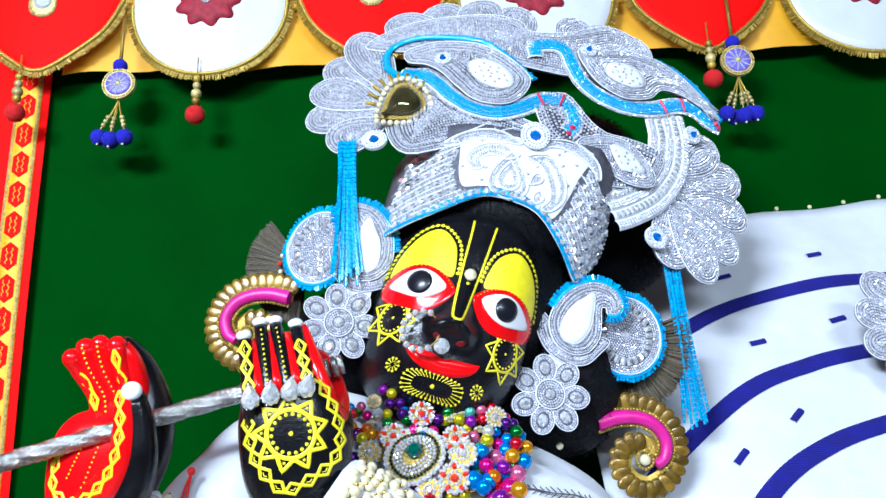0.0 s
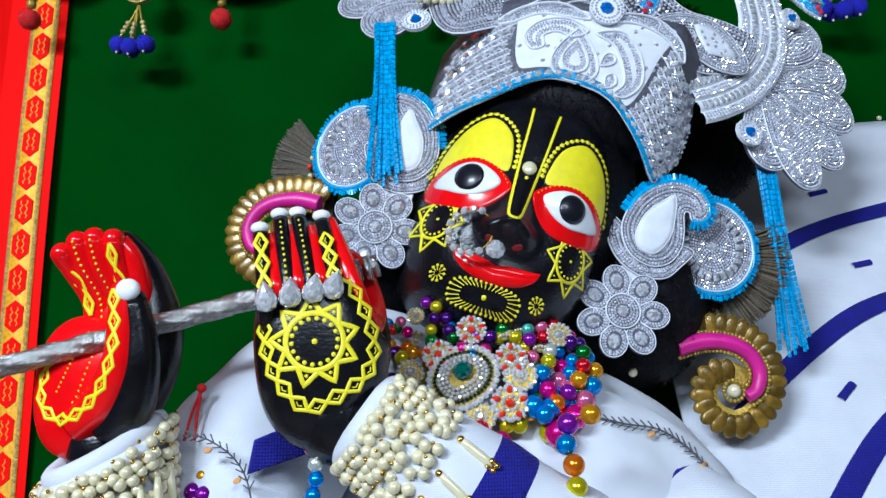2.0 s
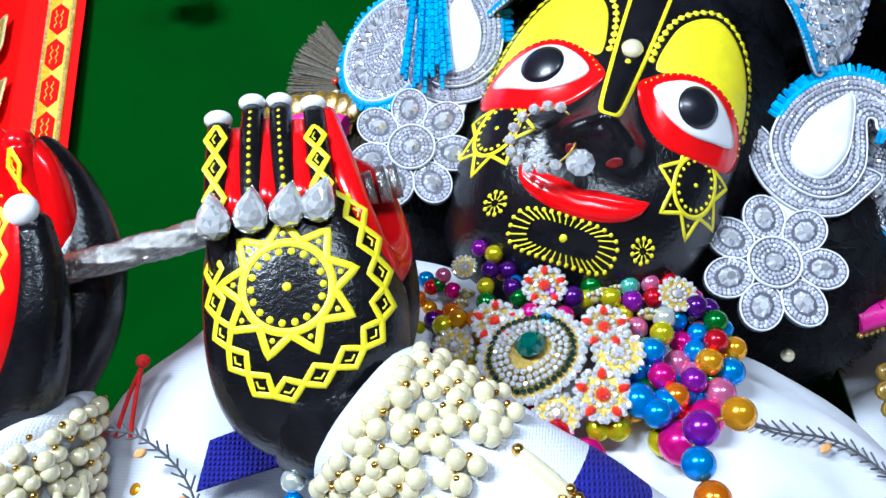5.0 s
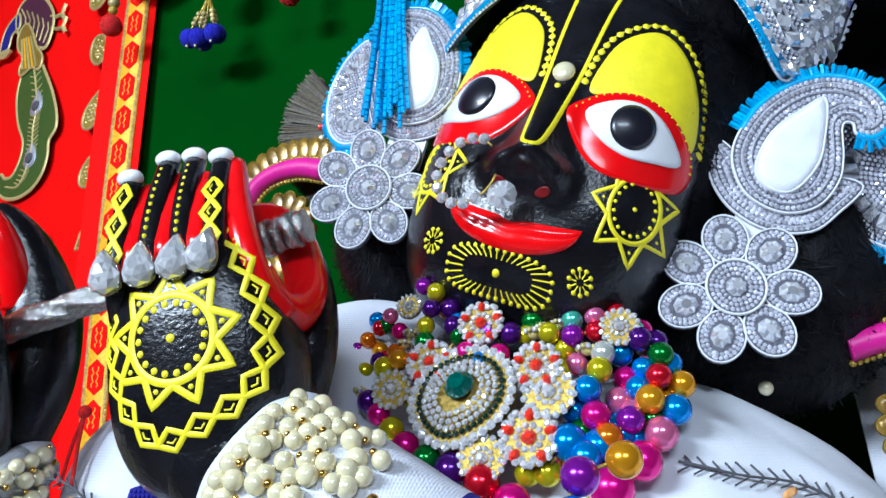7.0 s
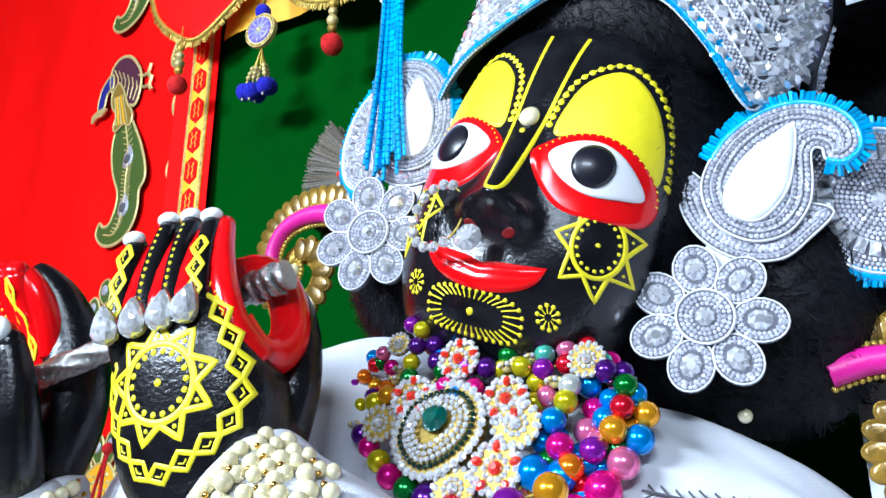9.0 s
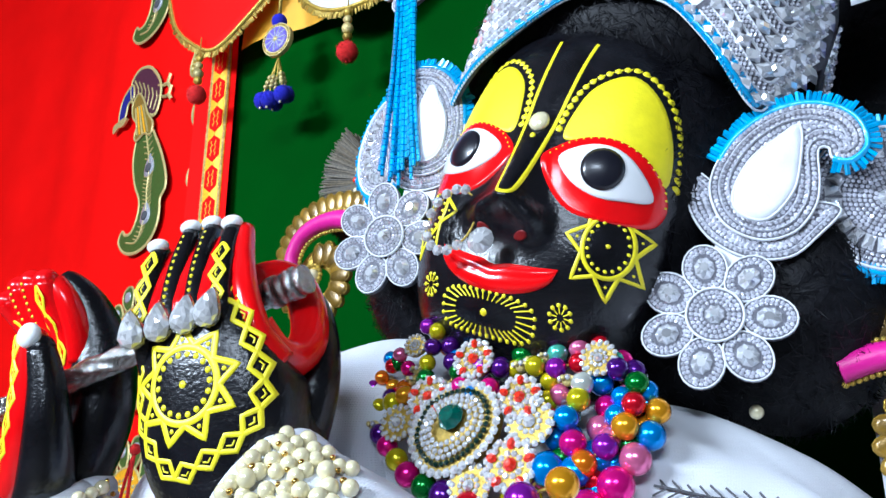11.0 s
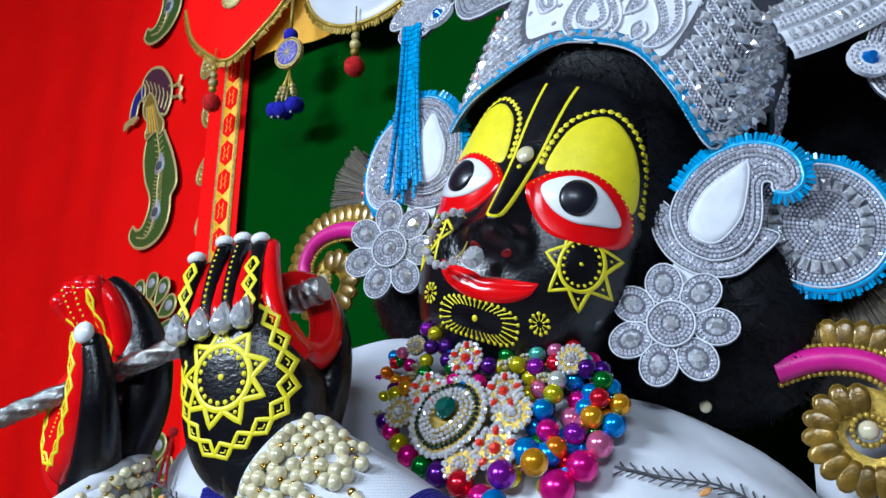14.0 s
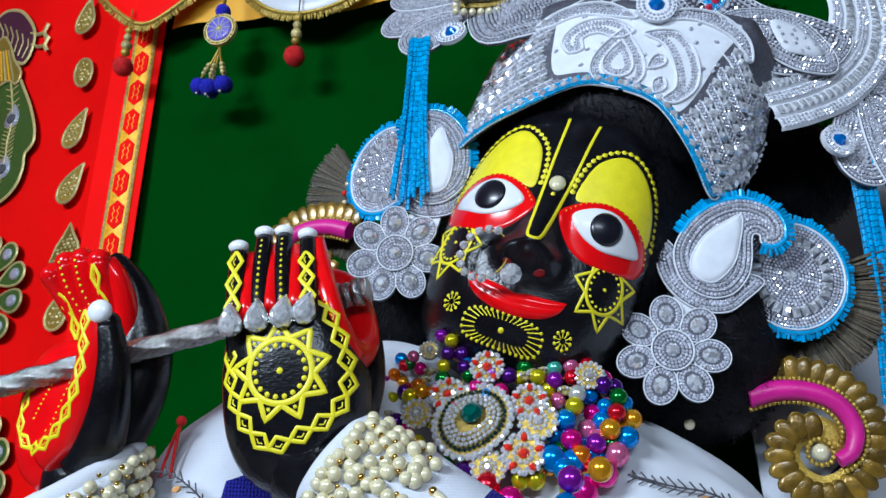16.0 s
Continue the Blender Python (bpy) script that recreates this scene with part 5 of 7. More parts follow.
    silver_piece("crest_board", root, PLUME, spline([(-0.2409, 0.3303), (-0.2046, 0.375), (-0.1349, 0.4043), (-0.0695, 0.4162), (-0.0476, 0.405), (0.0, 0.43), (0.0425, 0.4677), (0.0895, 0.4678), (0.105, 0.4431), (0.0608, 0.3903), (0.02, 0.36), (-0.0381, 0.345), (-0.0616, 0.343), (-0.1196, 0.340), (-0.1921, 0.325)], 4, True), -0.004, 0.004, (0.005, 0.010), 0.0034, 0.0017)
    # parrots
    parrots = (
        (spline([(-0.180, 0.316), (-0.164, 0.332), (-0.142, 0.343), (-0.103, 0.348), (-0.066, 0.344), (-0.030, 0.325), (-0.026, 0.300), (-0.039, 0.274), (-0.064, 0.262), (-0.085, 0.263), (-0.104, 0.274), (-0.126, 0.291), (-0.148, 0.300), (-0.170, 0.300)], 5, True), (-0.072, 0.306, 0.029, 0.019, -12),
         [(-0.1736, 0.2816), (-0.1583, 0.282), (-0.1447, 0.284), (-0.1227, 0.2715), (-0.1014, 0.2564), (-0.0765, 0.2498), (-0.0485, 0.2561), (-0.0246, 0.276), (-0.0059, 0.2984), (0.0147, 0.3087), (0.0326, 0.3023), (0.0406, 0.285), (0.0356, 0.2668)],
         [(-0.1698, 0.2784), (-0.1908, 0.2884), (-0.2024, 0.3122), (-0.1963, 0.333), (-0.1731, 0.3485), (-0.1438, 0.3544), (-0.1128, 0.3565), (-0.0858, 0.3542), (-0.0552, 0.3418), (-0.0228, 0.3242)], (0.034, 0.285)),
        (spline([(0.018, 0.390), (0.020, 0.406), (0.046, 0.416), (0.075, 0.4341), (0.114, 0.4443), (0.152, 0.4417), (0.188, 0.4304), (0.222, 0.412), (0.1787, 0.4136), (0.154, 0.4106), (0.1318, 0.4005), (0.120, 0.3775), (0.0908, 0.3577), (0.0624, 0.3576), (0.0412, 0.3668)], 5, True), (0.081, 0.392, 0.028, 0.018, 10),
         [(-0.030, 0.362), (-0.036, 0.376), (-0.0279, 0.3864), (-0.0113, 0.3936), (0.0037, 0.3887), (0.0171, 0.370), (0.0343, 0.353), (0.060, 0.3442), (0.0929, 0.3475), (0.1286, 0.3663), (0.1579, 0.3932), (0.1807, 0.4041), (0.2084, 0.4015), (0.2281, 0.4054)],
         [(0.0974, 0.4402), (0.1269, 0.4465), (0.1582, 0.4465), (0.1936, 0.4363), (0.2291, 0.4144)], (-0.030, 0.368)),
    )
    for o, white, neck, crest, beak in parrots:
        hole = ellipse(*white[:4], 26, white[4])
        base = silver_piece("parrot_body", root, PLUME, o, 0.002, 0.005, (0.005, 0.010, 0.015), 0.0032, 0.0016, (hole,), "silver stone parrot body with a white eye of felt")
        me = Mesh(FELT)
        patch(me, PLUME, hole, 0.0085, FELT, 3, None, 0.007)
        stroke(me, PLUME, hole, 0.002, 0.0018, SILVERTHREAD, True, 0.0075)
        for k in range(16):
            w = 2.4 * k
            stone(me, PLUME, white[0] + white[2] * 0.2 * math.sqrt(k) * math.cos(w), white[1] + white[3] * 0.2 * math.sqrt(k) * math.sin(w), 0.0024, 0.0017, 0.0012, SILVERTHREAD, 40 * k, 0.0086, 6)
        me.build("felt_eye", base)
        path = resample(spline(neck, 8), 0.003)
        me = Mesh(FELT)
        stroke(me, PLUME, path, 0.022, 0.004, FELT, low=0.001)
        nb = me.build("neck", root, "turquoise beaded neck")
        me = Mesh(TURQ)
        n = len(path)
        for i in range(1, n - 1):
            tx, ty = path[i + 1][0] - path[i - 1][0], path[i + 1][1] - path[i - 1][1]
            l = math.hypot(tx, ty) or 1
            for q in range(-3, 4):
                for half in (0, 0.5):
                    t = 0.0022 * q
                    s = half * 0.003
                    seed(me, PLUME, path[i][0] - ty / l * t + tx / l * s, path[i][1] + tx / l * t + ty / l * s, 0.0015, TURQ, 0.0048 - 0.0001 * q * q)
        tagged(me.build("turquoise_beadwork", nb), kind="stuff")
        me = Mesh(PINKBEAD)
        for i in (int(n * 0.70), int(n * 0.80)):
            tx, ty = path[i + 1][0] - path[i - 1][0], path[i + 1][1] - path[i - 1][1]
            l = math.hypot(tx, ty) or 1
            stroke(me, PLUME, [(path[i][0] + ty / l * 0.009, path[i][1] - tx / l * 0.009), (path[i][0] - ty / l * 0.009, path[i][1] + tx / l * 0.009)], 0.003, 0.002, PINKBEAD, low=0.006)
        seed(me, PLUME, path[-4][0], path[-4][1], 0.004, PINKBEAD, 0.006)
        stone(me, PLUME, path[-2][0], path[-2][1] - 0.004, 0.0036, 0.0036, 0.003, PINKBEAD, 0, 0.005, 6)
        tagged(me.build("pink_beadwork", nb), kind="stuff")
        me = Mesh(SILVER)
        for side in (-0.0105, 0.0105):
            for i in range(1, n - 1):
                tx, ty = path[i + 1][0] - path[i - 1][0], path[i + 1][1] - path[i - 1][1]
                l = math.hypot(tx, ty) or 1
                seed(me, PLUME, path[i][0] - ty / l * side, path[i][1] + tx / l * side, 0.0018, SILVER, 0.003)
        tagged(me.build("stone_edging", nb), kind="stuff")
        me = Mesh(TURQ)
        cp = resample(spline(crest, 8), 0.003)
        stroke(me, PLUME, cp, 0.007, 0.003, TURQ, low=0.003)
        fringe(me, PLUME, cp[::-1], 0.0028, 0.006, 0.0013, TURQ, low=0.003)
        tagged(me.build("crest", root, "turquoise bugle bead crest"), kind="stuff")
    # band of long stones that bends from the cap to the second fan
    mid = resample(spline([(0.146, 0.372), (0.163, 0.335), (0.166, 0.295), (0.152, 0.252), (0.128, 0.218), (0.106, 0.196)], 8), 0.0035)
    for lane, mt in ((-0.024, 0), (-0.012, 1), (0.0, 0), (0.012, 1), (0.024, 0)):
        me = Mesh(FELT)
        line = []
        for i in range(len(mid)):
            a, b = mid[max(i - 1, 0)], mid[min(i + 1, len(mid) - 1)]
            l = math.hypot(b[0] - a[0], b[1] - a[1])
            line.append((mid[i][0] - (b[1] - a[1]) / l * lane, mid[i][1] + (b[0] - a[0]) / l * lane))
        stroke(me, PLUME, line, 0.0128, 0.003, FELT, low=-0.001)
        bb = me.build("arm_band", root)
        me = Mesh(CRYSTAL)
        for i in range(1, len(line) - 1):
            a = math.degrees(math.atan2(line[i + 1][1] - line[i - 1][1], line[i + 1][0] - line[i - 1][0]))
            if mt:
                if i % 2 == 0:
                    stone(me, PLUME, *line[i], 0.0036, 0.0056, 0.002, CRYSTAL, a, 0.002, 4, 0.4)
            else:
                tx, ty = math.cos(radians(a)), math.sin(radians(a))
                for q in (-0.003, 0, 0.003):
                    seed(me, PLUME, line[i][0] - ty * q, line[i][1] + tx * q, 0.0016, SILVER, 0.002)
        tagged(me.build("stone_work", bb), kind="stuff")
    # pale leaf with dark stones between the band and the cap
    leaf = spline([(0.050, 0.262), (0.075, 0.284), (0.110, 0.292), (0.146, 0.272), (0.150, 0.250), (0.120, 0.236), (0.085, 0.240), (0.06, 0.240)], 5, True)
    hole = spline([(0.088, 0.276), (0.112, 0.280), (0.138, 0.264), (0.112, 0.250), (0.098, 0.258)], 5, True)
    base = silver_piece("felt_leaf", root, PLUME, leaf, 0.004, 0.004, (0.004, 0.008), 0.0031, 0.0015, (hole,))
    me = Mesh(FELT)
    patch(me, PLUME, hole, 0.0095, FELT, 3, None, 0.008)
    for k in range(12):
        stone(me, PLUME, 0.112 + 0.006 * math.sqrt(k) * math.cos(2.4 * k), 0.266 + 0.0036 * math.sqrt(k) * math.sin(2.4 * k), 0.0022, 0.0018, 0.0012, SILVERTHREAD, 30 * k, 0.0096, 6)
    me.build("felt_eye", base)
    for u, v, r in ((-0.164, 0.172, 0.014), (0.190, 0.364, 0.012), (0.172, 0.190, 0.014)):
        gem_disc(root, PLUME, u, v, r, 0.001)
    gem_disc(root, CROWN, 0.0, 0.226, 0.016, 0.002)
    gem_disc(root, PLUME, -0.130, 0.310, 0.010, 0.007)
    gem_disc(root, PLUME, 0.027, 0.402, 0.010, 0.007)


crown()


def brooch():
    root = thing("crown_brooch", (-0.04, 0.82, 1.7), "smoky drop brooch rimmed with pearls pinned on the crown", "brooch")
    sh = Sheet(PLUME.p(-0.153, 0.226, 0.006), PLUME.x, PLUME.z)
    o = teardrop(0, 0, 0.050, 0.060, 150, 30)
    me = Mesh(GOLDTRIM)
    plate(me, sh, o, -0.004, 0.004, GOLDTRIM)
    me.build("mount", root)
    me = Mesh(SMOKE)
    patch(me, sh, inset(o, 0.005), 0.007, SMOKE, 4, None, 0.003, 0.005)
    me.build("drop_stone", root, "smoky gold glass drop")
    for u, v in resample([(u * 1.22, v * 1.22) for u, v in o], 0.0078, True):
        me = Mesh(PEARL)
        me.ball(sh.p(u, v, 0.003), 0.0036, PEARL, 10, 7)
        me.build("pearl", root)
    me = Mesh(GOLDTRIM)
    for k in range(9):
        w = radians(70 + 16 * k)
        me.tube([sh.p(0.024 * math.cos(w), 0.028 * math.sin(w), 0.0), sh.p(0.040 * math.cos(w), 0.044 * math.sin(w), 0.002)], 0.0022, GOLDTRIM, 6)
    me.build("gold_fan", root)


SMOKE = material("smoky_glass", (0.10, 0.085, 0.03), 0.06, 0.6, 0.7, 60, 0.0, 100, coat=1.0)
brooch()


def bead_strings(top, bottom, spread_top, spread_bottom, n):
    root = thing("bead_strings", top, "hanging bunch of turquoise bugle bead strings below the crown", "bead strings", "turquoise bead strings")
    top, bottom = Vector(top), Vector(bottom)
    for k in range(n):
        s = (k / (n - 1) - 0.5)
        me = Mesh(TURQ)
        a = top + Vector((s * spread_top, random.uniform(-0.002, 0.002), 0))
        b = bottom + Vector((s * spread_bottom + random.uniform(-0.003, 0.003), random.uniform(-0.003, 0.003), random.uniform(-0.012, 0.012)))
        l = (b - a).length
        m = int(l / 0.0052)
        for i in range(m):
            p, q = a.lerp(b, i / m), a.lerp(b, (i + 0.86) / m)
            bow = Vector((0.006 * s * math.sin(math.pi * i / m) * -1, 0, 0))
            me.tube([p + bow, q + bow], 0.0016, TURQ, 6, True, 1.0, False)
        tagged(me.build("bead_string", root), kind="stuff")


bead_strings((-0.1059, 0.821, 1.6586), (-0.1053, 0.808, 1.494), 0.019, 0.030, 17)
bead_strings((0.262, 0.868, 1.530), (0.272, 0.876, 1.338), 0.016, 0.028, 14)


# ---- earrings ----
def earring(flower_sheet, side, shift, disc_sheet, disc_at, turn, flower_face):
    root = thing("earring", flower_sheet.o, "silver stone paisley earring with turquoise fringe and crystal flower", "earring", "earrings")
    c, s_ = math.cos(radians(turn)), math.sin(radians(turn))

    def put(pts):
        out = []
        for u, v in pts:
            u, v = u * side, v - 0.085
            out.append((u * c - v * s_ + shift[0], u * s_ + v * c + 0.085 + shift[1]))
        return out

    sh = flower_sheet
    body = put(spline([(0.0257, 0.108), (0.031, 0.090), (0.0325, 0.075), (0.026, 0.058), (0.010, 0.049), (-0.010, 0.053), (-0.0225, 0.068), (-0.025, 0.085), (-0.019, 0.107), (-0.006, 0.125), (0.0112, 0.1356), (0.030, 0.1365), (0.043, 0.129), (0.0485, 0.117), (0.043, 0.1065), (0.034, 0.1055), (0.0305, 0.111)], 5, True))
    drop = put(spline([(0.0128, 0.1199), (0.019, 0.095), (0.0190, 0.078), (0.0106, 0.0610), (-0.003, 0.0605), (-0.0105, 0.0704), (-0.008, 0.092), (0.002, 0.108)], 5, True))
    wing = put(spline([(-0.0360, 0.0811), (-0.034, 0.062), (-0.0175, 0.0445), (0.006, 0.038), (0.0275, 0.0445), (0.038, 0.060), (0.0454, 0.0781), (0.030, 0.078), (0.022, 0.064), (0.010, 0.055), (-0.008, 0.059), (-0.020, 0.074)], 5, True))
    silver_piece("lower_wing", root, sh, wing, -0.002, 0.004, (0.0035,), 0.0030, 0.0015)
    base = silver_piece("paisley", root, sh, body, 0.0, 0.005, (0.0052, 0.0100), 0.0030, 0.0015, (drop,))
    me = Mesh(FELT)
    patch(me, sh, drop, 0.0072, FELT, 4, None, 0.005, 0.0012)
    stroke(me, sh, drop, 0.002, 0.002, FELT, True, 0.0056)
    me.build("white_drop", base, "plain white satin drop")
    me = Mesh(TURQ)
    outer = put(spline([(-0.024, 0.090), (-0.019, 0.107), (-0.006, 0.125), (0.0112, 0.1356), (0.030, 0.1365), (0.043, 0.129), (0.0485, 0.117), (0.043, 0.1065), (0.034, 0.1055)], 8))
    fringe(me, sh, outer, 0.0025, 0.0070, 0.0015, TURQ, low=0.0035)
    stroke(me, sh, outer, 0.0042, 0.002, TURQ, low=0.0035)
    tagged(me.build("turquoise_fringe", base), kind="stuff")
    # flower of seven petals
    sh = flower_face
    me = Mesh(FELT)
    plate(me, sh, ellipse(0, 0.0, 0.022, 0.022, 30), 0.0, 0.003, STONEBACKING)
    plate(me, flower_sheet, put([(-0.012, 0.020), (0.016, 0.020), (0.016, 0.046), (-0.012, 0.046)]), -0.003, 0.0, FELT)
    fl = me.build("flower_back", root)
    for k in range(7):
        w = radians(100 + 360 / 7 * k)
        pu, pv = 0.0278 * math.cos(w), 0.0278 * math.sin(w)
        me = Mesh(FELT)
        o = ellipse(pu, pv, 0.0146, 0.0124, 22, math.degrees(w))
        plate(me, sh, o, 0.001, 0.0055, STONEBACKING)
        stroke(me, sh, inset(o, 0.0004), 0.0012, 0.0012, FELT, True, 0.0050)
        for q in (0.0026, 0.0046):
            seed_row(me, sh, inset(o, q), 0.0026, 0.0014, SILVER, True, 0.0056)
        stone(me, sh, pu, pv, 0.0068, 0.0058, 0.0036, CRYSTAL, math.degrees(w), 0.0056, 8, 0.4)
        me.build("petal", root)
    me = Mesh(FELT)
    o = ellipse(0, 0, 0.0152, 0.0152, 26)
    plate(me, sh, o, 0.004, 0.0075, STONEBACKING)
    stroke(me, sh, o, 0.0016, 0.0016, FELT, True, 0.0070)
    for q in (0.0026, 0.0052, 0.0078):
        seed_row(me, sh, inset(o, q), 0.0026, 0.0014, SILVER, True, 0.0076)
    stone(me, sh, 0, 0, 0.0056, 0.0056, 0.004, CRYSTAL, 0, 0.0076, 8, 0.4)
    me.build("flower_heart", root)
    # round disc behind
    ds = disc_sheet
    du, dv = disc_at
    me = Mesh(FELT)
    o = ellipse(du, dv, 0.043, 0.043, 44)
    plate(me, ds, o, -0.004, 0.0, STONEBACKING)
    stroke(me, ds, inset(o, 0.0006), 0.002, 0.002, FELT, True, -0.0005)
    disc = me.build("disc", root)
    me = Mesh(SILVER)
    for q in (0.003, 0.0056, 0.0082):
        seed_row(me, ds, inset(o, q), 0.0028, 0.0015, SILVER, True, 0.0)
    for q in (0.0205, 0.0232, 0.0259, 0.0286, 0.0313, 0.034, 0.037):
        seed_row(me, ds, inset(o, q), 0.0029, 0.0015, SILVER, True, 0.0)
    tagged(me.build("stone_work", disc), kind="stuff")
    me = Mesh(CRYSTAL)
    for i, (u, v) in enumerate(resample(inset(o, 0.0145), 0.0075, True)):
        stone(me, ds, u, v, 0.0044, 0.0064, 0.0030, CRYSTAL, math.degrees(math.atan2(v - dv, u - du)) + 90 + random.uniform(-15, 15), 0.0, 4, 0.35)
    stone(me, ds, du, dv, 0.005, 0.005, 0.003, CRYSTAL, 0, 0, 8)
    tagged(me.build("crystal_ring", disc), kind="stuff")
    me = Mesh(TURQ)
    fringe(me, ds, o, 0.0026, 0.0078, 0.0015, TURQ, True, low=-0.001)
    stroke(me, ds, ellipse(du, dv, 0.0450, 0.0450, 44), 0.0045, 0.003, TURQ, True, -0.002)
    tagged(me.build("turquoise_fringe", disc), kind="stuff")


earring(Sheet((0.104, 0.812, 1.364), (0.91, 0.16, -0.38), (0.3897, 0.0900, 0.9165)), 1, (0, 0), Sheet((0.17, 0.838, 1.44), (0.93, 0.30, -0.25), (0.3897, 0.0900, 0.9165)), (0.0316, -0.0035), 0, Sheet((0.104, 0.812, 1.364), (0.99, 0.14, -0.08), (0.08, 0.09, 0.99)))
EARL = Sheet((-0.1135, 0.816, 1.449), (0.9, -0.42, -0.1), (0.1, 0.05, 1))
earring(Sheet((-0.1135, 0.818, 1.449), (1.0, 0.0, -0.1), (0.1, 0.05, 1)), -1, (0.027, -0.004), Sheet(EARL.flat(0, 0, 0.008), EARL.x, EARL.z), (-0.047, 0.0887), -10, Sheet((-0.1125, 0.808, 1.4455), (1, 0.10, -0.10), (0.1, 0.05, 1)))


def bristle_fan(at, a0, a1, r):
    root = thing("bristle_fan", at, "fan of stiff brown peacock feather bristles behind an earring", "feather fan", "bristle fans")
    sh = Sheet(at, (1, 0, 0), (0, 0, 1))
    me = Mesh(FEATHER)
    for k in range(3200):
        w = radians(random.uniform(a0, a1))
        l = r * random.uniform(0.9, 1.05)
        d = random.uniform(-0.006, 0.006)
        p, q = sh.flat(0.02 * math.cos(w), 0.02 * math.sin(w), d), sh.flat(l * math.cos(w), l * math.sin(w), d * 2)
        s = sh.flat(-math.sin(w) * 0.0007, math.cos(w) * 0.0007, random.uniform(-0.0003, 0.0003)) - sh.o
        me.add([p - s, p + s, q + s * 0.6, q - s * 0.6], [(0, 1, 2, 3)], FEATHER, False)
    tagged(me.build("bristle", root), kind="stuff")
    for k in range(7):
        w = radians(a0 + (a1 - a0) * (k + 0.5) / 7)
        me = Mesh(PEARL if k % 2 else REDSTONE)
        me.ball(sh.flat(0.028 * math.cos(w), 0.028 * math.sin(w), -0.012), 0.0028, PEARL if k % 2 else REDSTONE, 8, 6)
        me.build("bead", root)


bristle_fan((0.196, 0.880, 1.428), -150, 20, 0.078)
bristle_fan((-0.163, 0.886, 1.528), 125, 265, 0.066)


def spiral(at, side, size):
    root = thing("spiral_ornament", at, "amber gold stone spiral ornament with a magenta satin roll", "ornament", "spiral ornaments")
    sh = Sheet(at, (1, 0.10 * side, 0), (0, 0, 1))
    sh.x, sh.z = sh.x * size, sh.z * size
    f = lambda pts: [(u * side, v) for u, v in pts]
    roll = f(spline([(-0.062, 0.034), (-0.036, 0.041), (-0.008, 0.040), (0.014, 0.030), (0.026, 0.010), (0.022, -0.010), (0.010, -0.019)], 8))
    me = Mesh(MAGENTA)
    me.tube([sh.p(u, v, 0.006) for u, v in roll], lambda t: 0.0085 - 0.003 * t, MAGENTA, 12)
    me.build("satin_roll", root)
    outer = f(spline([(-0.066, 0.052), (-0.036, 0.060), (0.0, 0.058), (0.028, 0.044), (0.044, 0.016), (0.042, -0.014), (0.026, -0.038), (0.0, -0.050), (-0.024, -0.042), (-0.036, -0.022), (-0.034, -0.002), (-0.020, 0.010), (-0.004, 0.010)], 8))
    pts = resample(outer, 0.0115)
    for i, (u, v) in enumerate(pts):
        a, b = pts[max(i - 1, 0)], pts[min(i + 1, len(pts) - 1)]
        ang = math.degrees(math.atan2(b[1] - a[1], b[0] - a[0]))
        me = Mesh(GOLDSTONE)
        patch(me, sh, ellipse(u, v, 0.0084, 0.0130, 14, ang), 0.0025, GOLDSTONE, 3, None, -0.002, 0.0012)
        stroke(me, sh, ellipse(u, v, 0.0080, 0.0126, 14, ang), 0.0010, 0.0008, GOLDTRIM, True, 0.0018)
        me.build("amber_stone", root)
    me = Mesh(GOLDTRIM)
    back = f([(-0.066, 0.042), (-0.03, 0.052), (0.0, 0.050), (0.024, 0.038), (0.038, 0.014), (0.036, -0.014), (0.022, -0.034), (0.0, -0.044), (-0.02, -0.036), (-0.030, -0.020), (-0.028, -0.004), (-0.014, 0.008), (0.0, 0.008), (0.012, 0.0), (0.012, -0.012)])
    stroke(me, sh, spline(back, 6), 0.024, 0.002, GOLDTRIM, low=-0.003)
    for d in (0.0105, -0.0105):
        line = []
        for i in range(len(roll)):
            a, b = roll[max(i - 1, 0)], roll[min(i + 1, len(roll) - 1)]
            l = math.hypot(b[0] - a[0], b[1] - a[1])
            line.append((roll[i][0] - (b[1] - a[1]) / l * d, roll[i][1] + (b[0] - a[0]) / l * d))
        for u, v in resample(line, 0.0042):
            me.ball(sh.p(u, v, 0.005), 0.0021, GOLDTRIM, 6, 4)
    for k in range(16):
        w = 2 * math.pi * k / 16
        me.ball(sh.p(side * -0.004 + 0.011 * math.cos(w), -0.012 + 0.011 * math.sin(w), 0.006), 0.0021, GOLDTRIM, 6, 4)
    tagged(me.build("gold_beading", root), kind="stuff")
    me = Mesh(GOLDPALE)
    me.ball(sh.p(side * -0.004, -0.012, 0.006), 0.0062, PEARL, 12, 8)
    me.build("centre_pearl", root)


spiral((0.2105, 0.862, 1.3065), 1, 0.84)
spiral((-0.226, 0.866, 1.456), -1, 0.84)


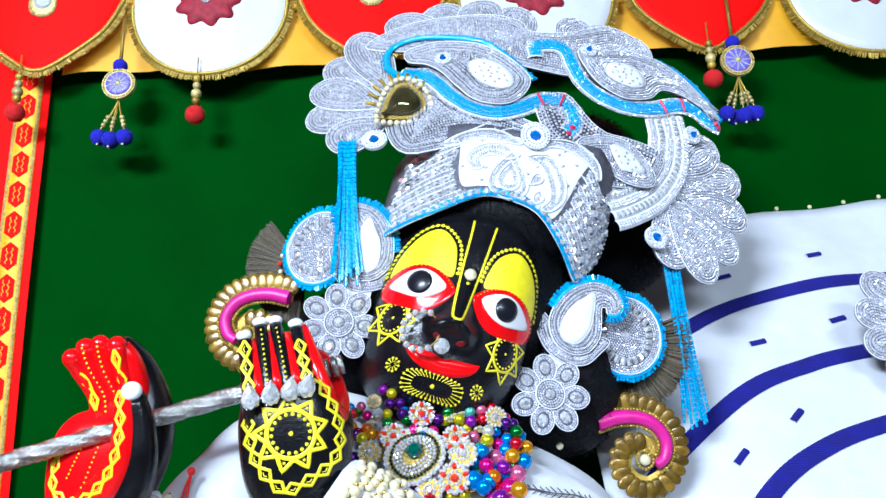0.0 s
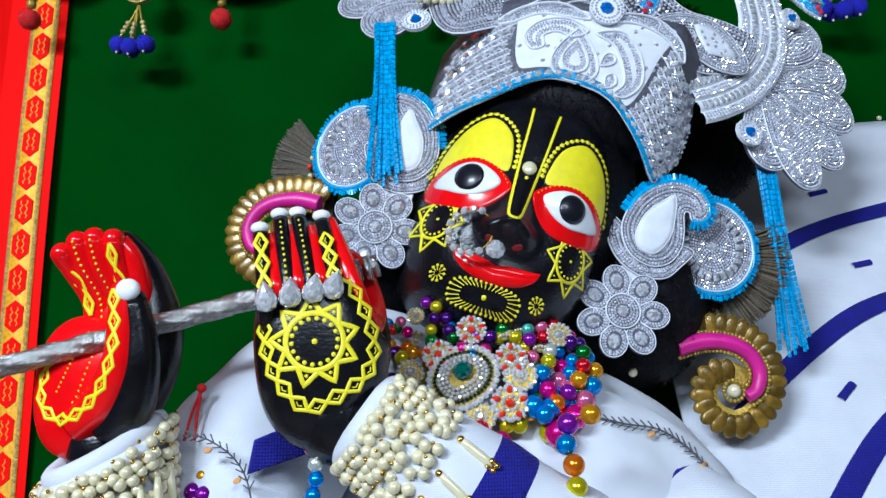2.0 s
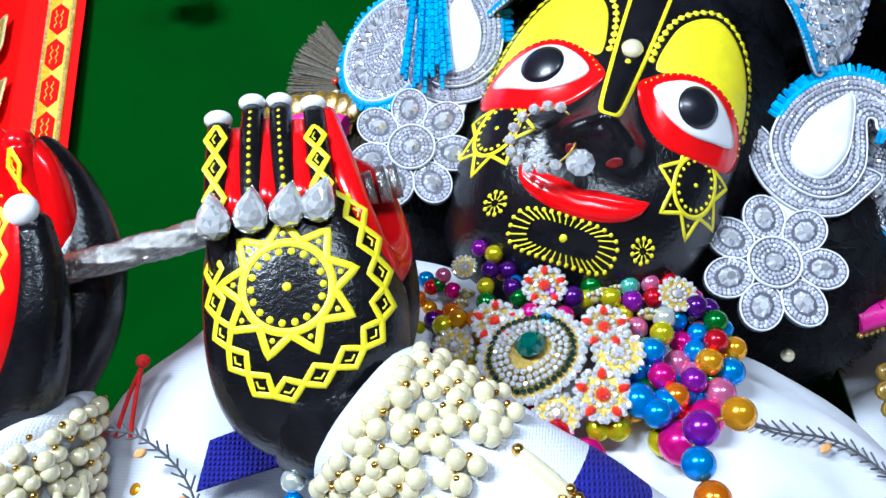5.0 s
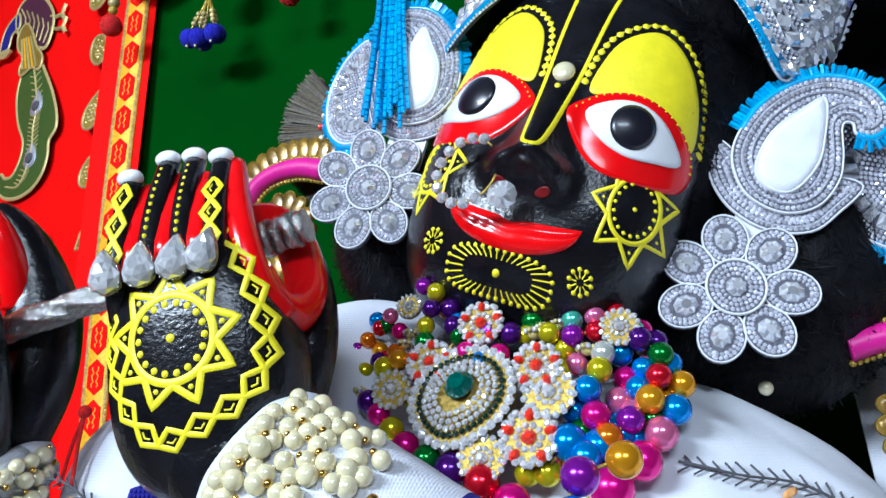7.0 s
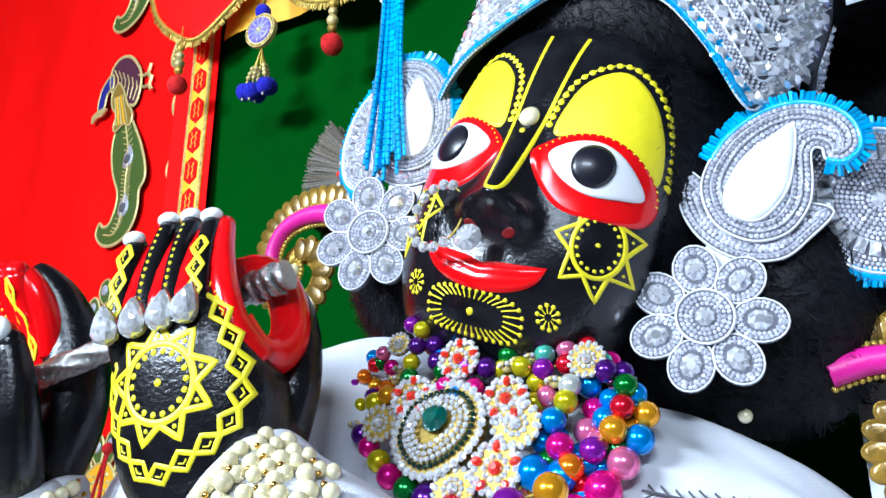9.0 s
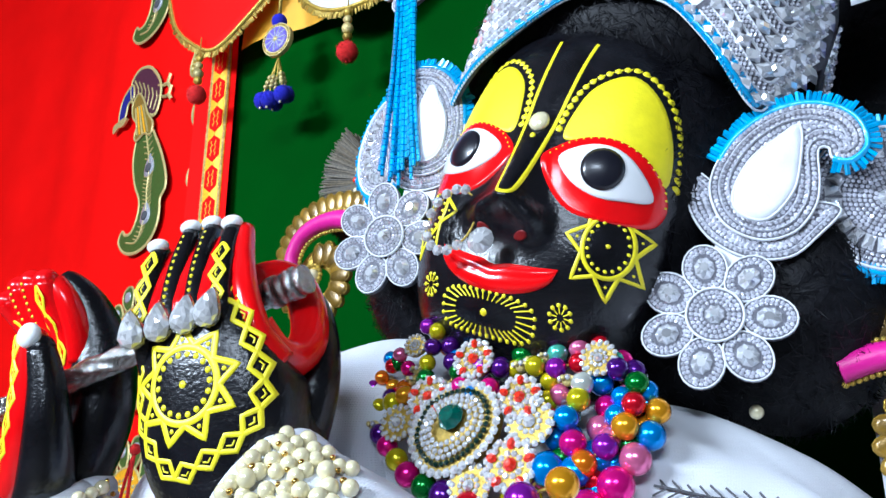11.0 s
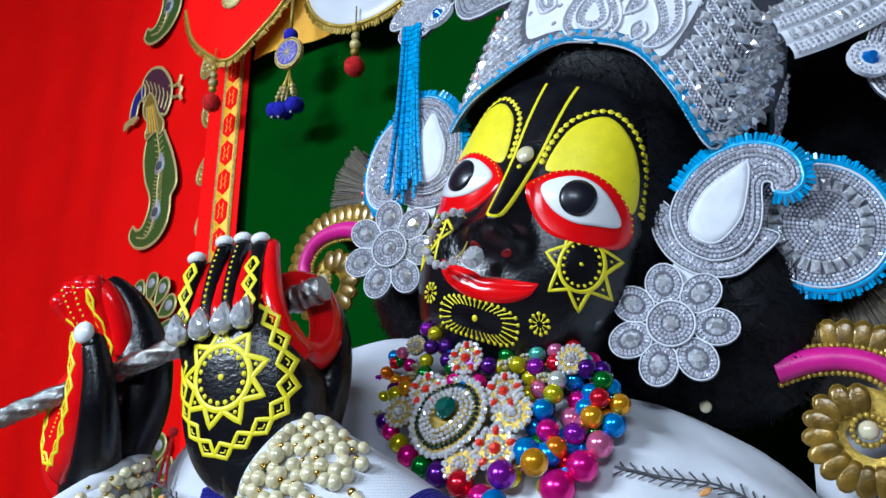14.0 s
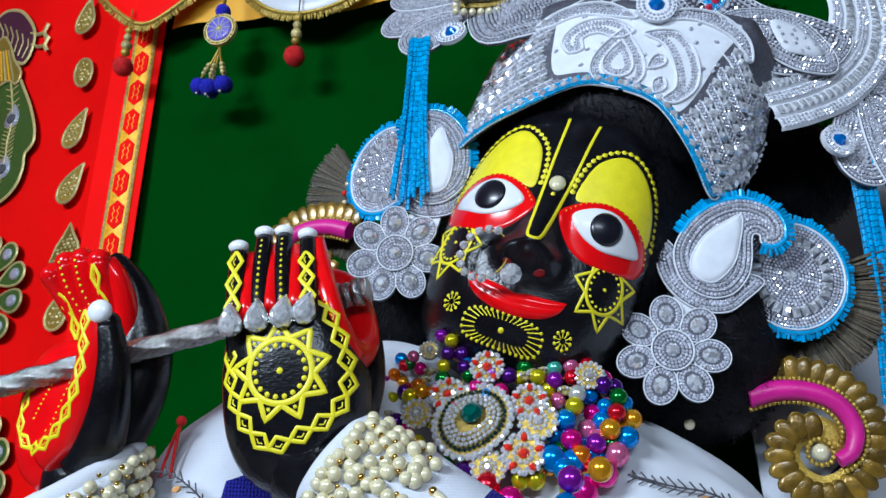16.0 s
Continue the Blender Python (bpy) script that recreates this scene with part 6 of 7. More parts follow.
# ---- jewels of face and hands ----
def nose_ring():
    root = thing("nose_ring", FACE.p(-0.02, -0.02), "gold nose ring set with round crystals and a large stone", "nose ring")
    sh = Sheet(FACE.flat(-0.0285, -0.0265, -0.0935), FACE.x - FACE.y * 0.42, FACE.z)
    me = Mesh(GOLDTRIM)
    me.tube([sh.p(u, v) for u, v in ellipse(0, 0, 0.0185, 0.0185, 30, 0, 60, 300)], 0.0006, GOLDTRIM, 6)
    me.build("wire", root)
    for k in range(11):
        w = radians(80 + 23.0 * k)
        me = Mesh(JEWEL)
        s2 = Sheet(sh.p(0.0195 * math.cos(w), 0.0195 * math.sin(w), 0.001), FACE.x, FACE.z)
        stone(me, s2, 0, 0, 0.0034, 0.0034, 0.0024, JEWEL, 0, 0, 8, 0.5)
        stone(me, s2, 0, 0, 0.0034, 0.0034, -0.0024, JEWEL, 0, 0, 8, 0.3)
        me.build("crystal", root)
    me = Mesh(JEWEL)
    s2 = Sheet(FACE.flat(-0.0055, -0.0350, -0.0975), FACE.x, FACE.z)
    stone(me, s2, 0, 0, 0.0080, 0.0080, 0.0042, JEWEL, 0, 0, 10, 0.5)
    stone(me, s2, 0, 0, 0.0080, 0.0080, -0.005, JEWEL, 0, 0, 10, 0.2)
    me.build("large_crystal", root)


nose_ring()
me = Mesh(PEARL)
patch(me, FACE, ellipse(0, 0.0462, 0.0058, 0.0066, 18), 0.002, PEARL, 4, None, 0, 0.0025)
tagged(me.build("forehead_pearl"), "round white pearl cabochon stuck on the statue's forehead", "jewel")
for k, (u, v) in enumerate(((-0.0300, 0.0335), (-0.0135, 0.0350), (0.0025, 0.0362), (0.0165, 0.0375))):
    root = thing("drop_ring", HANDA.p(u, v), "clear teardrop crystal finger ring on the statue's hand", "ring", "finger rings")
    s2 = Sheet(HANDA.flat(u, v, -0.0045), HANDA.x, HANDA.z)
    o = teardrop(0, 0, 0.0165, 0.0215, 8 * (1.5 - k) - 10, 18)
    me = Mesh(FLUTE)
    plate(me, s2, o, -0.0035, -0.001, FLUTE)
    me.build("setting", root)
    me = Mesh(JEWEL)
    n = len(o)
    tiers = [[(a * f, b * f) for a, b in o[q % 2::2]] for q, f in ((0, 1.0), (1, 0.84), (0, 0.62), (1, 0.34))]
    lift = (-0.001, 0.0016, 0.0032, 0.0042)
    n = n // 2
    rows = [[s2.p(a, b, z + random.uniform(-0.0003, 0.0003)) for a, b in t] for t, z in zip(tiers, lift)]
    # facets stay unjoined so each gets its own painted glint tone
    for q in range(3):
        for i in range(n):
            if q % 2 == 0:
                pair = ((rows[q][i], rows[q][(i + 1) % n], rows[q + 1][i]), (rows[q][(i + 1) % n], rows[q + 1][(i + 1) % n], rows[q + 1][i]))
            else:
                pair = ((rows[q][i], rows[q][(i + 1) % n], rows[q + 1][(i + 1) % n]), (rows[q][i], rows[q + 1][(i + 1) % n], rows[q + 1][i]))
            for f in pair:
                me.add(f, [(0, 1, 2)], JEWEL, False)
    me.add(rows[3], [tuple(range(n))], JEWEL, False)
    me.build("crystal", root)


def flute():
    root = thing("flute", (-0.2, 0.66, 1.35), "chased silver flute with spiral ribs held in both stone hands", "flute")
    a, b = Vector((-0.560, 0.6357, 1.2590)), Vector((-0.114, 0.6934, 1.3830))
    d = (b - a).normalized()
    s = d.cross(Vector((0, 0, 1))).normalized()
    t = s.cross(d)
    me = Mesh(FLUTE)
    rows = []
    n = 420
    for i in range(n + 1):
        q = i / n
        l = (b - a).length * q
        row = []
        for k in range(48):
            w = 2 * math.pi * k / 48
            rib = 0.5 + 0.5 * math.cos(5 * w + l * 230)
            r = 0.0066 + 0.0013 * rib + 0.0003 * math.sin(11 * w - l * 610)
            row.append(a + d * l + s * (r * math.cos(w)) + t * (r * math.sin(w)))
        rows.append(row)
    me.grid(rows, FLUTE, True)
    me.build("shaft", root)
    for q in (0.0, 0.006, 0.013, 0.019):
        me = Mesh(FLUTE)
        me.tube([b + d * (q - 0.002), b + d * (q + 0.003)], 0.0096 if q in (0.0, 0.013) else 0.0086, FLUTE, 24)
        me.build("end_ring", root)


flute()


# ---- necklace ----
CHEST = Sheet((-0.0095, 0.765, 1.3005), (1, 0.05, 0), (0, 0.3, 1), lambda u, v: 2.2 * u * u)
SPHERES = {}


def bead(root, sh, u, v, r, colour, h=0.0):
    if colour not in SPHERES:
        me = Mesh(BEADMAT[colour])
        me.ball((0, 0, 0), 1.0, BEADMAT[colour], 20, 14)
        ob = me.build("bead")
        SPHERES[colour] = ob.data
        bpy.data.objects.remove(ob)
    ob = new("bead", SPHERES[colour])
    ob.parent = root
    ob.location = sh.p(u, v, h)
    ob.scale = (r, r, r)
    return ob


def rondelle(root, sh, u, v, r, h=0.0):
    me = Mesh(SILVER)
    c = sh.p(u, v, h)
    for k in range(10):
        w = 2 * math.pi * k / 10
        me.ball(c + sh.x * (r * math.cos(w)) - sh.y * (r * math.sin(w)) , r * 0.36, GOLDPALE if k % 2 else SILVER, 6, 4)
    me.ball(c, r * 0.8, GOLDPALE, 8, 6)
    tagged(me.build("rondelle", root), kind="stuff")


NAMES = list(BEADCOLOURS)


def strand(points, r0, r1, h, label="multicoloured metallic bead necklace strand lying on the statue's chest", skip=0.12, colours=None, sh=None):
    sh = sh or CHEST
    root = thing("bead_strand", sh.p(*points[0]), label, "necklace", "bead necklaces")
    path = spline(points, 10)
    total = sum(math.dist(a, b) for a, b in zip(path, path[1:]))
    s, k = 0.0, 0
    fine = resample(path, 0.0004)
    palette = ["magenta", "blue", "yellow", "purple", "green", "red", "orange", "violet", "gold", "pink", "blue", "yellow", "magenta"]
    while s < total:
        q = s / total
        r = (r0 + (r1 - r0) * q) * random.uniform(0.98, 1.12)
        u, v = fine[min(len(fine) - 1, int((s) / 0.0004))]
        if random.random() < skip:
            rondelle(root, sh, u, v, r * 0.75, h)
            s += r * 1.35
        else:
            c = colours[k % len(colours)] if colours else palette[random.randrange(len(palette))]
            bead(root, sh, u, v, r, c, h + random.uniform(-0.001, 0.001))
            s += r * 1.98
            k += 1
    me = Mesh(GOLDTRIM)
    me.tube([sh.p(u, v, h) for u, v in path[::3]], 0.0008, GOLDTRIM, 5)
    me.build("thread", root)


strand([(-0.0741, 0.0605), (-0.0926, 0.0465), (-0.1078, 0.0337), (-0.0867, 0.0141), (-0.0683, -0.0044), (-0.0521, -0.0203), (-0.0340, -0.0298), (-0.0102, -0.0394), (0.0042, -0.0483)], 0.0044, 0.0088, 0.006, colours=["pink", "red", "orange", "violet", "blue", "magenta", "purple", "magenta", "yellow", "magenta", "green", "purple", "red", "magenta", "gold", "blue"])
strand([(-0.0521, 0.0743), (-0.0429, 0.0674), (-0.0478, 0.0523), (-0.0470, 0.0393), (-0.0529, 0.0276), (-0.0699, 0.0316), (-0.0714, 0.0202)], 0.0050, 0.0058, 0.009, colours=["violet", "yellow", "purple", "yellow", "green", "orange", "gold", "yellow", "blue", "magenta"])
strand([(-0.0867, 0.0622), (-0.0729, 0.0530), (-0.0611, 0.0493), (-0.0671, 0.0396), (-0.0821, 0.0338), (-0.0954, 0.0270)], 0.0048, 0.0052, 0.003, colours=["blue", "green", "magenta", "orange", "purple", "yellow", "blue", "red", "violet"])
strand([(-0.0368, 0.0600), (-0.0338, 0.0486), (-0.0156, 0.0427), (0.0039, 0.0408), (0.0167, 0.0410), (0.0270, 0.0383), (0.0385, 0.0411), (0.0540, 0.0443), (0.0692, 0.0406), (0.0754, 0.0288)], 0.0056, 0.0060, 0.004, colours=["purple", "purple", "green", "violet", "purple", "yellow", "violet", "red", "mint", "purple", "magenta", "green", "red"])
strand([(-0.0235, 0.0300), (-0.0167, 0.0231), (-0.0109, 0.0293), (-0.0040, 0.0263), (-0.0044, 0.0202)], 0.0062, 0.0062, 0.007, colours=["magenta", "blue", "magenta", "magenta", "blue"])
strand([(0.0383, 0.0300), (0.0489, 0.0260), (0.0443, 0.0188), (0.0382, 0.0116), (0.0410, -0.0014), (0.0439, -0.0131), (0.0421, -0.0216), (0.0315, -0.0180), (0.0202, -0.0324)], 0.0060, 0.0088, 0.008, colours=["ivory", "yellow", "blue", "magenta", "blue", "blue", "yellow", "purple", "purple", "green"])
strand([(0.0635, 0.0363), (0.0740, 0.0271), (0.0731, 0.0200), (0.0693, 0.0129), (0.0677, 0.0054), (0.0615, -0.0015), (0.0561, -0.0089), (0.0438, -0.0200), (0.0302, -0.0341)], 0.0062, 0.0076, 0.010, colours=["purple", "green", "red", "gold", "violet", "orange", "blue", "magenta", "yellow", "blue", "green", "gold"])
strand([(0.0657, 0.0231), (0.0625, 0.0096), (0.0595, -0.0024), (0.0544, -0.0138)], 0.0058, 0.0062, 0.003, colours=["blue", "blue", "pink", "blue", "green"])
strand([(0.0780, 0.0258), (0.0827, 0.0151), (0.0808, 0.0046), (0.0735, -0.0090), (0.0671, -0.0183), (0.0617, -0.0274), (0.0545, -0.0358), (0.0406, -0.0441)], 0.0062, 0.0105, 0.006, skip=0.3, colours=["blue", "gold", "blue", "pink", "magenta", "magenta", "blue"])
strand([(0.0466, -0.0477), (0.0354, -0.0535), (0.0315, -0.0641), (0.0348, -0.0777), (0.0360, -0.0902), (0.0357, -0.1038), (0.0355, -0.1164)], 0.0070, 0.0072, 0.0800, "string of orange, yellow and red metallic beads hanging over the sleeve", 0.1, ["gold", "violet", "blue", "orange", "yellow", "red", "blue"])


strand([(-0.090, 0.050), (-0.075, 0.030), (-0.060, 0.012), (-0.042, -0.004), (-0.030, -0.018), (-0.012, -0.028)], 0.0050, 0.0060, -0.001, colours=["gold", "red", "green", "violet", "yellow", "blue", "orange"])
strand([(-0.040, 0.060), (-0.030, 0.045), (-0.045, 0.030), (-0.055, 0.018)], 0.0050, 0.0056, 0.001, colours=["orange", "blue", "green", "red", "gold"])
strand([(0.010, 0.050), (0.030, 0.030), (0.040, 0.008), (0.034, -0.014), (0.018, -0.034)], 0.0056, 0.0066, 0.0, colours=["green", "gold", "yellow", "pink", "mint", "blue"])
strand([(0.052, 0.040), (0.058, 0.022), (0.054, 0.004), (0.050, -0.014), (0.036, -0.032)], 0.0062, 0.0074, -0.001, skip=0.15, colours=["blue", "magenta", "pink", "blue", "yellow", "magenta", "green"])
strand([(0.070, 0.035), (0.070, 0.012), (0.064, -0.008), (0.054, -0.026), (0.040, -0.040)], 0.0062, 0.0080, -0.002, skip=0.15, colours=["pink", "blue", "magenta", "orange", "blue", "yellow"])
strand([(0.026, 0.022), (0.032, 0.006), (0.030, -0.012), (0.018, -0.026), (0.004, -0.036)], 0.0058, 0.0066, -0.001, skip=0.2, colours=["yellow", "magenta", "blue", "purple", "pink"])
strand([(0.066, 0.045), (0.078, 0.028), (0.076, 0.008), (0.062, -0.012), (0.044, -0.030)], 0.0058, 0.0066, 0.001, skip=0.2, colours=["magenta", "blue", "gold", "green", "blue", "red"])
strand([(-0.020, 0.048), (0.0, 0.040), (0.018, 0.046), (0.040, 0.052), (0.058, 0.056)], 0.0052, 0.0056, 0.0, skip=0.25, colours=["red", "green", "yellow", "mint", "pink"])
def jewel_flower(u, v, r, red, h):
    root = thing("pendant_flower", CHEST.p(u, v), "gilt flower pendant set with white and red stones" if red else "gilt flower pendant set with white stones", "pendant", "flower pendants")
    sh = Sheet(CHEST.p(u, v, h), CHEST.x, CHEST.z)
    me = Mesh(GOLDTRIM)
    plate(me, sh, ellipse(0, 0, r * 0.90, r * 0.90, 20), -0.003, 0.0, GOLDTRIM)
    me.build("mount", root)
    for k in range(5 if red else 8):
        w = 2 * math.pi * k / (5 if red else 8) + 0.3
        me = Mesh(JEWEL)
        cu, cv = r * 0.66 * math.cos(w), r * 0.66 * math.sin(w)
        if red:
            stone(me, sh, cu * 1.1, cv * 1.1, r * 0.22, r * 0.17, 0.0022, REDSTONE, math.degrees(w), 0.001, 8)
        for q in range(6 if red else 3):
            a = w + (q - (2.5 if red else 1)) * 0.36
            rr = r * (0.88 if q in (1, 2, 3, 4) else 0.74)
            stone(me, sh, rr * math.cos(a), rr * math.sin(a), r * 0.145, r * 0.145, 0.0011, JEWEL, 25 * q, 0.0002 * q, 6)
        me.build("petal", root)
    me = Mesh(REDSTONE)
    stone(me, sh, 0, 0, r * 0.26, r * 0.26, 0.003, REDSTONE if red else JEWEL, 0, 0.001, 8)
    for q in range(10):
        a = 2 * math.pi * q / 10
        stone(me, sh, r * 0.40 * math.cos(a), r * 0.40 * math.sin(a), r * 0.125, r * 0.125, 0.0011, JEWEL, 17 * q, 0.0004, 6)
    me.build("heart", root)


def emerald_pendant(u, v):
    root = thing("emerald_pendant", CHEST.p(u, v), "large gilt drop pendant with a green centre stone and crystal rows", "pendant")
    sh = Sheet(CHEST.p(u, v, 0.012), CHEST.x * 0.95 - CHEST.y * 0.1, CHEST.z)
    o = spline([(0.001, 0.025), (0.018, 0.021), (0.027, 0.008), (0.025, -0.008), (0.012, -0.021), (-0.006, -0.027), (-0.020, -0.020), (-0.028, -0.004), (-0.020, 0.017)], 5, True)
    me = Mesh(GOLDBEAD)
    plate(me, sh, [(a * 1.04, b * 1.04) for a, b in o], -0.006, 0.0, GOLDTRIM)
    me.build("mount", root)
    for d, mt, st, rr, lift in ((0.0, JEWEL, 0.0052, 0.0026, 0.0), (0.0050, DARKSTONE, 0.0035, 0.0016, 0.0015), (0.0084, JEWEL, 0.0036, 0.0016, 0.002), (0.0115, JEWEL, 0.0038, 0.0016, 0.003), (0.0148, JEWEL, 0.0038, 0.0016, 0.004)):
        me = Mesh(mt)
        for a, b in resample(inset(o, d), st, True):
            stone(me, sh, a, b, rr * 1.12, rr * 1.12, 0.0012, mt, random.uniform(0, 60), lift, 6)
        tagged(me.build("stone_work", root), kind="stuff")
    me = Mesh(EMERALD)
    stone(me, sh, 0.000, 0.004, 0.0086, 0.0078, 0.005, EMERALD, 30, 0.004, 10, 0.55)
    me.build("green_stone", root, "faceted dark green glass stone")


emerald_pendant(-0.0229, 0.0049)
for (u, v), r, red, h in (((-0.0417, 0.0245), 0.0135, True, 0.012), ((0.0143, 0.0191), 0.0135, True, 0.012), ((0.0203, 0.0051), 0.0145, False, 0.012), ((0.0117, -0.0184), 0.0155, True, 0.012), ((-0.0157, 0.0456), 0.0130, True, 0.010), ((-0.0645, 0.0126), 0.012, False, 0.010), ((-0.0109, -0.0283), 0.013, False, 0.010), ((-0.0611, 0.0636), 0.008, False, 0.008), ((0.0540, 0.0425), 0.011, False, 0.010)):
    jewel_flower(u, v, r, red, h)


# ---- clothes ----
def ring_loft(me, stations, mat, n=64, folds=0.0, seed_=0.0):
    """A cloth tube through elliptic rings: centre, half-width, half-depth and lean for each."""
    rows = []
    for c, a, b in stations:
        row = []
        for k in range(n):
            w = 2 * math.pi * k / n
            f = 1 + folds * (noise.noise(Vector((math.cos(w) * 3, math.sin(w) * 3 + seed_, c[2] * 7))) + 0.5 * noise.noise(Vector((math.cos(w) * 8, math.sin(w) * 8 + seed_, c[2] * 9))))
            row.append(Vector((c[0] + a * f * math.cos(w), c[1] + b * f * math.sin(w), c[2] + 0.0025 * math.sin(w * 9 + c[2] * 90) * min(1, a * 8))))
        rows.append(row)
    me.grid(rows, mat, True)


def arm_tube(name, root, path, radius, mat, wrinkle, label="", bands=()):
    me = Mesh(mat)
    path = [Vector(p) for p in spline(path, 24)]
    rows, side = [], None
    n = 48
    for i, p in enumerate(path):
        t = i / (len(path) - 1)
        d = (path[min(i + 1, len(path) - 1)] - path[max(i - 1, 0)]).normalized()
        side = (Vector((0, -1, 0)) if side is None else side)
        side = (side - d * side.dot(d)).normalized()
        up = d.cross(side)
        row = []
        for k in range(n):
            w = 2 * math.pi * k / n
            f = 1 + wrinkle * (noise.noise(Vector((math.cos(w) * 2, math.sin(w) * 2, t * 9))) + 0.4 * math.sin(t * 40 + 2 * math.cos(w)))
            row.append(p + (side * math.cos(w) + up * math.sin(w)) * (radius(t) * f))
        rows.append(row)
    me.grid_by(rows, lambda i: BLUEKNIT if any(lo <= i / (len(rows) - 1) < hi for lo, hi in bands) else mat)
    return me.build(name, root, label), path


def dress():
    root = thing("dress", (0.0, 0.86, 0.0), "white cotton and knit dress with royal blue bands and grey stitching", "dress")
    me = Mesh(WHITECLOTH)
    st = []
    for z, a, b in ((0.0, 0.34, 0.26), (0.4, 0.31, 0.24), (0.8, 0.27, 0.19), (1.0, 0.24, 0.15), (1.12, 0.222, 0.125), (1.20, 0.196, 0.112), (1.24, 0.172, 0.104), (1.27, 0.146, 0.098), (1.295, 0.112, 0.088), (1.312, 0.082, 0.074), (1.322, 0.050, 0.050), (1.326, 0.02, 0.02)):
        st.append(((0.012 if z > 1.0 else 0.0, 0.868, z), a, b))
    fine = spline([(*c, a, b) for c, a, b in st], 5)
    ring_loft(me, [((x, y, z), a, b) for x, y, z, a, b in fine], WHITECLOTH, 90, 0.035)
    me.build("bodice", root)
    # left-hand upper sleeve, bulging behind the star hand
    arm_tube("upper_sleeve", root, [(-0.05, 0.875, 1.300), (-0.14, 0.835, 1.305), (-0.205, 0.775, 1.245), (-0.215, 0.755, 1.16), (-0.20, 0.74, 1.05)], lambda t: 0.058 + 0.016 * math.sin(math.pi * min(1, t * 1.2)), KNIT, 0.06)
    arm_tube("lower_sleeve", root, [(-0.290, 0.690, 1.244), (-0.285, 0.705, 1.20), (-0.265, 0.735, 1.10), (-0.24, 0.76, 1.0)], lambda t: 0.040 + 0.028 * t, KNIT, 0.03)
    sleeve, path = arm_tube("front_sleeve", root, SLEEVE, lambda t: (0.0345 + 0.036 * t) * (0.72 + 0.28 * min(1.0, t / 0.035) ** 0.5), KNIT, 0.05, "", ((0.31, 0.385),))
    arm_tube("far_sleeve", root, [(0.11, 0.85, 1.19), (0.160, 0.805, 1.165), (0.175, 0.745, 1.10), (0.15, 0.70, 1.06)], lambda t: 0.060, KNIT, 0.05, "", ((0.12, 0.20),))
    # blue band on the sleeve behind the star hand
    bulge = Sheet((0, 0, 0), (1, 0, 0), (0, 0, 1), lambda u, v: 0.765 - math.sqrt(max(1e-4, 0.0775 ** 2 - (u + 0.208) ** 2)))
    me = Mesh(BLUEKNIT)
    patch(me, bulge, resample([(-0.186, 1.238), (-0.150, 1.251), (-0.148, 1.276), (-0.182, 1.262)], 0.004, True), 0.0045, BLUEKNIT, 6, None, -0.004)
    me.build("blue_patch", root, "royal blue knitted band")
    # grey stitched sprigs
    table_a, table_b = [(z, a) for c, a, b in st for z in (c[2],)], [(z, b) for c, a, b in st for z in (c[2],)]
    front = Sheet((0.012, 0.868, 0), (1, 0, 0), (0, 0, 1), lambda u, v: -along(table_b, v) * math.sqrt(max(0.02, 1 - (u / along(table_a, v)) ** 2)) * 1.02)
    me = Mesh(GREYTHREAD)
    stem = resample(spline([(0.058, 1.274), (0.085, 1.268), (0.116, 1.262), (0.146, 1.240), (0.162, 1.212), (0.168, 1.18)], 8), 0.0065)
    stroke(me, front, stem, 0.0011, 0.0012, GREYTHREAD, low=0.002)
    for i in range(1, len(stem) - 1):
        tx, ty = stem[i + 1][0] - stem[i - 1][0], stem[i + 1][1] - stem[i - 1][1]
        l = math.hypot(tx, ty)
        tx, ty = tx / l, ty / l
        for q in (-1, 1):
            e = random.uniform(0.005, 0.009)
            stroke(me, front, [stem[i], (stem[i][0] - tx * e * 0.8 - ty * e * 0.6 * q, stem[i][1] - ty * e * 0.8 + tx * e * 0.6 * q)], 0.0009, 0.0009, GREYTHREAD, low=0.002)
    for k in (0.3, 0.62, 0.85):
        a = stem[int(k * len(stem))]
        patch(me, front, ellipse(a[0] + 0.004, a[1] - 0.006, 0.0035, 0.002, 10, 30), 0.003, ORANGETHREAD, 2, None, 0.001)
    me.build("stitched_sprig", root, "grey stitched sprig with orange buds")
    me = Mesh(GREYTHREAD)
    stem = resample(spline([(-0.2314, 1.2661), (-0.2181, 1.2649), (-0.2045, 1.2581), (-0.1932, 1.2481), (-0.186, 1.235), (-0.1824, 1.2199)], 8), 0.0060)
    stroke(me, bulge, stem, 0.0011, 0.0012, GREYTHREAD, low=0.004)
    for i in range(1, len(stem) - 1):
        tx, ty = stem[i + 1][0] - stem[i - 1][0], stem[i + 1][1] - stem[i - 1][1]
        l = math.hypot(tx, ty)
        for q in (-1, 1):
            e = random.uniform(0.004, 0.007)
            stroke(me, bulge, [stem[i], (stem[i][0] - tx / l * e * 0.8 - ty / l * e * 0.6 * q, stem[i][1] - ty / l * e * 0.8 + tx / l * e * 0.6 * q)], 0.0009, 0.0009, GREYTHREAD, low=0.004)
    for k in (0.35, 0.7):
        a = stem[int(k * len(stem))]
        patch(me, bulge, ellipse(a[0] - 0.004, a[1] - 0.005, 0.003, 0.002, 10, 30), 0.005, ORANGETHREAD, 2, None, 0.003)
    me.build("stitched_sprig", root, "grey stitched sprig with orange buds")
    return root


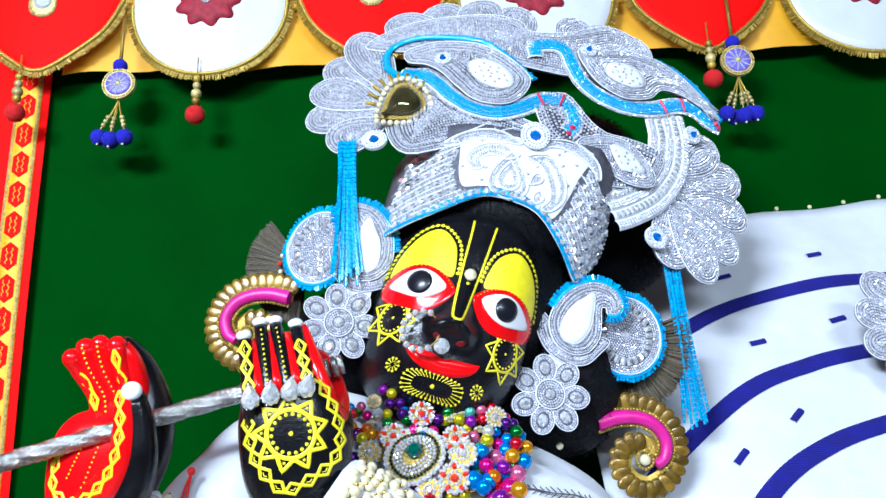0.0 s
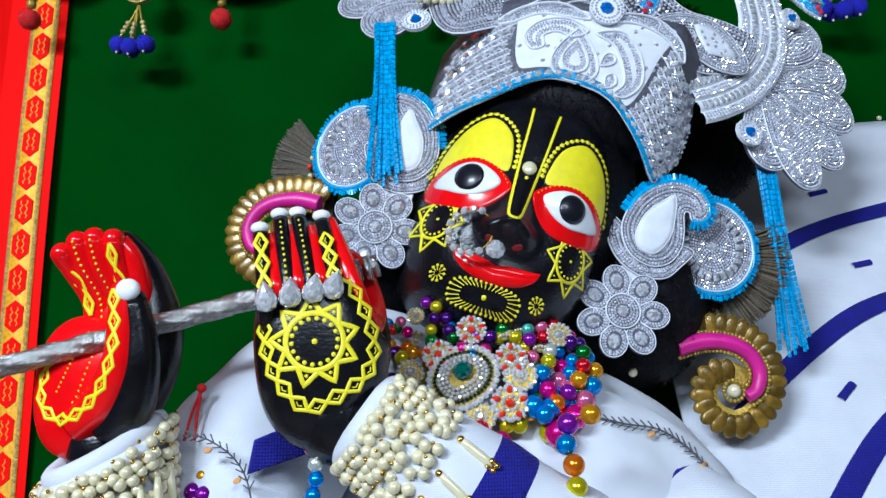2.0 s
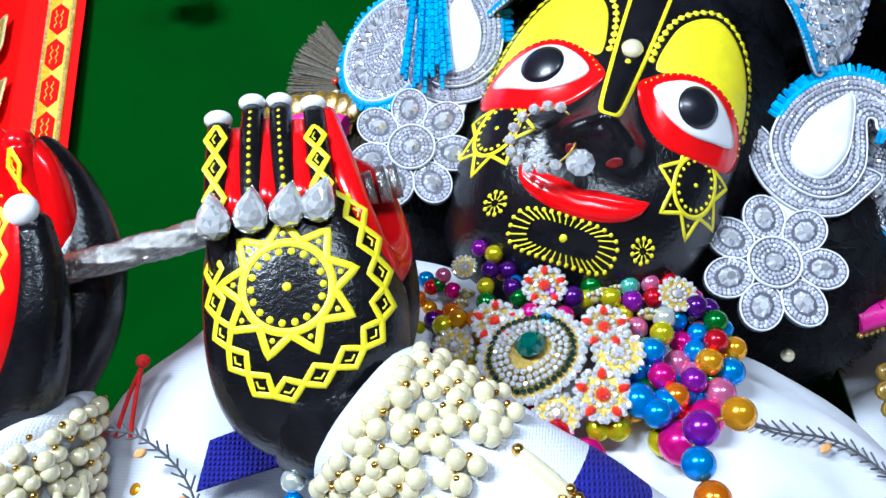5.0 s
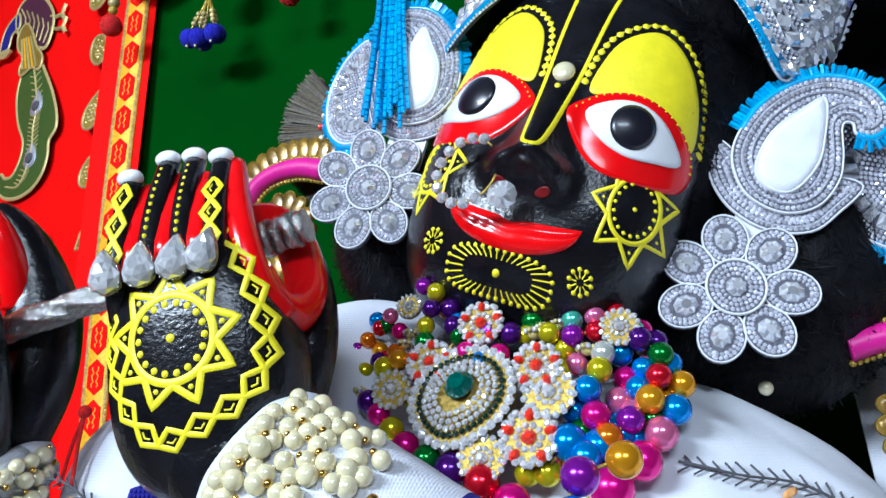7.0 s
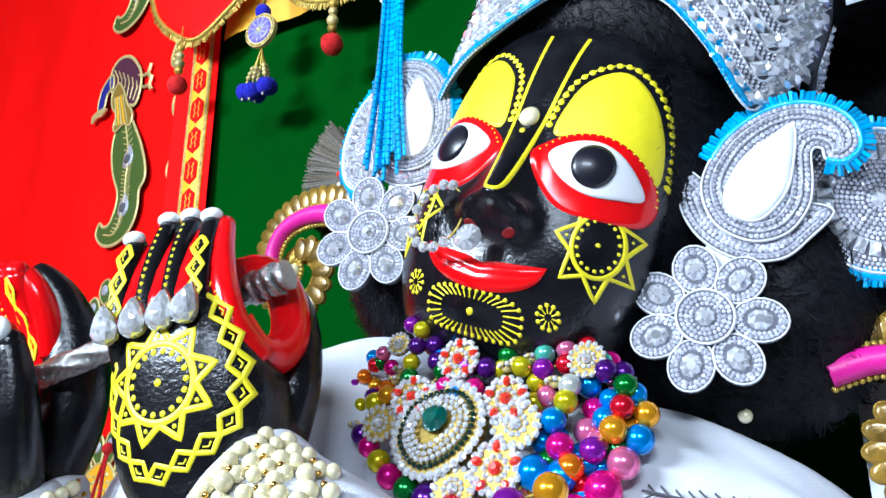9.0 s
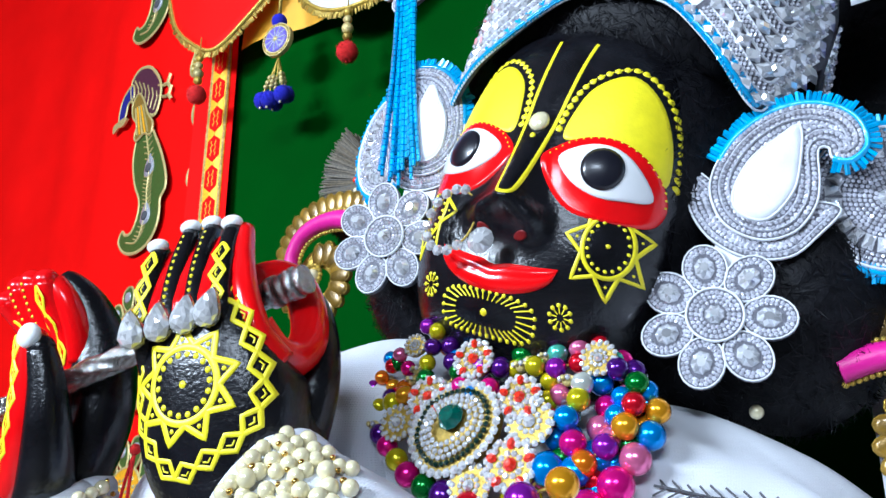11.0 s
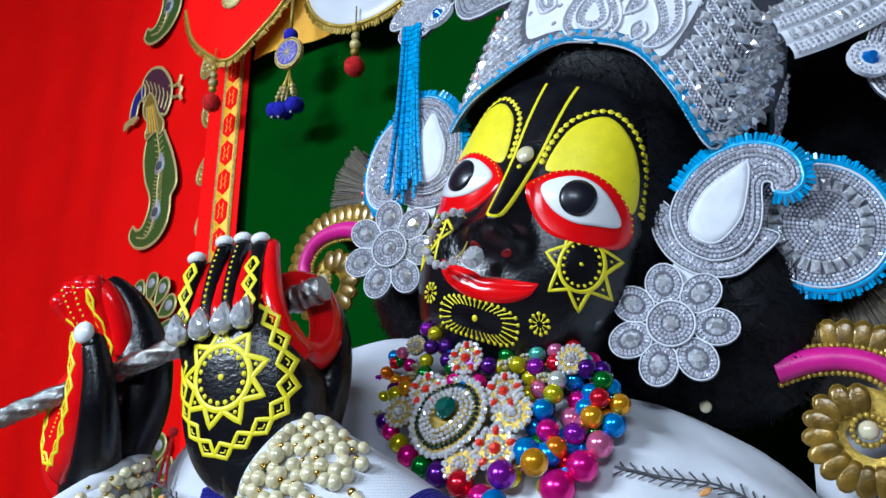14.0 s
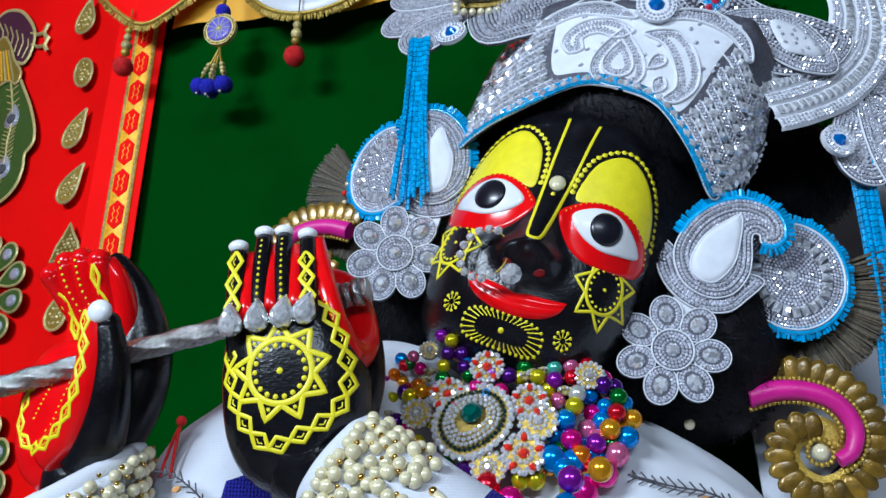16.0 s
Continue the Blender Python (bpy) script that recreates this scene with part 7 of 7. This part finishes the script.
ORANGETHREAD = material("peach_thread", (0.75, 0.36, 0.12), 0.8, 0, 0.2, 300, 0.3, 900)
SLEEVE = [(-0.104, 0.674, 1.279), (-0.05, 0.682, 1.239), (0.03, 0.692, 1.181), (0.10, 0.700, 1.125), (0.16, 0.715, 1.07)]
DRESS = dress()


def sleeve_place(s, w, lift, path=None, radius=None):
    """A place on the front sleeve: s metres from the cuff, w degrees round from the front, up positive."""
    a, b = Vector(SLEEVE[0]), Vector(SLEEVE[2])
    d = (b - a).normalized()
    side = Vector((0, -1, 0))
    side = (side - d * side.dot(d)).normalized()
    up = side.cross(d) * -1
    up = up if up.z > 0 else -up
    r = 0.0335 + 0.034 * s / 0.36 + lift
    return a + d * s + (side * math.cos(radians(w)) + up * math.sin(radians(w))) * r


def sleeve_dash(s, w, ds, dw):
    """A slanting blue dash knitted into the front sleeve."""
    me = Mesh(BLUEKNIT)
    rows = [[sleeve_place(s + ds * (i / 5) + 0.004 * (j / 3), w + dw * (i / 5) + 16 * (j / 3), 0.0022) for j in range(4)] for i in range(6)]
    me.grid(rows, BLUEKNIT)
    me.build("blue_dash", DRESS, "short royal blue knitted dash").modifiers.new("thickness", "SOLIDIFY").thickness = 0.0015


for s_, w_ in ((0.100, -38), (0.112, 18), (0.205, -20), (0.215, 30)):
    sleeve_dash(s_, w_, 0.010, -14)


def pearl_object(root, at, r, mat=None, axes=None):
    key = "pearl" if mat is None else mat.name
    if key not in SPHERES:
        me = Mesh(mat or PEARL)
        me.ball((0, 0, 0), 1.0, mat or PEARL, 16, 10)
        ob = me.build("pearl")
        SPHERES[key] = ob.data
        bpy.data.objects.remove(ob)
    ob = new("pearl" if mat is None else "gold_bead", SPHERES[key])
    ob.parent = root
    ob.location, ob.scale = at, (r, r, r)


def pearl_cuff_front():
    root = thing("pearl_cuff", SLEEVE[0], "cuff of clustered ivory pearls and gold beads on the sleeve", "cuff", "pearl cuffs")
    for i in range(7):
        for j in range(15):
            s = 0.012 + 0.0074 * i + 0.001 * random.uniform(-1, 1)
            w = -75 + 10.4 * j + (6 if i % 2 else 0) + random.uniform(-1, 1)
            if i > 3 and (j * 3 + i) % 4 == 0:
                continue
            pearl_object(root, sleeve_place(s + random.uniform(-0.0012, 0.0012), w + random.uniform(-2, 2), 0.0034 + random.uniform(0, 0.0028)), random.uniform(0.0038, 0.0047))
            if random.random() < 0.45:
                pearl_object(root, sleeve_place(s + random.uniform(0.003, 0.005), w + random.uniform(4, 7), 0.0070), random.uniform(0.0013, 0.0019), GOLDBEAD)
    for w in (-48, -18, 8, 44):
        me = Mesh(PEARL)
        a, b = sleeve_place(0.066, w - 3, 0.004), sleeve_place(0.092, w - 8, 0.003)
        me.tube([a.lerp(b, q) for q in (0, 0.25, 0.6, 0.9, 1.0)], lambda t: 0.0012 + 0.0024 * math.sin(math.pi * (0.1 + 0.75 * t)) , PEARL, 8)
        me.build("pearl_drop", root, "long faceted ivory drop")
        for q in range(4):
            pearl_object(root, b + Vector((0.003 * math.cos(q * 1.6), -0.001, 0.003 * math.sin(q * 1.6))), 0.0024, GOLDBEAD)
        pearl_object(root, a, 0.0026, GOLDBEAD)


pearl_cuff_front()


def pearl_cuff_far():
    root = thing("pearl_cuff", (-0.278, 0.69, 1.25), "cuff of clustered ivory pearls below a fuzzy white trim", "cuff", "pearl cuffs")
    c, tilt = Vector((-0.290, 0.690, 1.256)), Matrix.Rotation(radians(-26), 3, "Y") @ Matrix.Rotation(radians(20), 3, "X")

    def at(w, dz, r):
        return c + tilt @ Vector((r * math.cos(radians(w)), r * 0.97 * math.sin(radians(w)), 0)) + Vector((-0.08, 0.0, 1.0)) * dz

    me = Mesh(KNIT)
    for q in range(2):
        me.tube([at(10 * k, 0.002 - 0.010 * q, 0.039 + 0.003 * q) for k in range(37)], 0.008, KNIT, 12)
    me.grid([[at(10 * k, 0.0 - 0.01 * j, 0.044 + 0.0008 * j) for k in range(37)] for j in range(8)], KNIT)
    me.build("fuzzy_trim", root, "fuzzy white knitted trim")
    for i in range(7):
        for j in range(23):
            w = 165 + 9.0 * j + (4.5 if i % 2 else 0) + random.uniform(-1, 1)
            dz = -0.004 - 0.0088 * i + random.uniform(-0.002, 0.002)
            if random.random() < 0.10:
                continue
            pearl_object(root, at(w, dz + random.uniform(-0.0014, 0.0014), 0.0515 + random.uniform(0, 0.003)), random.uniform(0.0039, 0.0049))
            if random.random() < 0.45:
                pearl_object(root, at(w + random.uniform(3, 6), dz + random.uniform(0.003, 0.005), 0.0545), random.uniform(0.0013, 0.0019), GOLDBEAD)
    for w in (345, 330, 315):
        me = Mesh(PEARL)
        a, b = at(w, -0.030, 0.056), at(w, -0.060, 0.058)
        me.tube([a.lerp(b, q) for q in (0, 0.25, 0.6, 0.9, 1.0)], lambda t: 0.0012 + 0.0024 * math.sin(math.pi * (0.1 + 0.75 * t)), PEARL, 8)
        me.build("pearl_drop", root, "long faceted ivory drop")


pearl_cuff_far()


def red_thread():
    me = Mesh(REDPOM)
    me.tube(spline([(-0.237, 0.70, 1.262), (-0.232, 0.70, 1.282), (-0.226, 0.70, 1.298)], 4), 0.0011, REDPOM, 6)
    me.tube(spline([(-0.229, 0.70, 1.262), (-0.228, 0.70, 1.282), (-0.226, 0.70, 1.298)], 4), 0.0011, REDPOM, 6)
    me.ball((-0.2258, 0.70, 1.300), 0.0036, REDPOM, 10, 7)
    tagged(me.build("red_thread"), "knotted red thread tied at the pearl cuff", "thread")


red_thread()


def wrist_beads(points, colours, r):
    root = thing("wrist_beads", points[0], "small loop of coloured beads hanging by the wrist", "bracelet", "wrist beads")
    sh = Sheet((0, 0, 0), (1, 0, 0), (0, 0, 1))
    for p, c in zip(points, colours):
        ob = bead(root, sh, p[0], p[2], r, c)
        ob.location = p


wrist_beads([(-0.136 + 0.003 * math.sin(k), 0.676 + 0.001 * k, 1.256 - 0.0105 * k) for k in range(7)], ["pink", "ivory", "blue", "blue", "mint", "blue", "gold"], 0.0056)
wrist_beads([(-0.222, 0.705, 1.236), (-0.228, 0.700, 1.226), (-0.219, 0.698, 1.224), (-0.224, 0.694, 1.214), (-0.231, 0.694, 1.210), (-0.217, 0.694, 1.212)], ["gold", "violet", "violet", "magenta", "magenta", "pink"], 0.0068)


def side_ornament():
    """Part of a fan like the crown's, leaning on the spread at its far side."""
    root = thing("side_ornament", (0.55, 0.95, 1.43), "white felt fan ornament sewn with silver stones and a blue gem", "ornament")
    sh = Sheet((0.590, 0.945, 1.435), (1, 0.05, 0), (0, 0.2, 1))
    for tip in ((-0.060, 0.075), (-0.082, 0.030), (-0.082, -0.018), (-0.060, -0.058), (-0.018, -0.082), (0.0, 0.10)):
        silver_piece("feather_petal", root, sh, petal((0.01, 0.005), tip, 0.046), 0.0, 0.004, (0.0055, 0.011), 0.0033, 0.0017)
    gem_disc(root, sh, -0.028, -0.048, 0.012, 0.004)
    silver_piece("wing_board", root, sh, ellipse(0.03, 0.0, 0.05, 0.07, 24), 0.002, 0.004, (0.006, 0.012), 0.0036, 0.0017)


side_ornament()
me = Mesh(PEARL)
me.ball((0.1155, 0.838, 1.3135), 0.0042, PEARL, 12, 8)
tagged(me.build("pearl_pin"), "small pearl headed pin in the wig above the shoulder", "pin")
